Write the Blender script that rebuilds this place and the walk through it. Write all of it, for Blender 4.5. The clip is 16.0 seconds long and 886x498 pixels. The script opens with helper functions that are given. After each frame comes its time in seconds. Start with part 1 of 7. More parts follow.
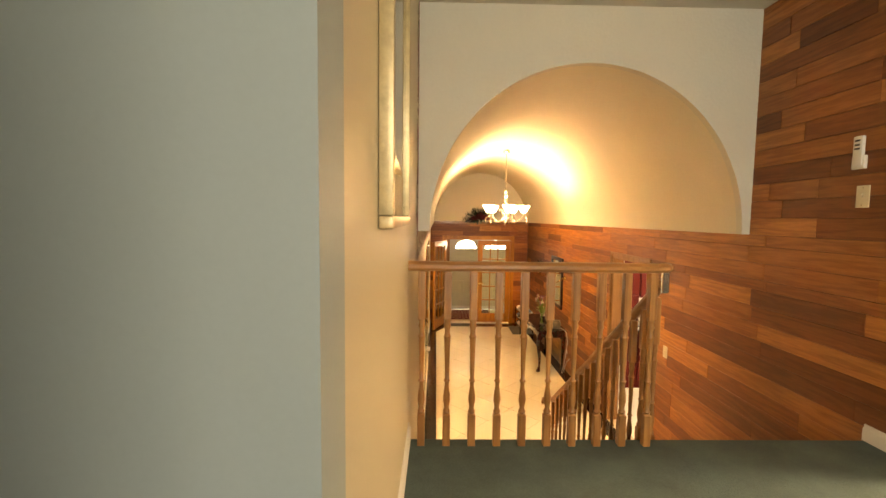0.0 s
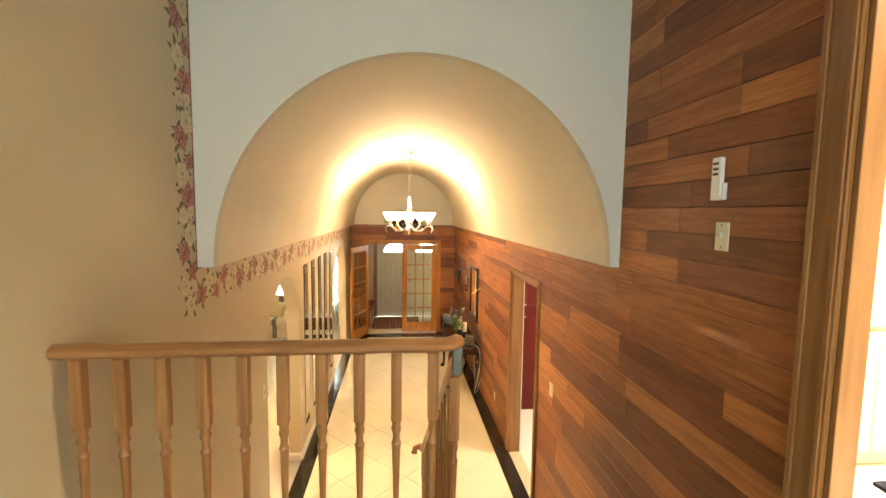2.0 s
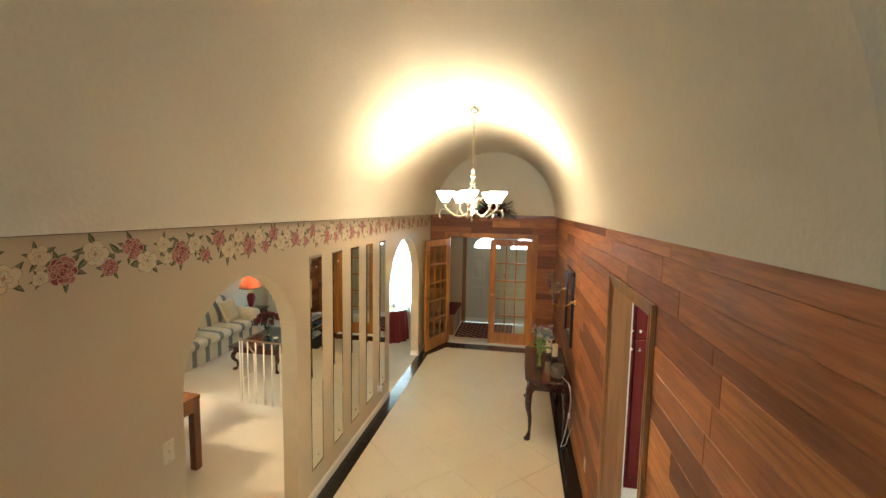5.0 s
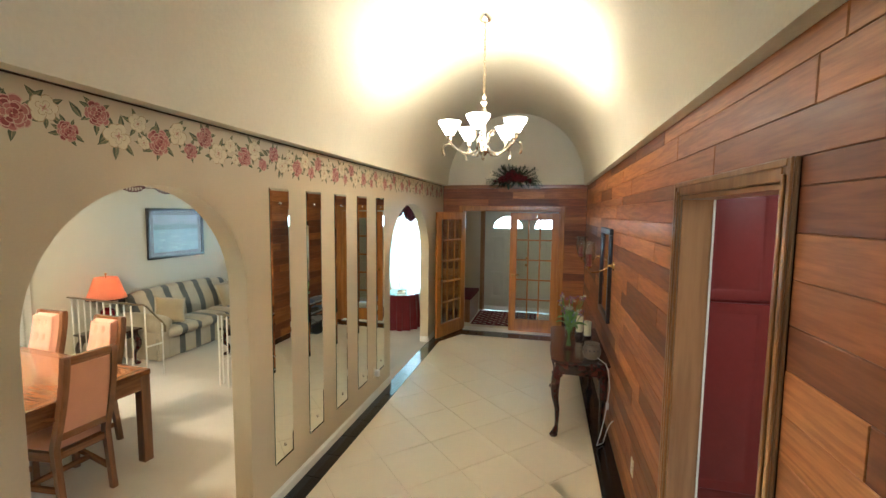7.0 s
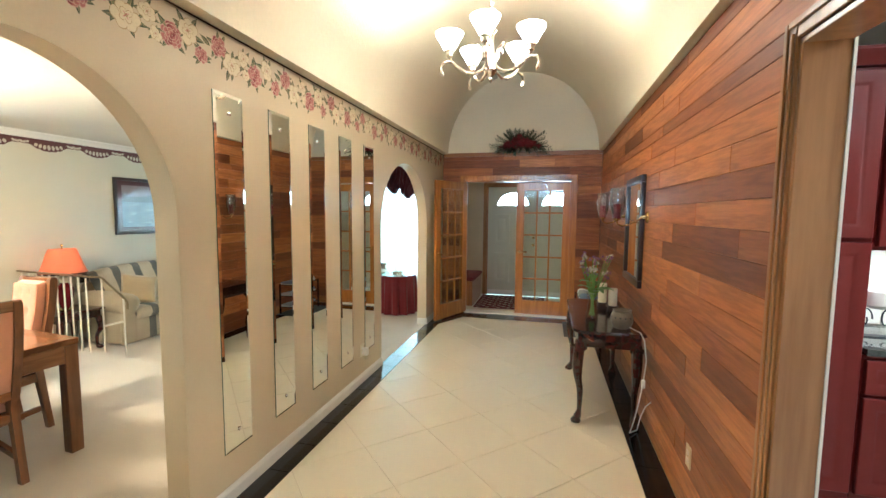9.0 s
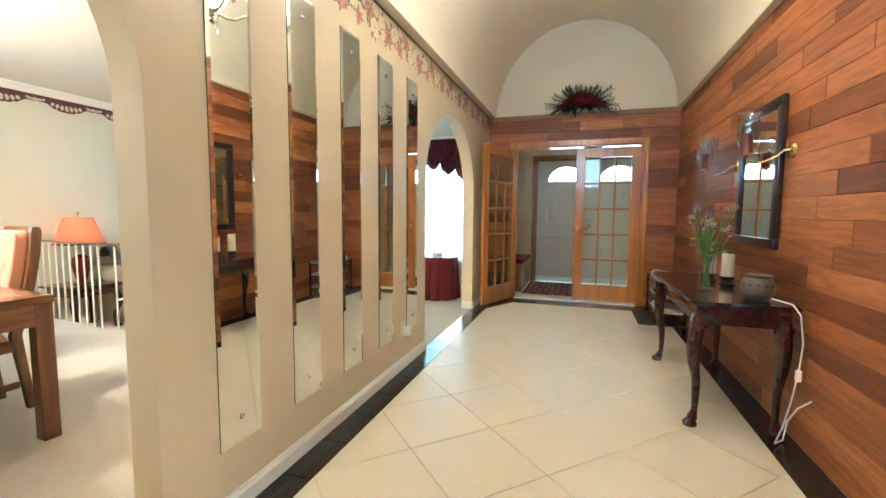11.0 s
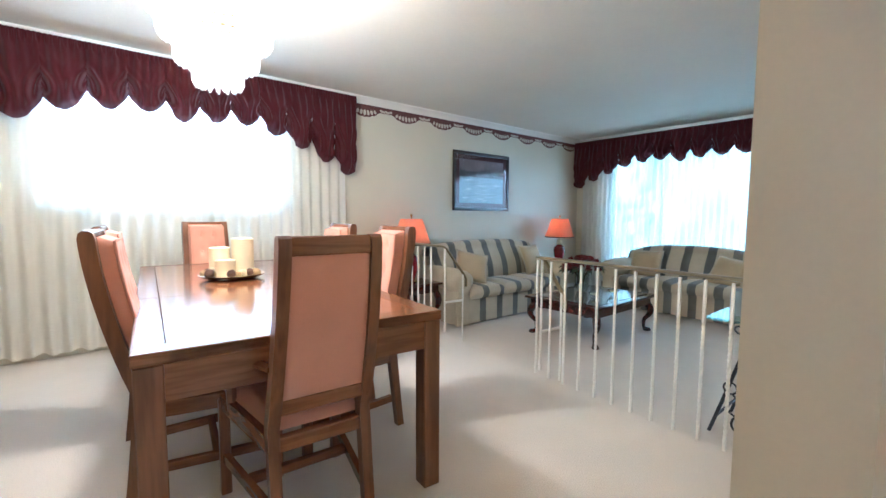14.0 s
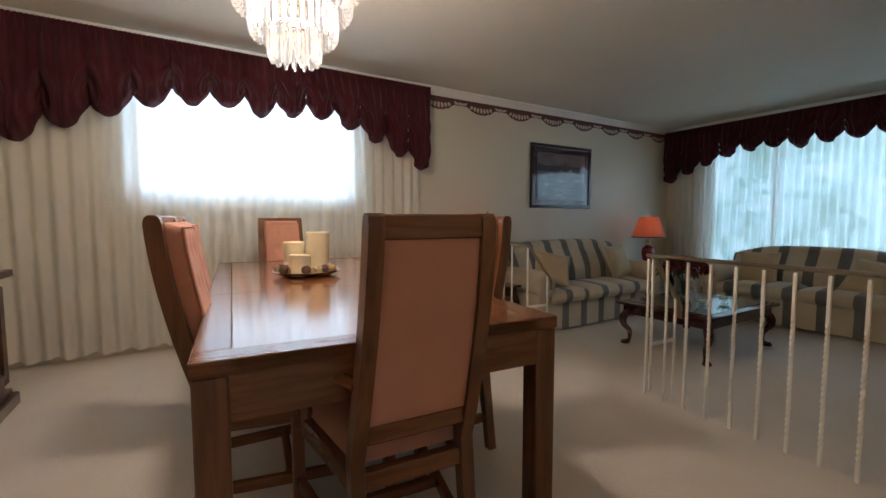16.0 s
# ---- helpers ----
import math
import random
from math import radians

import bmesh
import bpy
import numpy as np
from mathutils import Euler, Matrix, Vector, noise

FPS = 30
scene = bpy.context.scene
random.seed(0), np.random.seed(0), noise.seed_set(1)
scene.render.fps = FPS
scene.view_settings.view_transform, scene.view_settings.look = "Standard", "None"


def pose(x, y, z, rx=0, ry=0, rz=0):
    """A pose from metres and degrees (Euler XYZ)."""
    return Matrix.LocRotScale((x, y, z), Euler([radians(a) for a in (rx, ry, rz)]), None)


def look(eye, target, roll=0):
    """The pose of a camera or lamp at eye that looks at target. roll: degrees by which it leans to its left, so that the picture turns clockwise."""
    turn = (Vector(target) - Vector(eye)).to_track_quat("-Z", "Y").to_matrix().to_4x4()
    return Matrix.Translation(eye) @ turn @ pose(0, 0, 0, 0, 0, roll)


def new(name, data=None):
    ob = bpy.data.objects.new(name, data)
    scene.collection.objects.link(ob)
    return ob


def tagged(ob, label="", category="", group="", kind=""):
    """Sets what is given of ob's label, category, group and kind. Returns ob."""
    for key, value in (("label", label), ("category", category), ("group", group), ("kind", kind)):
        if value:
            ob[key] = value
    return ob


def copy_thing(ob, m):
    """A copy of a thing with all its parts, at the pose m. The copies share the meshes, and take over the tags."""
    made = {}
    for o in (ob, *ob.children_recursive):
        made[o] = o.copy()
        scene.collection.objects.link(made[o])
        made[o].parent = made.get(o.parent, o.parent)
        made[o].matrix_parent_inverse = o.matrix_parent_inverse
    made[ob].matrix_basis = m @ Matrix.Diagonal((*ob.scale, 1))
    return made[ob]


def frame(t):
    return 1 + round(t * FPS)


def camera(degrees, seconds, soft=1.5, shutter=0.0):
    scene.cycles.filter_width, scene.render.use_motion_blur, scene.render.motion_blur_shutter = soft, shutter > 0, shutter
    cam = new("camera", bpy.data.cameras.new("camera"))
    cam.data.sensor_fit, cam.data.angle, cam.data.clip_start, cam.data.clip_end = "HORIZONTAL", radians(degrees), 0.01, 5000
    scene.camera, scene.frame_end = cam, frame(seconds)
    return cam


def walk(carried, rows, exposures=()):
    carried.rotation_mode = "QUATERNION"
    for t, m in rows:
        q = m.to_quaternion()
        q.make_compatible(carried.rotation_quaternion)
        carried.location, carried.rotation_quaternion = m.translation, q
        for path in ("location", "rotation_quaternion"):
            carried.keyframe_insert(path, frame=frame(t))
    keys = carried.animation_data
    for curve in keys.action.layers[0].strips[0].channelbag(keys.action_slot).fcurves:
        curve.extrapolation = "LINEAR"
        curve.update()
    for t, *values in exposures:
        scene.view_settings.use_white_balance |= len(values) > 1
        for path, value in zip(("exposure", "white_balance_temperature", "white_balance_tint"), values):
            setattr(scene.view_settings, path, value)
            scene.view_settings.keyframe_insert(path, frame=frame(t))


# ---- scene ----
cam = camera(92.6, 16.0)
PATH = [
    (0, (0.131, 0.212, 2.572), (0.165, 2.207, 2.425), 0.7),
    (0.5, (0.328, 0.279, 2.61), (0.537, 2.262, 2.455), 0.8),
    (1, (0.546, 0.445, 2.679), (0.824, 2.419, 2.517), 0.9),
    (1.5, (0.809, 0.632, 2.721), (1.084, 2.606, 2.554), 0.8),
    (2, (1.069, 0.832, 2.793), (1.279, 2.813, 2.619), 0.8),
    (2.5, (1.273, 1.087, 2.829), (1.374, 3.077, 2.651), 0.9),
    (3, (1.459, 1.345, 2.835), (1.443, 3.337, 2.655), 1.0),
    (3.5, (1.631, 1.604, 2.837), (1.475, 3.589, 2.653), 1.1),
    (4, (1.73, 1.901, 2.78), (1.483, 3.876, 2.589), 1.2),
    (4.5, (1.744, 2.199, 2.704), (1.432, 4.165, 2.51), 1.1),
    (7, (1.769, 3.307, 2.022), (1.292, 5.242, 1.851), 0.6),
    (7.5, (1.727, 3.468, 1.911), (1.248, 5.403, 1.74), 0.4),
    (8, (1.717, 3.607, 1.805), (1.236, 5.541, 1.636), 0.4),
    (10.3, (1.432, 4.319, 1.298), (0.956, 6.254, 1.125), 0.6),
    (10.5, (1.398, 4.373, 1.266), (0.897, 6.302, 1.097), 0.5),
    (11, (1.264, 4.545, 1.187), (0.643, 6.438, 1.013), 0.5),
    (11.5, (1.11, 4.654, 1.164), (0.304, 6.476, 0.992), 0.6),
    (12, (0.887, 4.722, 1.138), (-0.135, 6.434, 0.974), 0.5),
    (12.5, (0.691, 4.773, 1.146), (-0.49, 6.378, 0.979), 0.3),
    (13, (0.475, 4.841, 1.153), (-0.879, 6.303, 0.986), 0.2),
    (13.5, (0.261, 4.864, 1.149), (-1.217, 6.202, 0.986), 0.3),
    (14, (0.04, 4.862, 1.139), (-1.498, 6.13, 0.981), 0.3),
    (14.5, (-0.123, 4.891, 1.111), (-1.69, 6.123, 0.954), 0.0),
    (15, (-0.243, 4.927, 1.087), (-1.867, 6.085, 0.937), 0.1),
    (15.5, (-0.31, 4.929, 1.072), (-1.986, 6.01, 0.927), -0.0),
    (16, (-0.318, 4.931, 1.064), (-2.027, 5.961, 0.924), -0.1),
]
EXPOSURES = [
    (0.0, 2.3, 12500, 26), (0.5, 2.25, 12000, 28), (1.0, 2.3, 10000, 20), (1.5, 2.45, 8900, 14), (2.0, 2.45, 8100, 14), (3.0, 2.27, 7200, 14), (4.5, 1.85, 6500, 10), (7.0, 1.62, 5400, 4), (8.0, 1.8, 5300, 6),
    (10.5, 2.18, 5200, 4), (12.0, 2.38, 4700, 6), (13.0, 2.05, 4550, 9), (14.0, 1.6, 4500, 12), (14.5, 1.1, 4450, 10), (15.0, 0.57, 4750, 12), (15.5, 0.2, 5000, 15), (16.0, 0.05, 5450, 20)]
walk(cam, [(t, look(eye, target, roll)) for t, eye, target, roll in PATH], EXPOSURES)

# ---- plan, in metres: hall floor z = 0, hall runs along +y ----
HALL_R = 2.37          # face of the cedar wall
END_Y = 10.47          # wall with the French doors
BEAM_Y = 3.2           # bulkhead where the vault begins
SPRING, VAULT_X, VAULT_A, VAULT_B = 2.48, 1.2, 1.115, 1.17
LAND_Z, LAND_EDGE, LAND_TOP = 1.447, 2.3, 4.03
WEST, NORTH, SOUTH, CEIL, SUNK = -4.445, 11.75, 3.5, 2.5, -0.18
STEP_Y, STEP_LEAN = 7.162, -0.0875   # edge of the dining floor above the sunken living room, and its slope

# ---- world and lamps ----
world = bpy.data.worlds.new("world")
scene.world = world
world.use_nodes = True
sky = world.node_tree.nodes.new("ShaderNodeTexSky")
sky.sky_type, sky.sun_disc = "NISHITA", False
sky.sun_elevation, sky.sun_rotation = radians(50), radians(200)
world.node_tree.links.new(sky.outputs[0], world.node_tree.nodes["Background"].inputs[0])
world.node_tree.nodes["Background"].inputs[1].default_value = 0.12


def lamp(name, kind, m, power, color, size=0.05, size_y=None, spread=None):
    data = bpy.data.lights.new(name, kind)
    data.energy, data.color = power, color
    if kind == "AREA":
        data.shape, data.size, data.size_y = "RECTANGLE", size, size_y or size
        if spread:
            data.spread = radians(spread)
    else:
        data.shadow_soft_size = size
    ob = new(name, data)
    ob.matrix_world = m
    return ob


WARM, DAY = (1.0, 0.72, 0.42), (0.80, 0.92, 1.0)
sun = lamp("sun", "SUN", look((0, 0, 30), (6, 9, 0)), 2.5, (1.0, 0.95, 0.88))
sun.data.angle = radians(0.5)
CHAND = (1.222, 6.9)
KITCHEN_Y = 6.5         # fronts of the kitchen cabinets
for k in range(5):
    a = radians(-90 + 72 * k)
    lamp("hall_bulb", "POINT", pose(CHAND[0] + 0.285 * math.cos(a), CHAND[1] + 0.285 * math.sin(a), 2.735), 6.6, (1.0, 0.80, 0.54), 0.03)
lamp("dining_bulb", "POINT", pose(-2.32, 5.37, 2.02), 60, (1.0, 0.76, 0.48), 0.12)
lamp("table_bulb", "POINT", pose(-4.08, 7.77, 0.91), 1.5, (1.0, 0.74, 0.48), 0.04)
lamp("table_bulb", "POINT", pose(-4.08, 10.72, 0.91), 1.5, (1.0, 0.74, 0.48), 0.04)
# daylight standing in the window openings
lamp("dining_daylight", "AREA", pose(-4.52, 5.47, 1.75, 0, -90, 0), 2.8, (0.50, 0.77, 1.0), 1.0, 1.76)
lamp("landing_daylight", "AREA", pose(1.15, -3.06, 2.9, 92, 0, 0), 17, (0.66, 0.87, 1.0), 1.5, 1.2, 140)
lamp("bath_light", "AREA", pose(3.4, 1.9, 3.85, 0, 0, 0), 42, (1.0, 0.92, 0.75), 0.9, 0.5)
lamp("kitchen_light", "AREA", pose(3.7, 5.2, 2.55, 0, 0, 0), 17, (1.0, 0.93, 0.8), 1.0, 0.6)
lamp("under_cabinet_light", "AREA", pose(3.75, KITCHEN_Y + 0.3, 1.392), 2.2, (1.0, 0.96, 0.86), 0.9, 0.1)
lamp("vestibule_bulb", "POINT", pose(1.1, 11.2, 2.2), 0.22, (1.0, 0.85, 0.6), 0.08)

# ---- materials ----
def nodes_of(name):
    m = bpy.data.materials.new(name)
    m.use_nodes = True
    nt = m.node_tree
    return m, nt, nt.nodes["Principled BSDF"]


def mapped(nt, scale, coords="Object"):
    tc, mp = nt.nodes.new("ShaderNodeTexCoord"), nt.nodes.new("ShaderNodeMapping")
    mp.inputs["Scale"].default_value = scale
    if coords == "World":
        g = nt.nodes.new("ShaderNodeNewGeometry")
        nt.links.new(g.outputs["Position"], mp.inputs["Vector"])
    else:
        nt.links.new(tc.outputs[coords], mp.inputs["Vector"])
    return mp


def noise_of(nt, vec, scale, detail=4, rough=0.55):
    n = nt.nodes.new("ShaderNodeTexNoise")
    n.inputs["Scale"].default_value, n.inputs["Detail"].default_value, n.inputs["Roughness"].default_value = scale, detail, rough
    nt.links.new(vec.outputs[0], n.inputs["Vector"])
    return n


def ramp_of(nt, fac, stops):
    r = nt.nodes.new("ShaderNodeValToRGB")
    while len(r.color_ramp.elements) < len(stops):
        r.color_ramp.elements.new(0.5)
    for e, (p, c) in zip(r.color_ramp.elements, stops):
        e.position, e.color = p, (*c, 1)
    nt.links.new(fac, r.inputs[0])
    return r


def bump_of(nt, bsdf, height, strength, distance):
    b = nt.nodes.new("ShaderNodeBump")
    b.inputs["Strength"].default_value, b.inputs["Distance"].default_value = strength, distance
    nt.links.new(height, b.inputs["Height"])
    nt.links.new(b.outputs[0], bsdf.inputs["Normal"])


def scaled(c, k):
    return tuple(min(1.0, v * k) for v in c)


def plain(name, color, rough=0.5, metal=0.0, vary=0.08, scale=3.0, grain=60.0, bump=0.1, depth=0.002, coat=0.0, coords="Object"):
    """A surface with broad stains and a fine grain."""
    m, nt, p = nodes_of(name)
    v = mapped(nt, (1, 1, 1), coords)
    big, fine = noise_of(nt, v, scale), noise_of(nt, v, grain, 3)
    mix = nt.nodes.new("ShaderNodeMix")
    mix.inputs[0].default_value = 0.4
    nt.links.new(big.outputs[0], mix.inputs[2]), nt.links.new(fine.outputs[0], mix.inputs[3])
    r = ramp_of(nt, mix.outputs[0], [(0.3, scaled(color, 1 - vary)), (0.7, scaled(color, 1 + vary))])
    nt.links.new(r.outputs[0], p.inputs["Base Color"])
    rr = nt.nodes.new("ShaderNodeMapRange")
    rr.inputs["To Min"].default_value, rr.inputs["To Max"].default_value = max(0.02, rough - 0.06), min(1, rough + 0.06)
    nt.links.new(big.outputs[0], rr.inputs["Value"]), nt.links.new(rr.outputs[0], p.inputs["Roughness"])
    p.inputs["Metallic"].default_value, p.inputs["Coat Weight"].default_value = metal, coat
    p.inputs["Coat Roughness"].default_value = 0.08
    if bump:
        bump_of(nt, p, fine.outputs[0], bump, depth)
    return m


def wood(name, dark, light, axis="x", rough=0.35, size=1.0, coords="Object", spread=0.0, coat=0.0, tones=None, relief=0.12, plainness=0.62):
    """Grain drawn out along an axis; tones: colours picked piece by piece."""
    m, nt, p = nodes_of(name)
    s = [9.0 * size] * 3
    s["xyz".index(axis)] = 0.7 * size
    v = mapped(nt, s, coords)
    info = nt.nodes.new("ShaderNodeObjectInfo")
    add = nt.nodes.new("ShaderNodeVectorMath")
    add.operation = "ADD"
    mul = nt.nodes.new("ShaderNodeMath")
    mul.operation, mul.inputs[1].default_value = "MULTIPLY", 37.0
    nt.links.new(info.outputs["Random"], mul.inputs[0])
    nt.links.new(v.outputs[0], add.inputs[0]), nt.links.new(mul.outputs[0], add.inputs[1])
    warp = noise_of(nt, add, 0.9, 3)
    wave = nt.nodes.new("ShaderNodeMath")
    wave.operation, wave.inputs[1].default_value = "MULTIPLY", 34.0
    nt.links.new(warp.outputs[0], wave.inputs[0])
    sine = nt.nodes.new("ShaderNodeMath")
    sine.operation = "SINE"
    nt.links.new(wave.outputs[0], sine.inputs[0])
    half = nt.nodes.new("ShaderNodeMapRange")
    half.inputs["From Min"].default_value = -1
    nt.links.new(sine.outputs[0], half.inputs["Value"])
    fine = noise_of(nt, add, 11.0, 4, 0.65)
    mix = nt.nodes.new("ShaderNodeMix")
    mix.inputs[0].default_value = plainness
    nt.links.new(half.outputs[0], mix.inputs[2]), nt.links.new(fine.outputs[0], mix.inputs[3])
    r = ramp_of(nt, mix.outputs[0], [(0.25, dark), (0.75, light)])
    out = r.outputs[0]
    if tones:
        t = ramp_of(nt, info.outputs["Random"], tones)
        mm = nt.nodes.new("ShaderNodeMix")
        mm.data_type, mm.blend_type = "RGBA", "MULTIPLY"
        mm.inputs[0].default_value = 1.0
        nt.links.new(out, mm.inputs[6]), nt.links.new(t.outputs[0], mm.inputs[7])
        out = mm.outputs[2]
    nt.links.new(out, p.inputs["Base Color"])
    p.inputs["Roughness"].default_value, p.inputs["Coat Weight"].default_value = rough, coat
    p.inputs["Coat Roughness"].default_value = 0.12
    bump_of(nt, p, mix.outputs[0], relief, 0.002)
    return m


def glass(name, color=(0.95, 0.98, 0.97), rough=0.0, low=0.022):
    """A clear pane: mostly see-through with a gloss."""
    m, nt, p = nodes_of(name)
    p.inputs["Base Color"].default_value, p.inputs["Roughness"].default_value = (*color, 1), rough
    p.inputs["Transmission Weight"].default_value, p.inputs["IOR"].default_value = 1.0, 1.45
    tr, mx = nt.nodes.new("ShaderNodeBsdfTransparent"), nt.nodes.new("ShaderNodeMixShader")
    tr.inputs[0].default_value = (*color, 1)
    gl, lw, fr = nt.nodes.new("ShaderNodeBsdfGlossy"), nt.nodes.new("ShaderNodeLayerWeight"), nt.nodes.new("ShaderNodeMapRange")
    pw = nt.nodes.new("ShaderNodeMath")
    pw.operation, pw.inputs[1].default_value = "POWER", 4.0
    lw.inputs[0].default_value = 0.5
    fr.inputs["To Min"].default_value, fr.inputs["To Max"].default_value = low, 0.95
    nt.links.new(lw.outputs["Facing"], pw.inputs[0]), nt.links.new(pw.outputs[0], fr.inputs["Value"])
    gl.inputs["Roughness"].default_value = 0.02
    nt.links.new(fr.outputs[0], mx.inputs[0]), nt.links.new(tr.outputs[0], mx.inputs[1]), nt.links.new(gl.outputs[0], mx.inputs[2])
    nt.links.new(mx.outputs[0], nt.nodes["Material Output"].inputs[0])
    return m


def fabric(name, color, vary=0.12, translucent=0.0, clear=0.0, rough=0.9, weave=400.0, sheen=0.2):
    m, nt, p = nodes_of(name)
    v = mapped(nt, (1, 1, 1))
    big, fine = noise_of(nt, v, 5), noise_of(nt, v, weave, 2)
    mix = nt.nodes.new("ShaderNodeMix")
    nt.links.new(big.outputs[0], mix.inputs[2]), nt.links.new(fine.outputs[0], mix.inputs[3])
    r = ramp_of(nt, mix.outputs[0], [(0.3, scaled(color, 1 - vary)), (0.7, scaled(color, 1 + vary))])
    nt.links.new(r.outputs[0], p.inputs["Base Color"])
    p.inputs["Roughness"].default_value, p.inputs["Sheen Weight"].default_value = rough, sheen
    bump_of(nt, p, fine.outputs[0], 0.15, 0.001)
    out = p.outputs[0]
    if translucent:
        tl, mx = nt.nodes.new("ShaderNodeBsdfTranslucent"), nt.nodes.new("ShaderNodeMixShader")
        nt.links.new(r.outputs[0], tl.inputs[0])
        mx.inputs[0].default_value = translucent
        nt.links.new(out, mx.inputs[1]), nt.links.new(tl.outputs[0], mx.inputs[2])
        out = mx.outputs[0]
    if clear:
        tr, mx = nt.nodes.new("ShaderNodeBsdfTransparent"), nt.nodes.new("ShaderNodeMixShader")
        mx.inputs[0].default_value = clear
        nt.links.new(out, mx.inputs[1]), nt.links.new(tr.outputs[0], mx.inputs[2])
        out = mx.outputs[0]
    nt.links.new(out, nt.nodes["Material Output"].inputs[0])
    return m


def crystal(name):
    m, nt, p = nodes_of(name)
    p.inputs["Base Color"].default_value, p.inputs["Roughness"].default_value = (0.95, 0.93, 0.88, 1), 0.03
    p.inputs["Transmission Weight"].default_value, p.inputs["IOR"].default_value = 1.0, 1.5
    p.inputs["Emission Color"].default_value, p.inputs["Emission Strength"].default_value = (1.0, 0.90, 0.74, 1), 0.08
    return m


def glow(name, color, strength, base=None):
    m, nt, p = nodes_of(name)
    p.inputs["Base Color"].default_value = (*(base or color), 1)
    p.inputs["Emission Color"].default_value, p.inputs["Emission Strength"].default_value = (*color, 1), strength
    p.inputs["Roughness"].default_value = 0.3
    return m


M = {}
M["paint"] = plain("beige_paint", (0.60, 0.50, 0.34), 0.45, vary=0.04, scale=1.2, grain=90, bump=0.15, depth=0.001, coords="World")
M["vault"] = plain("cream_stucco", (0.76, 0.70, 0.57), 0.75, vary=0.05, scale=1.5, grain=45, bump=0.5, depth=0.004, coords="World")
M["white_stucco"] = plain("white_stucco", (0.68, 0.65, 0.57), 0.8, vary=0.04, scale=1.5, grain=45, bump=0.5, depth=0.004, coords="World")
# corridor corner wall: darker, bluer base colour than the beige walls beside it
M["greyblue"] = plain("grey_blue_wall", (0.33, 0.38, 0.37), 0.5, vary=0.04, scale=1.2, grain=90, bump=0.15, depth=0.001, coords="World")
M["livwall"] = plain("pale_paint", (0.62, 0.58, 0.46), 0.5, vary=0.04, scale=1.2, grain=90, bump=0.15, depth=0.001, coords="World")
M["white"] = plain("white_paint", (0.78, 0.76, 0.70), 0.4, vary=0.03, grain=40)
M["whitemetal"] = plain("white_metal", (0.80, 0.77, 0.68), 0.35, vary=0.05, grain=80)
M["carpet"] = plain("beige_carpet", (0.63, 0.57, 0.49), 0.95, vary=0.10, scale=1.3, grain=160, bump=0.9, depth=0.006, coords="World")
M["green"] = plain("green_carpet", (0.062, 0.105, 0.105), 0.95, vary=0.4, scale=4.5, grain=160, bump=0.9, depth=0.006, coords="World")
M["tile"] = plain("cream_tile", (0.72, 0.65, 0.49), 0.42, vary=0.025, scale=1.6, grain=22, bump=0.03, coat=0.05, coords="World")
M["grout"] = plain("tan_grout", (0.52, 0.44, 0.30), 0.9, vary=0.12, coords="World")
M["black"] = plain("black_tile", (0.012, 0.010, 0.009), 0.18, vary=0.4, scale=6, grain=30, bump=0.1, coat=0.3, coords="World")
M["backing"] = plain("dark_backing", (0.05, 0.025, 0.014), 0.8, coords="World")
TONES = [(0.0, (0.46, 0.38, 0.36)), (0.2, (0.60, 0.52, 0.48)), (0.45, (0.9, 0.86, 0.84)), (0.8, (1.1, 1.12, 1.05)), (1.0, (1.4, 1.55, 1.5))]
M["cedar"] = wood("cedar_y", (0.275, 0.087, 0.025), (0.45, 0.159, 0.049), "y", 0.5, 1.5, "World", tones=TONES, coat=0.04, relief=0.1, plainness=0.7)
M["cedarx"] = wood("cedar_x", (0.275, 0.087, 0.025), (0.45, 0.159, 0.049), "x", 0.5, 1.5, "World", tones=TONES, coat=0.04, relief=0.1, plainness=0.7)
M["cas_z"] = wood("casing_z", (0.27, 0.115, 0.036), (0.37, 0.17, 0.058), "z", 0.3, 0.8, "World", coat=0.3)
M["cas_y"] = wood("casing_y", (0.27, 0.115, 0.036), (0.37, 0.17, 0.058), "y", 0.3, 0.8, "World", coat=0.3)
M["cas_x"] = wood("casing_x", (0.22, 0.09, 0.03), (0.31, 0.135, 0.045), "x", 0.3, 0.8, "World", coat=0.3)
M["frdoor"] = wood("oak_door", (0.38, 0.135, 0.022), (0.52, 0.20, 0.036), "z", 0.28, 0.8, coat=0.4)
M["oak"] = wood("oak_z", (0.30, 0.12, 0.04), (0.44, 0.20, 0.07), "z", 0.35, 1.2, coat=0.2)
M["oakx"] = wood("oak_x", (0.32, 0.13, 0.045), (0.45, 0.20, 0.075), "x", 0.3, 1.0, coat=0.3)
M["oaky"] = wood("oak_y", (0.32, 0.13, 0.045), (0.45, 0.20, 0.075), "y", 0.3, 1.0, coat=0.3)
M["dine_top"] = wood("dining_top", (0.19, 0.076, 0.027), (0.27, 0.112, 0.041), "x", 0.16, 2.2, coat=0.4, relief=0.015, plainness=0.75)
M["dine_x"] = wood("dining_x", (0.14, 0.056, 0.021), (0.22, 0.092, 0.035), "x", 0.26, 1.8, coat=0.2, relief=0.03)
M["dine_y"] = wood("dining_y", (0.14, 0.056, 0.021), (0.22, 0.092, 0.035), "y", 0.26, 1.8, coat=0.2, relief=0.03)
M["dine_z"] = wood("dining_z", (0.115, 0.046, 0.018), (0.20, 0.085, 0.034), "z", 0.3, 1.2, coat=0.2)
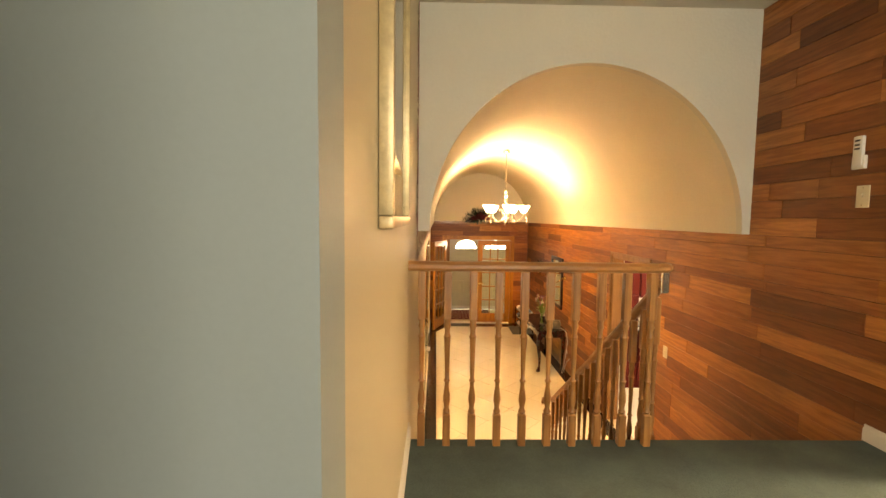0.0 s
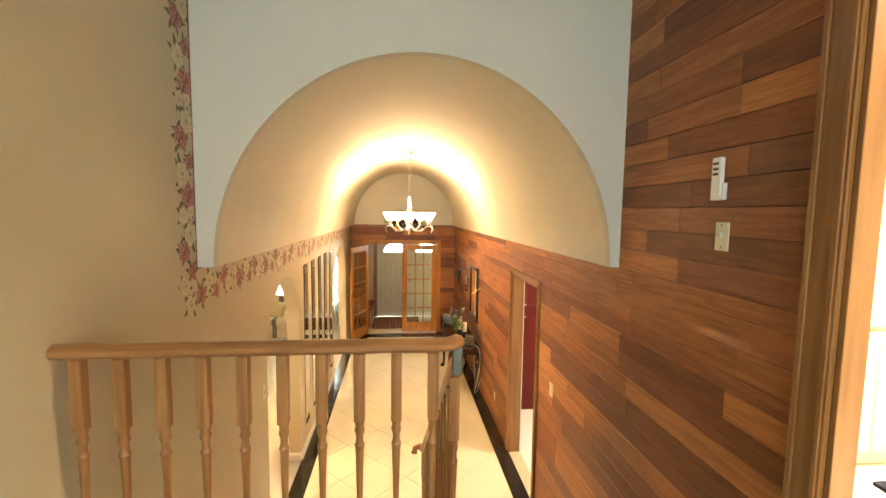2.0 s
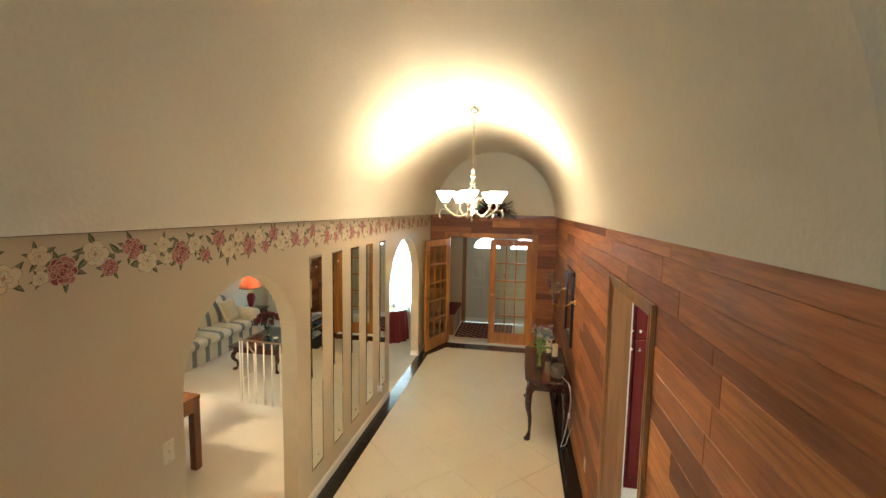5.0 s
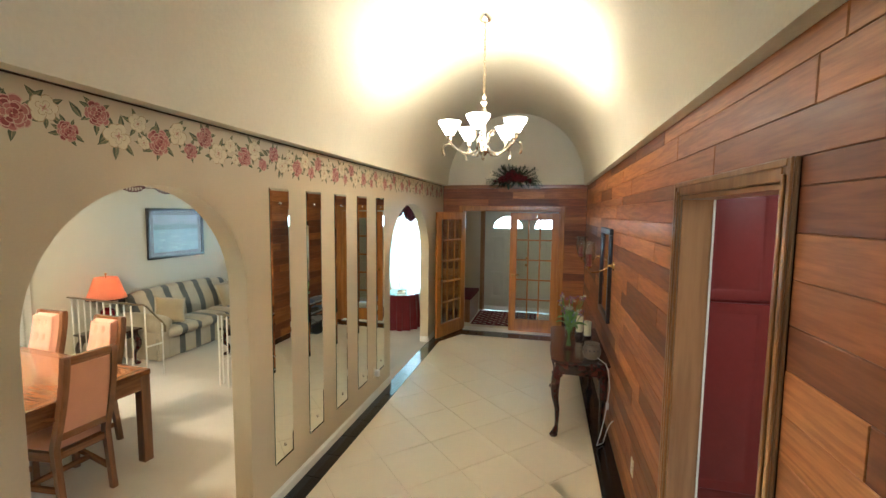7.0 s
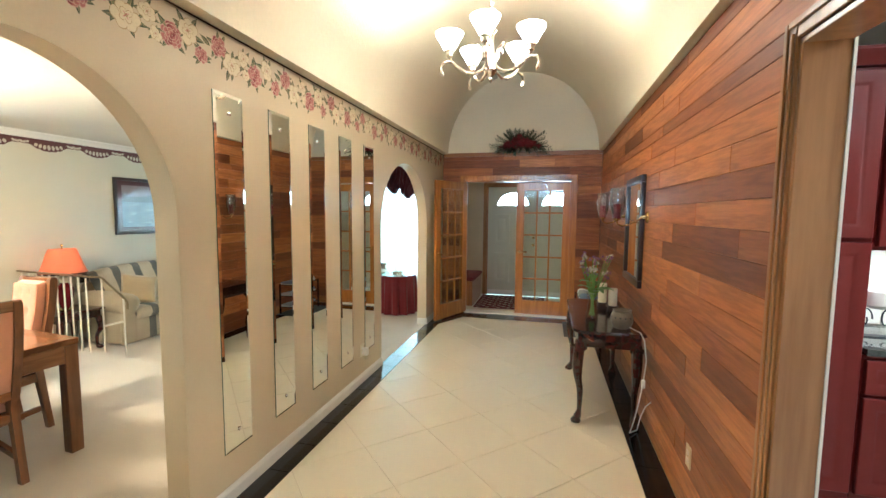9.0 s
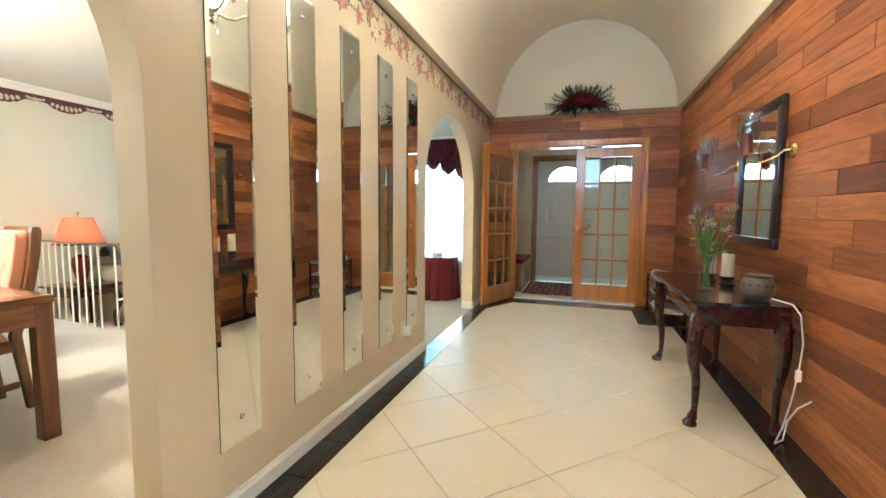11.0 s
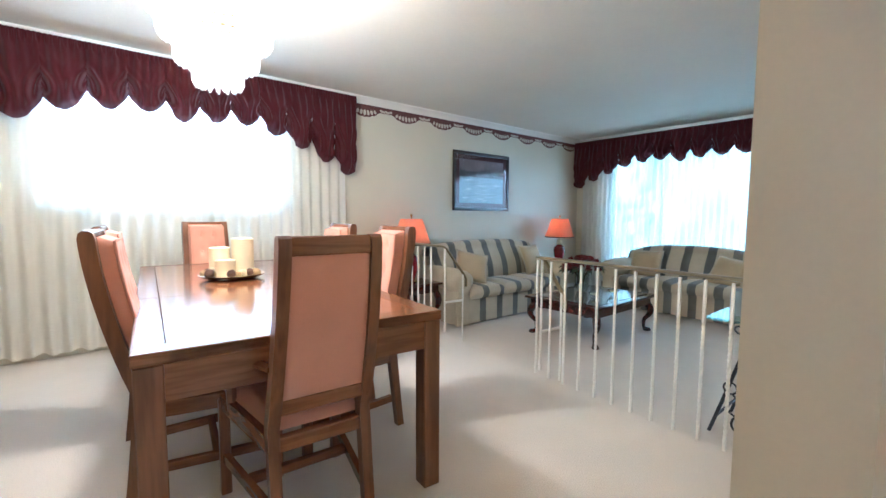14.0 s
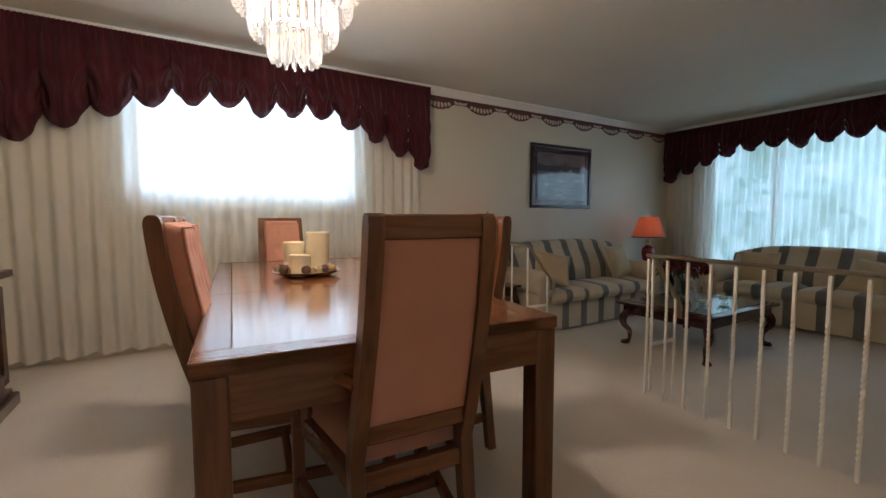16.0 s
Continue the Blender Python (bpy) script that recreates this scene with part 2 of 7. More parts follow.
M["mahog"] = wood("mahogany", (0.030, 0.006, 0.005), (0.065, 0.014, 0.010), "y", 0.16, 1.0, coat=0.6)
M["pink"] = fabric("pink_upholstery", (0.58, 0.29, 0.20), 0.1)
M["burg"] = fabric("burgundy_cloth", (0.105, 0.014, 0.022), 0.2)
M["redcloth"] = fabric("red_cloth", (0.16, 0.010, 0.016), 0.15)
M["sheer"] = fabric("sheer_curtain", (0.86, 0.84, 0.77), 0.03, translucent=0.46, clear=0.04, sheen=0)
M["sheer2"] = fabric("sheer_curtain_open", (0.86, 0.88, 0.84), 0.03, translucent=0.5, clear=0.30, sheen=0)
M["cream"] = fabric("cream_upholstery", (0.50, 0.43, 0.30), 0.15)
M["stripe"] = fabric("grey_stripe", (0.14, 0.14, 0.125), 0.3)
M["cush"] = fabric("gold_cushion", (0.46, 0.36, 0.21), 0.12)
M["brass"] = plain("brass", (0.70, 0.48, 0.20), 0.25, 1.0, grain=30, bump=0)
M["nickel"] = plain("nickel", (0.72, 0.66, 0.56), 0.22, 1.0, grain=30, bump=0)
M["chrome"] = plain("chrome", (0.8, 0.8, 0.8), 0.12, 1.0, vary=0.02, bump=0)
M["iron"] = plain("wrought_iron", (0.045, 0.05, 0.06), 0.5, 0.6, vary=0.3, grain=40, bump=0.3)
M["mirror"] = plain("mirror_glass", (0.90, 0.92, 0.88), 0.0, 1.0, vary=0.0, bump=0)
M["mirror"].node_tree.nodes["Principled BSDF"].inputs["Roughness"].default_value = 0.01
for link in list(M["mirror"].node_tree.links):
    if link.to_socket.name == "Roughness":
        M["mirror"].node_tree.links.remove(link)
M["edge"] = plain("glass_edge", (0.03, 0.10, 0.08), 0.1, vary=0.1, bump=0)
M["glass"] = glass("clear_glass")
M["picture_glass"] = glass("picture_glass", low=0.045)
M["hurricane"] = glass("hurricane_glass", (0.90, 0.92, 0.92), low=0.10)
M["greenglass"] = glass("table_glass", (0.72, 0.90, 0.86))
M["shade"] = glow("lit_frosted_glass", (1.0, 0.86, 0.66), 8.0, (0.9, 0.88, 0.82))
M["dimshade"] = glow("dim_frosted_glass", (1.0, 0.86, 0.66), 1.6, (0.9, 0.88, 0.82))
M["crystal"] = crystal("lit_crystal")
M["lampshade"] = fabric("coral_lampshade", (0.74, 0.36, 0.22), 0.06, translucent=0.6, sheen=0)
M["red"] = plain("cherry_cabinet", (0.115, 0.011, 0.010), 0.45, vary=0.12, grain=20, bump=0.04, coat=0.02)
M["red"].node_tree.nodes["Principled BSDF"].inputs["Specular IOR Level"].default_value = 0.2
M["redpot"] = plain("red_ceramic", (0.16, 0.008, 0.012), 0.12, coat=0.5, bump=0)
M["darkframe"] = plain("dark_frame", (0.022, 0.010, 0.008), 0.3, coat=0.3)
M["candle"] = plain("cream_wax", (0.74, 0.66, 0.45), 0.5, vary=0.04, bump=0.05)
M["leaf"] = plain("green_leaf", (0.17, 0.30, 0.07), 0.5, vary=0.4, grain=30)
M["darkleaf"] = plain("dark_leaf", (0.035, 0.06, 0.03), 0.6, vary=0.4, grain=30)
M["berry"] = plain("red_bloom", (0.17, 0.012, 0.020), 0.6, vary=0.4, grain=30)
M["plastic"] = plain("ivory_plastic", (0.72, 0.66, 0.50), 0.35, vary=0.02, bump=0)
M["whiteplastic"] = plain("white_plastic", (0.80, 0.79, 0.76), 0.35, vary=0.02, bump=0)
M["dark"] = plain("dark_plastic", (0.03, 0.03, 0.035), 0.4)
M["frontdoor"] = plain("cream_door", (0.60, 0.58, 0.46), 0.4, vary=0.03)
M["counter"] = plain("dark_granite", (0.03, 0.035, 0.035), 0.12, vary=0.5, grain=120, bump=0, coat=0.4)
M["splash"] = plain("white_tile", (0.80, 0.78, 0.70), 0.2, vary=0.03, coat=0.3)
M["bathwhite"] = plain("bath_white", (0.82, 0.78, 0.66), 0.35, vary=0.02)


def garden():
    m, nt, p = nodes_of("garden_backdrop")
    v = mapped(nt, (1, 1, 1), "World")
    big, fine = noise_of(nt, v, 0.9, 3), noise_of(nt, v, 4.0, 5)
    mix = nt.nodes.new("ShaderNodeMix")
    nt.links.new(big.outputs[0], mix.inputs[2]), nt.links.new(fine.outputs[0], mix.inputs[3])
    r = ramp_of(nt, mix.outputs[0], [(0.36, (0.11, 0.22, 0.15)), (0.45, (0.24, 0.42, 0.36)), (0.54, (0.50, 0.78, 0.82)), (0.64, (0.88, 1.0, 1.0))])
    e = nt.nodes.new("ShaderNodeEmission")
    e.inputs[1].default_value = 2.0
    nt.links.new(r.outputs[0], e.inputs[0])
    nt.links.new(e.outputs[0], nt.nodes["Material Output"].inputs[0])
    return m


M["garden"] = garden()
M["skyglow"] = glow("bright_sky", (0.74, 0.90, 1.0), 8.5)
M["porchglow"] = glow("porch_sky", (0.80, 0.93, 1.0), 3.5)

# ---- builders ----
def box(bm, x0, y0, z0, x1, y1, z1, bevel=0.0, seg=1):
    vs = [bm.verts.new((x, y, z)) for x in (x0, x1) for y in (y0, y1) for z in (z0, z1)]
    fs = [bm.faces.new([vs[i] for i in q]) for q in ((0, 1, 3, 2), (4, 6, 7, 5), (0, 4, 5, 1), (2, 3, 7, 6), (0, 2, 6, 4), (1, 5, 7, 3))]
    if bevel:
        edges = {e for f in fs for e in f.edges}
        bmesh.ops.bevel(bm, geom=list(edges), offset=bevel, segments=seg, affect="EDGES", profile=0.6)
    return fs


def boxbm(*a, **k):
    bm = bmesh.new()
    box(bm, *a, **k)
    return bm


def lathe(bm, profile, seg=20, cx=0.0, cy=0.0, squash=1.0):
    rings = [[bm.verts.new((cx + r * math.cos(2 * math.pi * i / seg), cy + squash * r * math.sin(2 * math.pi * i / seg), z)) for i in range(seg)] for r, z in profile]
    for a, b in zip(rings, rings[1:]):
        for i in range(seg):
            j = (i + 1) % seg
            bm.faces.new((a[i], a[j], b[j], b[i]))
    if profile[0][0] > 1e-4:
        bm.faces.new(rings[0][::-1])
    if profile[-1][0] > 1e-4:
        bm.faces.new(rings[-1])
    return bm


def lathebm(profile, seg=20, cx=0.0, cy=0.0):
    return lathe(bmesh.new(), profile, seg, cx, cy)


def tube(bm, pts, radius, seg=8, flat=1.0, twist=0.0):
    """A bar swept along points; radius: one number or one for each point."""
    pts = [Vector(p) for p in pts]
    rad = radius if isinstance(radius, (list, tuple)) else [radius] * len(pts)
    up, rings = None, []
    for i, p in enumerate(pts):
        d = (pts[min(i + 1, len(pts) - 1)] - pts[max(i - 1, 0)]).normalized()
        if up is None:
            up = Vector((0, 0, 1)) if abs(d.z) < 0.9 else Vector((1, 0, 0))
        side = d.cross(up).normalized()
        up = side.cross(d).normalized()
        rings.append([bm.verts.new(p + rad[i] * (math.cos(a) * side + flat * math.sin(a) * up)) for a in [2 * math.pi * k / seg + math.pi / seg + twist * i for k in range(seg)]])
    for a, b in zip(rings, rings[1:]):
        for i in range(seg):
            j = (i + 1) % seg
            bm.faces.new((a[i], a[j], b[j], b[i]))
    bm.faces.new(rings[0][::-1]), bm.faces.new(rings[-1])
    return bm


def tubebm(*a, **k):
    return tube(bmesh.new(), *a, **k)


def sheet(f, nu, nv, thick=0.0):
    """A surface from f(u, v) -> place, u and v in 0..1."""
    bm = bmesh.new()
    g = [[bm.verts.new(f(i / nu, j / nv)) for j in range(nv + 1)] for i in range(nu + 1)]
    for i in range(nu):
        for j in range(nv):
            bm.faces.new((g[i][j], g[i + 1][j], g[i + 1][j + 1], g[i][j + 1]))
    if thick:
        bmesh.ops.solidify(bm, geom=bm.faces[:], thickness=thick)
    return bm


def prism(bm, outline, axis, a, b):
    """A flat outline of (u, v) pairs drawn out along an axis from a to b. axis x: (y, z); y: (x, z); z: (x, y)."""
    def at(u, v, w):
        return {"x": (w, u, v), "y": (u, w, v), "z": (u, v, w)}[axis]
    lo, hi = [bm.verts.new(at(u, v, a)) for u, v in outline], [bm.verts.new(at(u, v, b)) for u, v in outline]
    bm.faces.new(lo), bm.faces.new(hi[::-1])
    n = len(outline)
    for i in range(n):
        j = (i + 1) % n
        bm.faces.new((lo[j], lo[i], hi[i], hi[j]))
    return bm


def mesh_of(name, bm, material, angle=35):
    bmesh.ops.recalc_face_normals(bm, faces=bm.faces[:])
    me = bpy.data.meshes.new(name)
    bm.to_mesh(me)
    bm.free()
    for mm in material if isinstance(material, (list, tuple)) else [material]:
        me.materials.append(mm)
    me.polygons.foreach_set("use_smooth", [True] * len(me.polygons))
    me.set_sharp_from_angle(angle=radians(angle))
    return me


def part(name, bm, material, parent, label="", angle=35):
    ob = new(name, mesh_of(name, bm, material, angle))
    ob.parent = parent
    return tagged(ob, label)


def thing(name, m, label, category, group="", kind=""):
    ob = new(name)
    ob.matrix_world = m
    ob.empty_display_size = 0.1
    return tagged(ob, label, category, group, kind)


def solo(name, bm, material, label="", category="", group="", kind="", m=None, angle=35):
    ob = new(name, mesh_of(name, bm, material, angle))
    if m is not None:
        ob.matrix_world = m
    return tagged(ob, label, category, group, kind)


def structure(name, bm, material, label="", category="", angle=35):
    return solo(name, bm, material, label, category or name.split("_")[0], "", "structure", None, angle)

# ---- structure: hall ----
def arch_pts(y0, y1, spring, rise, n=28):
    c, a = (y0 + y1) / 2, (y1 - y0) / 2
    return [(c - a * math.cos(math.pi * i / n), spring + rise * math.sin(math.pi * i / n)) for i in range(n + 1)]


ARCH1 = arch_pts(4.35, 5.50, 1.535, 0.602)
ARCH2 = arch_pts(7.91, 9.56, 1.42, 0.72)


def left_wall():
    bm = bmesh.new()
    x0, x1, top = -0.13, 0.0, SPRING + 0.04
    box(bm, x0, 0.82, 0, x1, BEAM_Y, LAND_TOP)
    for a, b in ((BEAM_Y, 4.35), (5.50, 7.91), (9.56, END_Y)):
        box(bm, x0, a, 0, x1, b, top)
    for arch in (ARCH1, ARCH2):
        for (ya, za), (yb, zb) in zip(arch, arch[1:]):
            lo = [bm.verts.new(p) for p in ((x0, ya, za), (x1, ya, za), (x1, yb, zb), (x0, yb, zb))]
            hi = [bm.verts.new(p) for p in ((x0, ya, top), (x1, ya, top), (x1, yb, top), (x0, yb, top))]
            bm.faces.new(lo), bm.faces.new(hi)
            bm.faces.new((lo[1], lo[2], hi[2], hi[1])), bm.faces.new((lo[0], lo[3], hi[3], hi[0]))
    bmesh.ops.remove_doubles(bm, verts=bm.verts[:], dist=0.0005)
    return structure("wall_left", bm, M["paint"], "beige painted hall wall with two rounded archways", "wall")


wall_left = left_wall()

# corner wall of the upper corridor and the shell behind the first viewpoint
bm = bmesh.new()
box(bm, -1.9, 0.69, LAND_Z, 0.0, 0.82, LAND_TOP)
structure("wall_corridor", bm, M["greyblue"], "grey-blue corner wall of the upper corridor", "wall")
bm = bmesh.new()
box(bm, -2.03, -3.1, LAND_Z, -1.9, 0.82, LAND_TOP)
box(bm, -2.03, -3.23, LAND_Z, 0.4, -3.1, LAND_TOP)
box(bm, 1.9, -3.23, LAND_Z, 2.45, -3.1, LAND_TOP)
box(bm, 0.4, -3.23, LAND_Z, 1.9, -3.1, 2.3)
box(bm, 0.4, -3.23, 3.5, 1.9, -3.1, LAND_TOP)
# unseen partition, added to keep the window's light off the corridor corner wall
box(bm, -0.13, -3.1, LAND_Z, 0.0, -0.2, LAND_TOP)
structure("wall_back", bm, M["paint"], "beige painted end wall of the upper corridor with a window opening and an added light-blocking partition", "wall")

bm = boxbm(-2.03, -3.23, LAND_Z - 0.25, HALL_R + 0.12, LAND_EDGE, LAND_Z, bevel=0.012, seg=2)
structure("floor_landing", bm, M["green"], "worn green carpet on the upper landing", "floor")
bm = boxbm(-2.03, -3.23, LAND_TOP, 4.6, BEAM_Y + 0.06, LAND_TOP + 0.1)
structure("ceiling_landing", bm, M["white_stucco"], "white stuccoed ceiling over the landing", "ceiling")

# stairs
bm = bmesh.new()
RISE, RUN = LAND_Z / 8, 0.24
for k in range(1, 8):
    y0 = LAND_EDGE + (k - 1) * RUN
    box(bm, 1.22, y0, 0, HALL_R + 0.008, y0 + RUN + 0.02, LAND_Z - k * RISE, bevel=0.012, seg=2)
structure("stairs", bm, M["green"], "green carpeted stairs down from the landing", "stairs")
bm = boxbm(0.0, LAND_EDGE - 0.1, 0, 1.22, LAND_EDGE - 0.004, LAND_Z - 0.02)
structure("wall_under_landing", bm, M["paint"], "beige painted wall below the landing", "wall")

# vault, bulkhead and end wall
NV = 48


def vault_pt(i):
    a = math.pi * i / NV
    return VAULT_X - VAULT_A * math.cos(a), SPRING + VAULT_B * math.sin(a)


bm = sheet(lambda u, v: (VAULT_X - VAULT_A * math.cos(math.pi * u), BEAM_Y + 0.06 + (END_Y - BEAM_Y - 0.06) * v, SPRING + VAULT_B * math.sin(math.pi * u)), 64, 24)
structure("ceiling_vault", bm, M["vault"], "cream stuccoed barrel vault over the hall", "ceiling", 180)
structure("ceiling_hall_roof", boxbm(-0.2, BEAM_Y + 0.06, 3.72, HALL_R + 0.2, END_Y + 0.2, 3.8), M["backing"], "roof boards above the vault", "ceiling")
bm = bmesh.new()
for yy in (BEAM_Y, BEAM_Y + 0.06):
    g = [(bm.verts.new((vault_pt(i)[0], yy, vault_pt(i)[1])), bm.verts.new((vault_pt(i)[0], yy, LAND_TOP))) for i in range(NV + 1)]
    for p, q in zip(g, g[1:]):
        bm.faces.new((p[0], q[0], q[1], p[1]))
    for x0, x1 in ((-0.06, vault_pt(0)[0]), (vault_pt(NV)[0], HALL_R + 0.06)):
        bm.faces.new([bm.verts.new(p) for p in ((x0, yy, SPRING), (x1, yy, SPRING), (x1, yy, LAND_TOP), (x0, yy, LAND_TOP))])
for x0, x1 in ((-0.06, vault_pt(0)[0]), (vault_pt(NV)[0], HALL_R + 0.06)):
    bm.faces.new([bm.verts.new(p) for p in ((x0, BEAM_Y, SPRING), (x1, BEAM_Y, SPRING), (x1, BEAM_Y + 0.06, SPRING), (x0, BEAM_Y + 0.06, SPRING))])
for i in range(NV):
    (xa, za), (xb, zb) = vault_pt(i), vault_pt(i + 1)
    bm.faces.new([bm.verts.new(p) for p in ((xa, BEAM_Y, za), (xb, BEAM_Y, zb), (xb, BEAM_Y + 0.06, zb), (xa, BEAM_Y + 0.06, za))])
bmesh.ops.remove_doubles(bm, verts=bm.verts[:], dist=0.0005)
structure("wall_bulkhead", bm, M["white_stucco"], "white stuccoed bulkhead with a round arch into the vault", "wall", 25)
bm = bmesh.new()
box(bm, -0.1, BEAM_Y + 0.06, SPRING, VAULT_X - VAULT_A, END_Y, SPRING + 0.03)
box(bm, VAULT_X + VAULT_A, BEAM_Y + 0.06, SPRING, HALL_R + 0.1, END_Y, SPRING + 0.03)
structure("vault_ledge", bm, M["vault"], "cream stuccoed ledge along the foot of the vault", "trim")
bm = boxbm(0.0, BEAM_Y + 0.0, SPRING - 0.008, 0.005, END_Y, SPRING - 0.001)
structure("trim_vault", bm, M["backing"], "thin dark line under the vault", "trim")

DOOR_L, DOOR_R, DOOR_H = 0.36, 1.96, 2.07
bm = bmesh.new()
box(bm, -0.13, END_Y + 0.012, 0, DOOR_L, END_Y + 0.13, SPRING)
box(bm, DOOR_R, END_Y + 0.012, 0, HALL_R + 0.1, END_Y + 0.13, SPRING)
box(bm, DOOR_L, END_Y + 0.012, DOOR_H, DOOR_R, END_Y + 0.13, SPRING)
wall_end = structure("wall_end", bm, M["backing"], "cedar-clad end wall round the French doors", "wall")
bm = boxbm(-0.13, END_Y, SPRING, HALL_R + 0.1, END_Y + 0.13, 3.75)
structure("wall_lunette", bm, M["vault"], "cream stuccoed half-round wall at the end of the vault", "wall")
bm = boxbm(0.02, END_Y - 0.022, SPRING - 0.045, HALL_R, END_Y + 0.01, SPRING + 0.012, bevel=0.004)
structure("trim_end", bm, M["cas_x"], "dark wooden cap over the cedar wall", "trim")

# right wall: backing with the kitchen and bathroom doorways
KD0, KD1, KDH = 4.60, 5.485, 2.11
BD0, BD1, BDH = 1.12, 1.93, LAND_Z + 2.04
XB0, XB1 = HALL_R + 0.012, HALL_R + 0.128
bm = bmesh.new()
box(bm, XB0, KD1, 0, XB1, END_Y + 0.13, SPRING)
box(bm, XB0, BEAM_Y, 0, XB1, KD0, SPRING)
box(bm, XB0, KD0, KDH, XB1, KD1, SPRING)
XBU = HALL_R + 0.08
box(bm, XB0, BD1, 0, XBU, BEAM_Y, LAND_TOP)
box(bm, XB0, -3.23, 0, XBU, BD0, LAND_TOP)
box(bm, XB0, BD0, BDH, XBU, BD1, LAND_TOP)
box(bm, XB0, BD0, 0, XBU, BD1, LAND_Z - 0.21)
wall_right = structure("wall_right", bm, M["backing"], "hall wall clad in mixed-tone cedar boards", "wall")


def casing(name, axis, plane, a, b, z0, z1, width, mats, depth=0.02, jamb=0.13, sign=-1):
    """Moulded casing round an opening; sign: the way that it stands proud of its wall."""
    bm = bmesh.new()
    fr = sorted((plane, plane + sign * depth))
    fr2 = sorted((plane + sign * depth, plane + sign * (depth + 0.008)))
    bj = sorted((plane + sign * 0.004, plane - sign * jamb))

    def bar(u0, u1, w0, w1, q, bev=0.004):
        if axis == "x":
            box(bm, q[0], u0, w0, q[1], u1, w1, bevel=bev)
        else:
            box(bm, u0, q[0], w0, u1, q[1], w1, bevel=bev)
    for s, e in ((a, -1), (b, 1)):
        u = sorted((s, s + e * width))
        bar(u[0], u[1], z0, z1 + width, fr)
        o = sorted((s + e * width, s + e * (width - 0.022)))
        bar(o[0], o[1], z0, z1 + width, fr2, 0.003)
        i = sorted((s + e * 0.008, s + e * 0.026))
        bar(i[0], i[1], z0, z1 + 0.02, fr2, 0.003)
        j = sorted((s, s - e * 0.018))
        bar(j[0], j[1], z0, z1, bj, 0.002)
    bar(a, b, z1 + 0.001, z1 + width, fr)
    bar(a - width + 0.022, b + width - 0.022, z1 + width - 0.022, z1 + width, fr2, 0.003)
    bar(a, b, z1 - 0.018, z1, bj, 0.002)
    return structure(name, bm, mats, "golden-stained moulded wooden door casing", "casing")


casing("trim_kitchen_door", "x", HALL_R, KD0, KD1, 0, KDH, 0.06, M["cas_z"], depth=0.014, jamb=0.125)
casing("trim_bath_door", "x", HALL_R, BD0, BD1, LAND_Z, BDH, 0.11, M["cas_z"], jamb=0.08)
casing("trim_french_door", "y", END_Y, DOOR_L, DOOR_R, 0, DOOR_H, 0.075, M["frdoor"])

# hall floor: grout bed, black border, diagonal cream tiles are laid at the end of the file
bm = boxbm(0.0, LAND_EDGE, -0.12, HALL_R + 0.13, END_Y + 0.13, -0.004)
floor_hall = structure("floor_hall", bm, M["grout"], "hall floor of cream diagonal tiles with a black border", "floor")


def skirting(name, x0, y0, x1, y1, z, h=0.085, t=0.014, side=1, mat="white"):
    """A skirting board along a wall from one point to another; side: +1 to the left of the way."""
    d = Vector((x1 - x0, y1 - y0, 0))
    n = Vector((-d.y, d.x, 0)).normalized() * side
    bm = bmesh.new()
    prof = [(0, 0), (t, 0), (t, h * 0.72), (t * 0.55, h * 0.82), (t * 0.45, h), (0, h)]
    a = [bm.verts.new(Vector((x0, y0, z)) + n * u + Vector((0, 0, w))) for u, w in prof]
    b = [bm.verts.new(Vector((x1, y1, z)) + n * u + Vector((0, 0, w))) for u, w in prof]
    bm.faces.new(a), bm.faces.new(b[::-1])
    for i in range(len(prof)):
        j = (i + 1) % len(prof)
        bm.faces.new((a[i], a[j], b[j], b[i]))
    return structure(name, bm, M[mat], "white moulded skirting board", "baseboard")


skirting("baseboard_hall", 0, 5.50, 0, 7.91, 0, side=-1)
skirting("baseboard_hall_near", 0, LAND_EDGE, 0, 4.35, 0, side=-1)
skirting("baseboard_pier", 0, 9.56, 0, END_Y, 0, side=-1)
skirting("baseboard_pier_side", -0.13, 9.56, 0, 9.56, 0, side=-1)
skirting("baseboard_arch_side", -0.13, 5.50, 0, 5.50, 0, side=-1)
skirting("baseboard_landing", 0, 0.69, 0, LAND_EDGE, LAND_Z, side=-1)
skirting("baseboard_landing_right", HALL_R, 2.04, HALL_R, LAND_EDGE, LAND_Z, side=1)
skirting("baseboard_corridor", -1.9, 0.69, 0, 0.69, LAND_Z, side=-1)

# ---- structure: dining and living room ----
bm = bmesh.new()
prism(bm, [(WEST - 0.13, SOUTH - 0.13), (-0.002, SOUTH - 0.13), (-0.002, STEP_Y), (WEST - 0.13, STEP_Y + STEP_LEAN * (WEST - 0.13))], "z", -0.3, 0.0)
structure("floor_dining", bm, M["carpet"], "beige carpet on the dining room floor", "floor")
bm = boxbm(WEST - 0.13, STEP_Y - 0.02, SUNK - 0.1, -0.13, NORTH + 0.13, SUNK)
structure("floor_living", bm, M["carpet"], "beige carpet on the sunken living room floor", "floor")
bm = boxbm(-0.13, 7.91, -0.1, -0.001, 9.56, -0.001)
structure("floor_archway", bm, M["carpet"], "beige carpet in the archway", "floor")
bm = boxbm(WEST - 0.13, SOUTH - 0.13, CEIL, -0.06, NORTH + 0.13, CEIL + 0.1)
structure("ceiling_rooms", bm, M["white_stucco"], "white stuccoed ceiling of dining and living room", "ceiling")
WIN_W = (4.58, 6.38, 1.25, 2.25)
bm = bmesh.new()
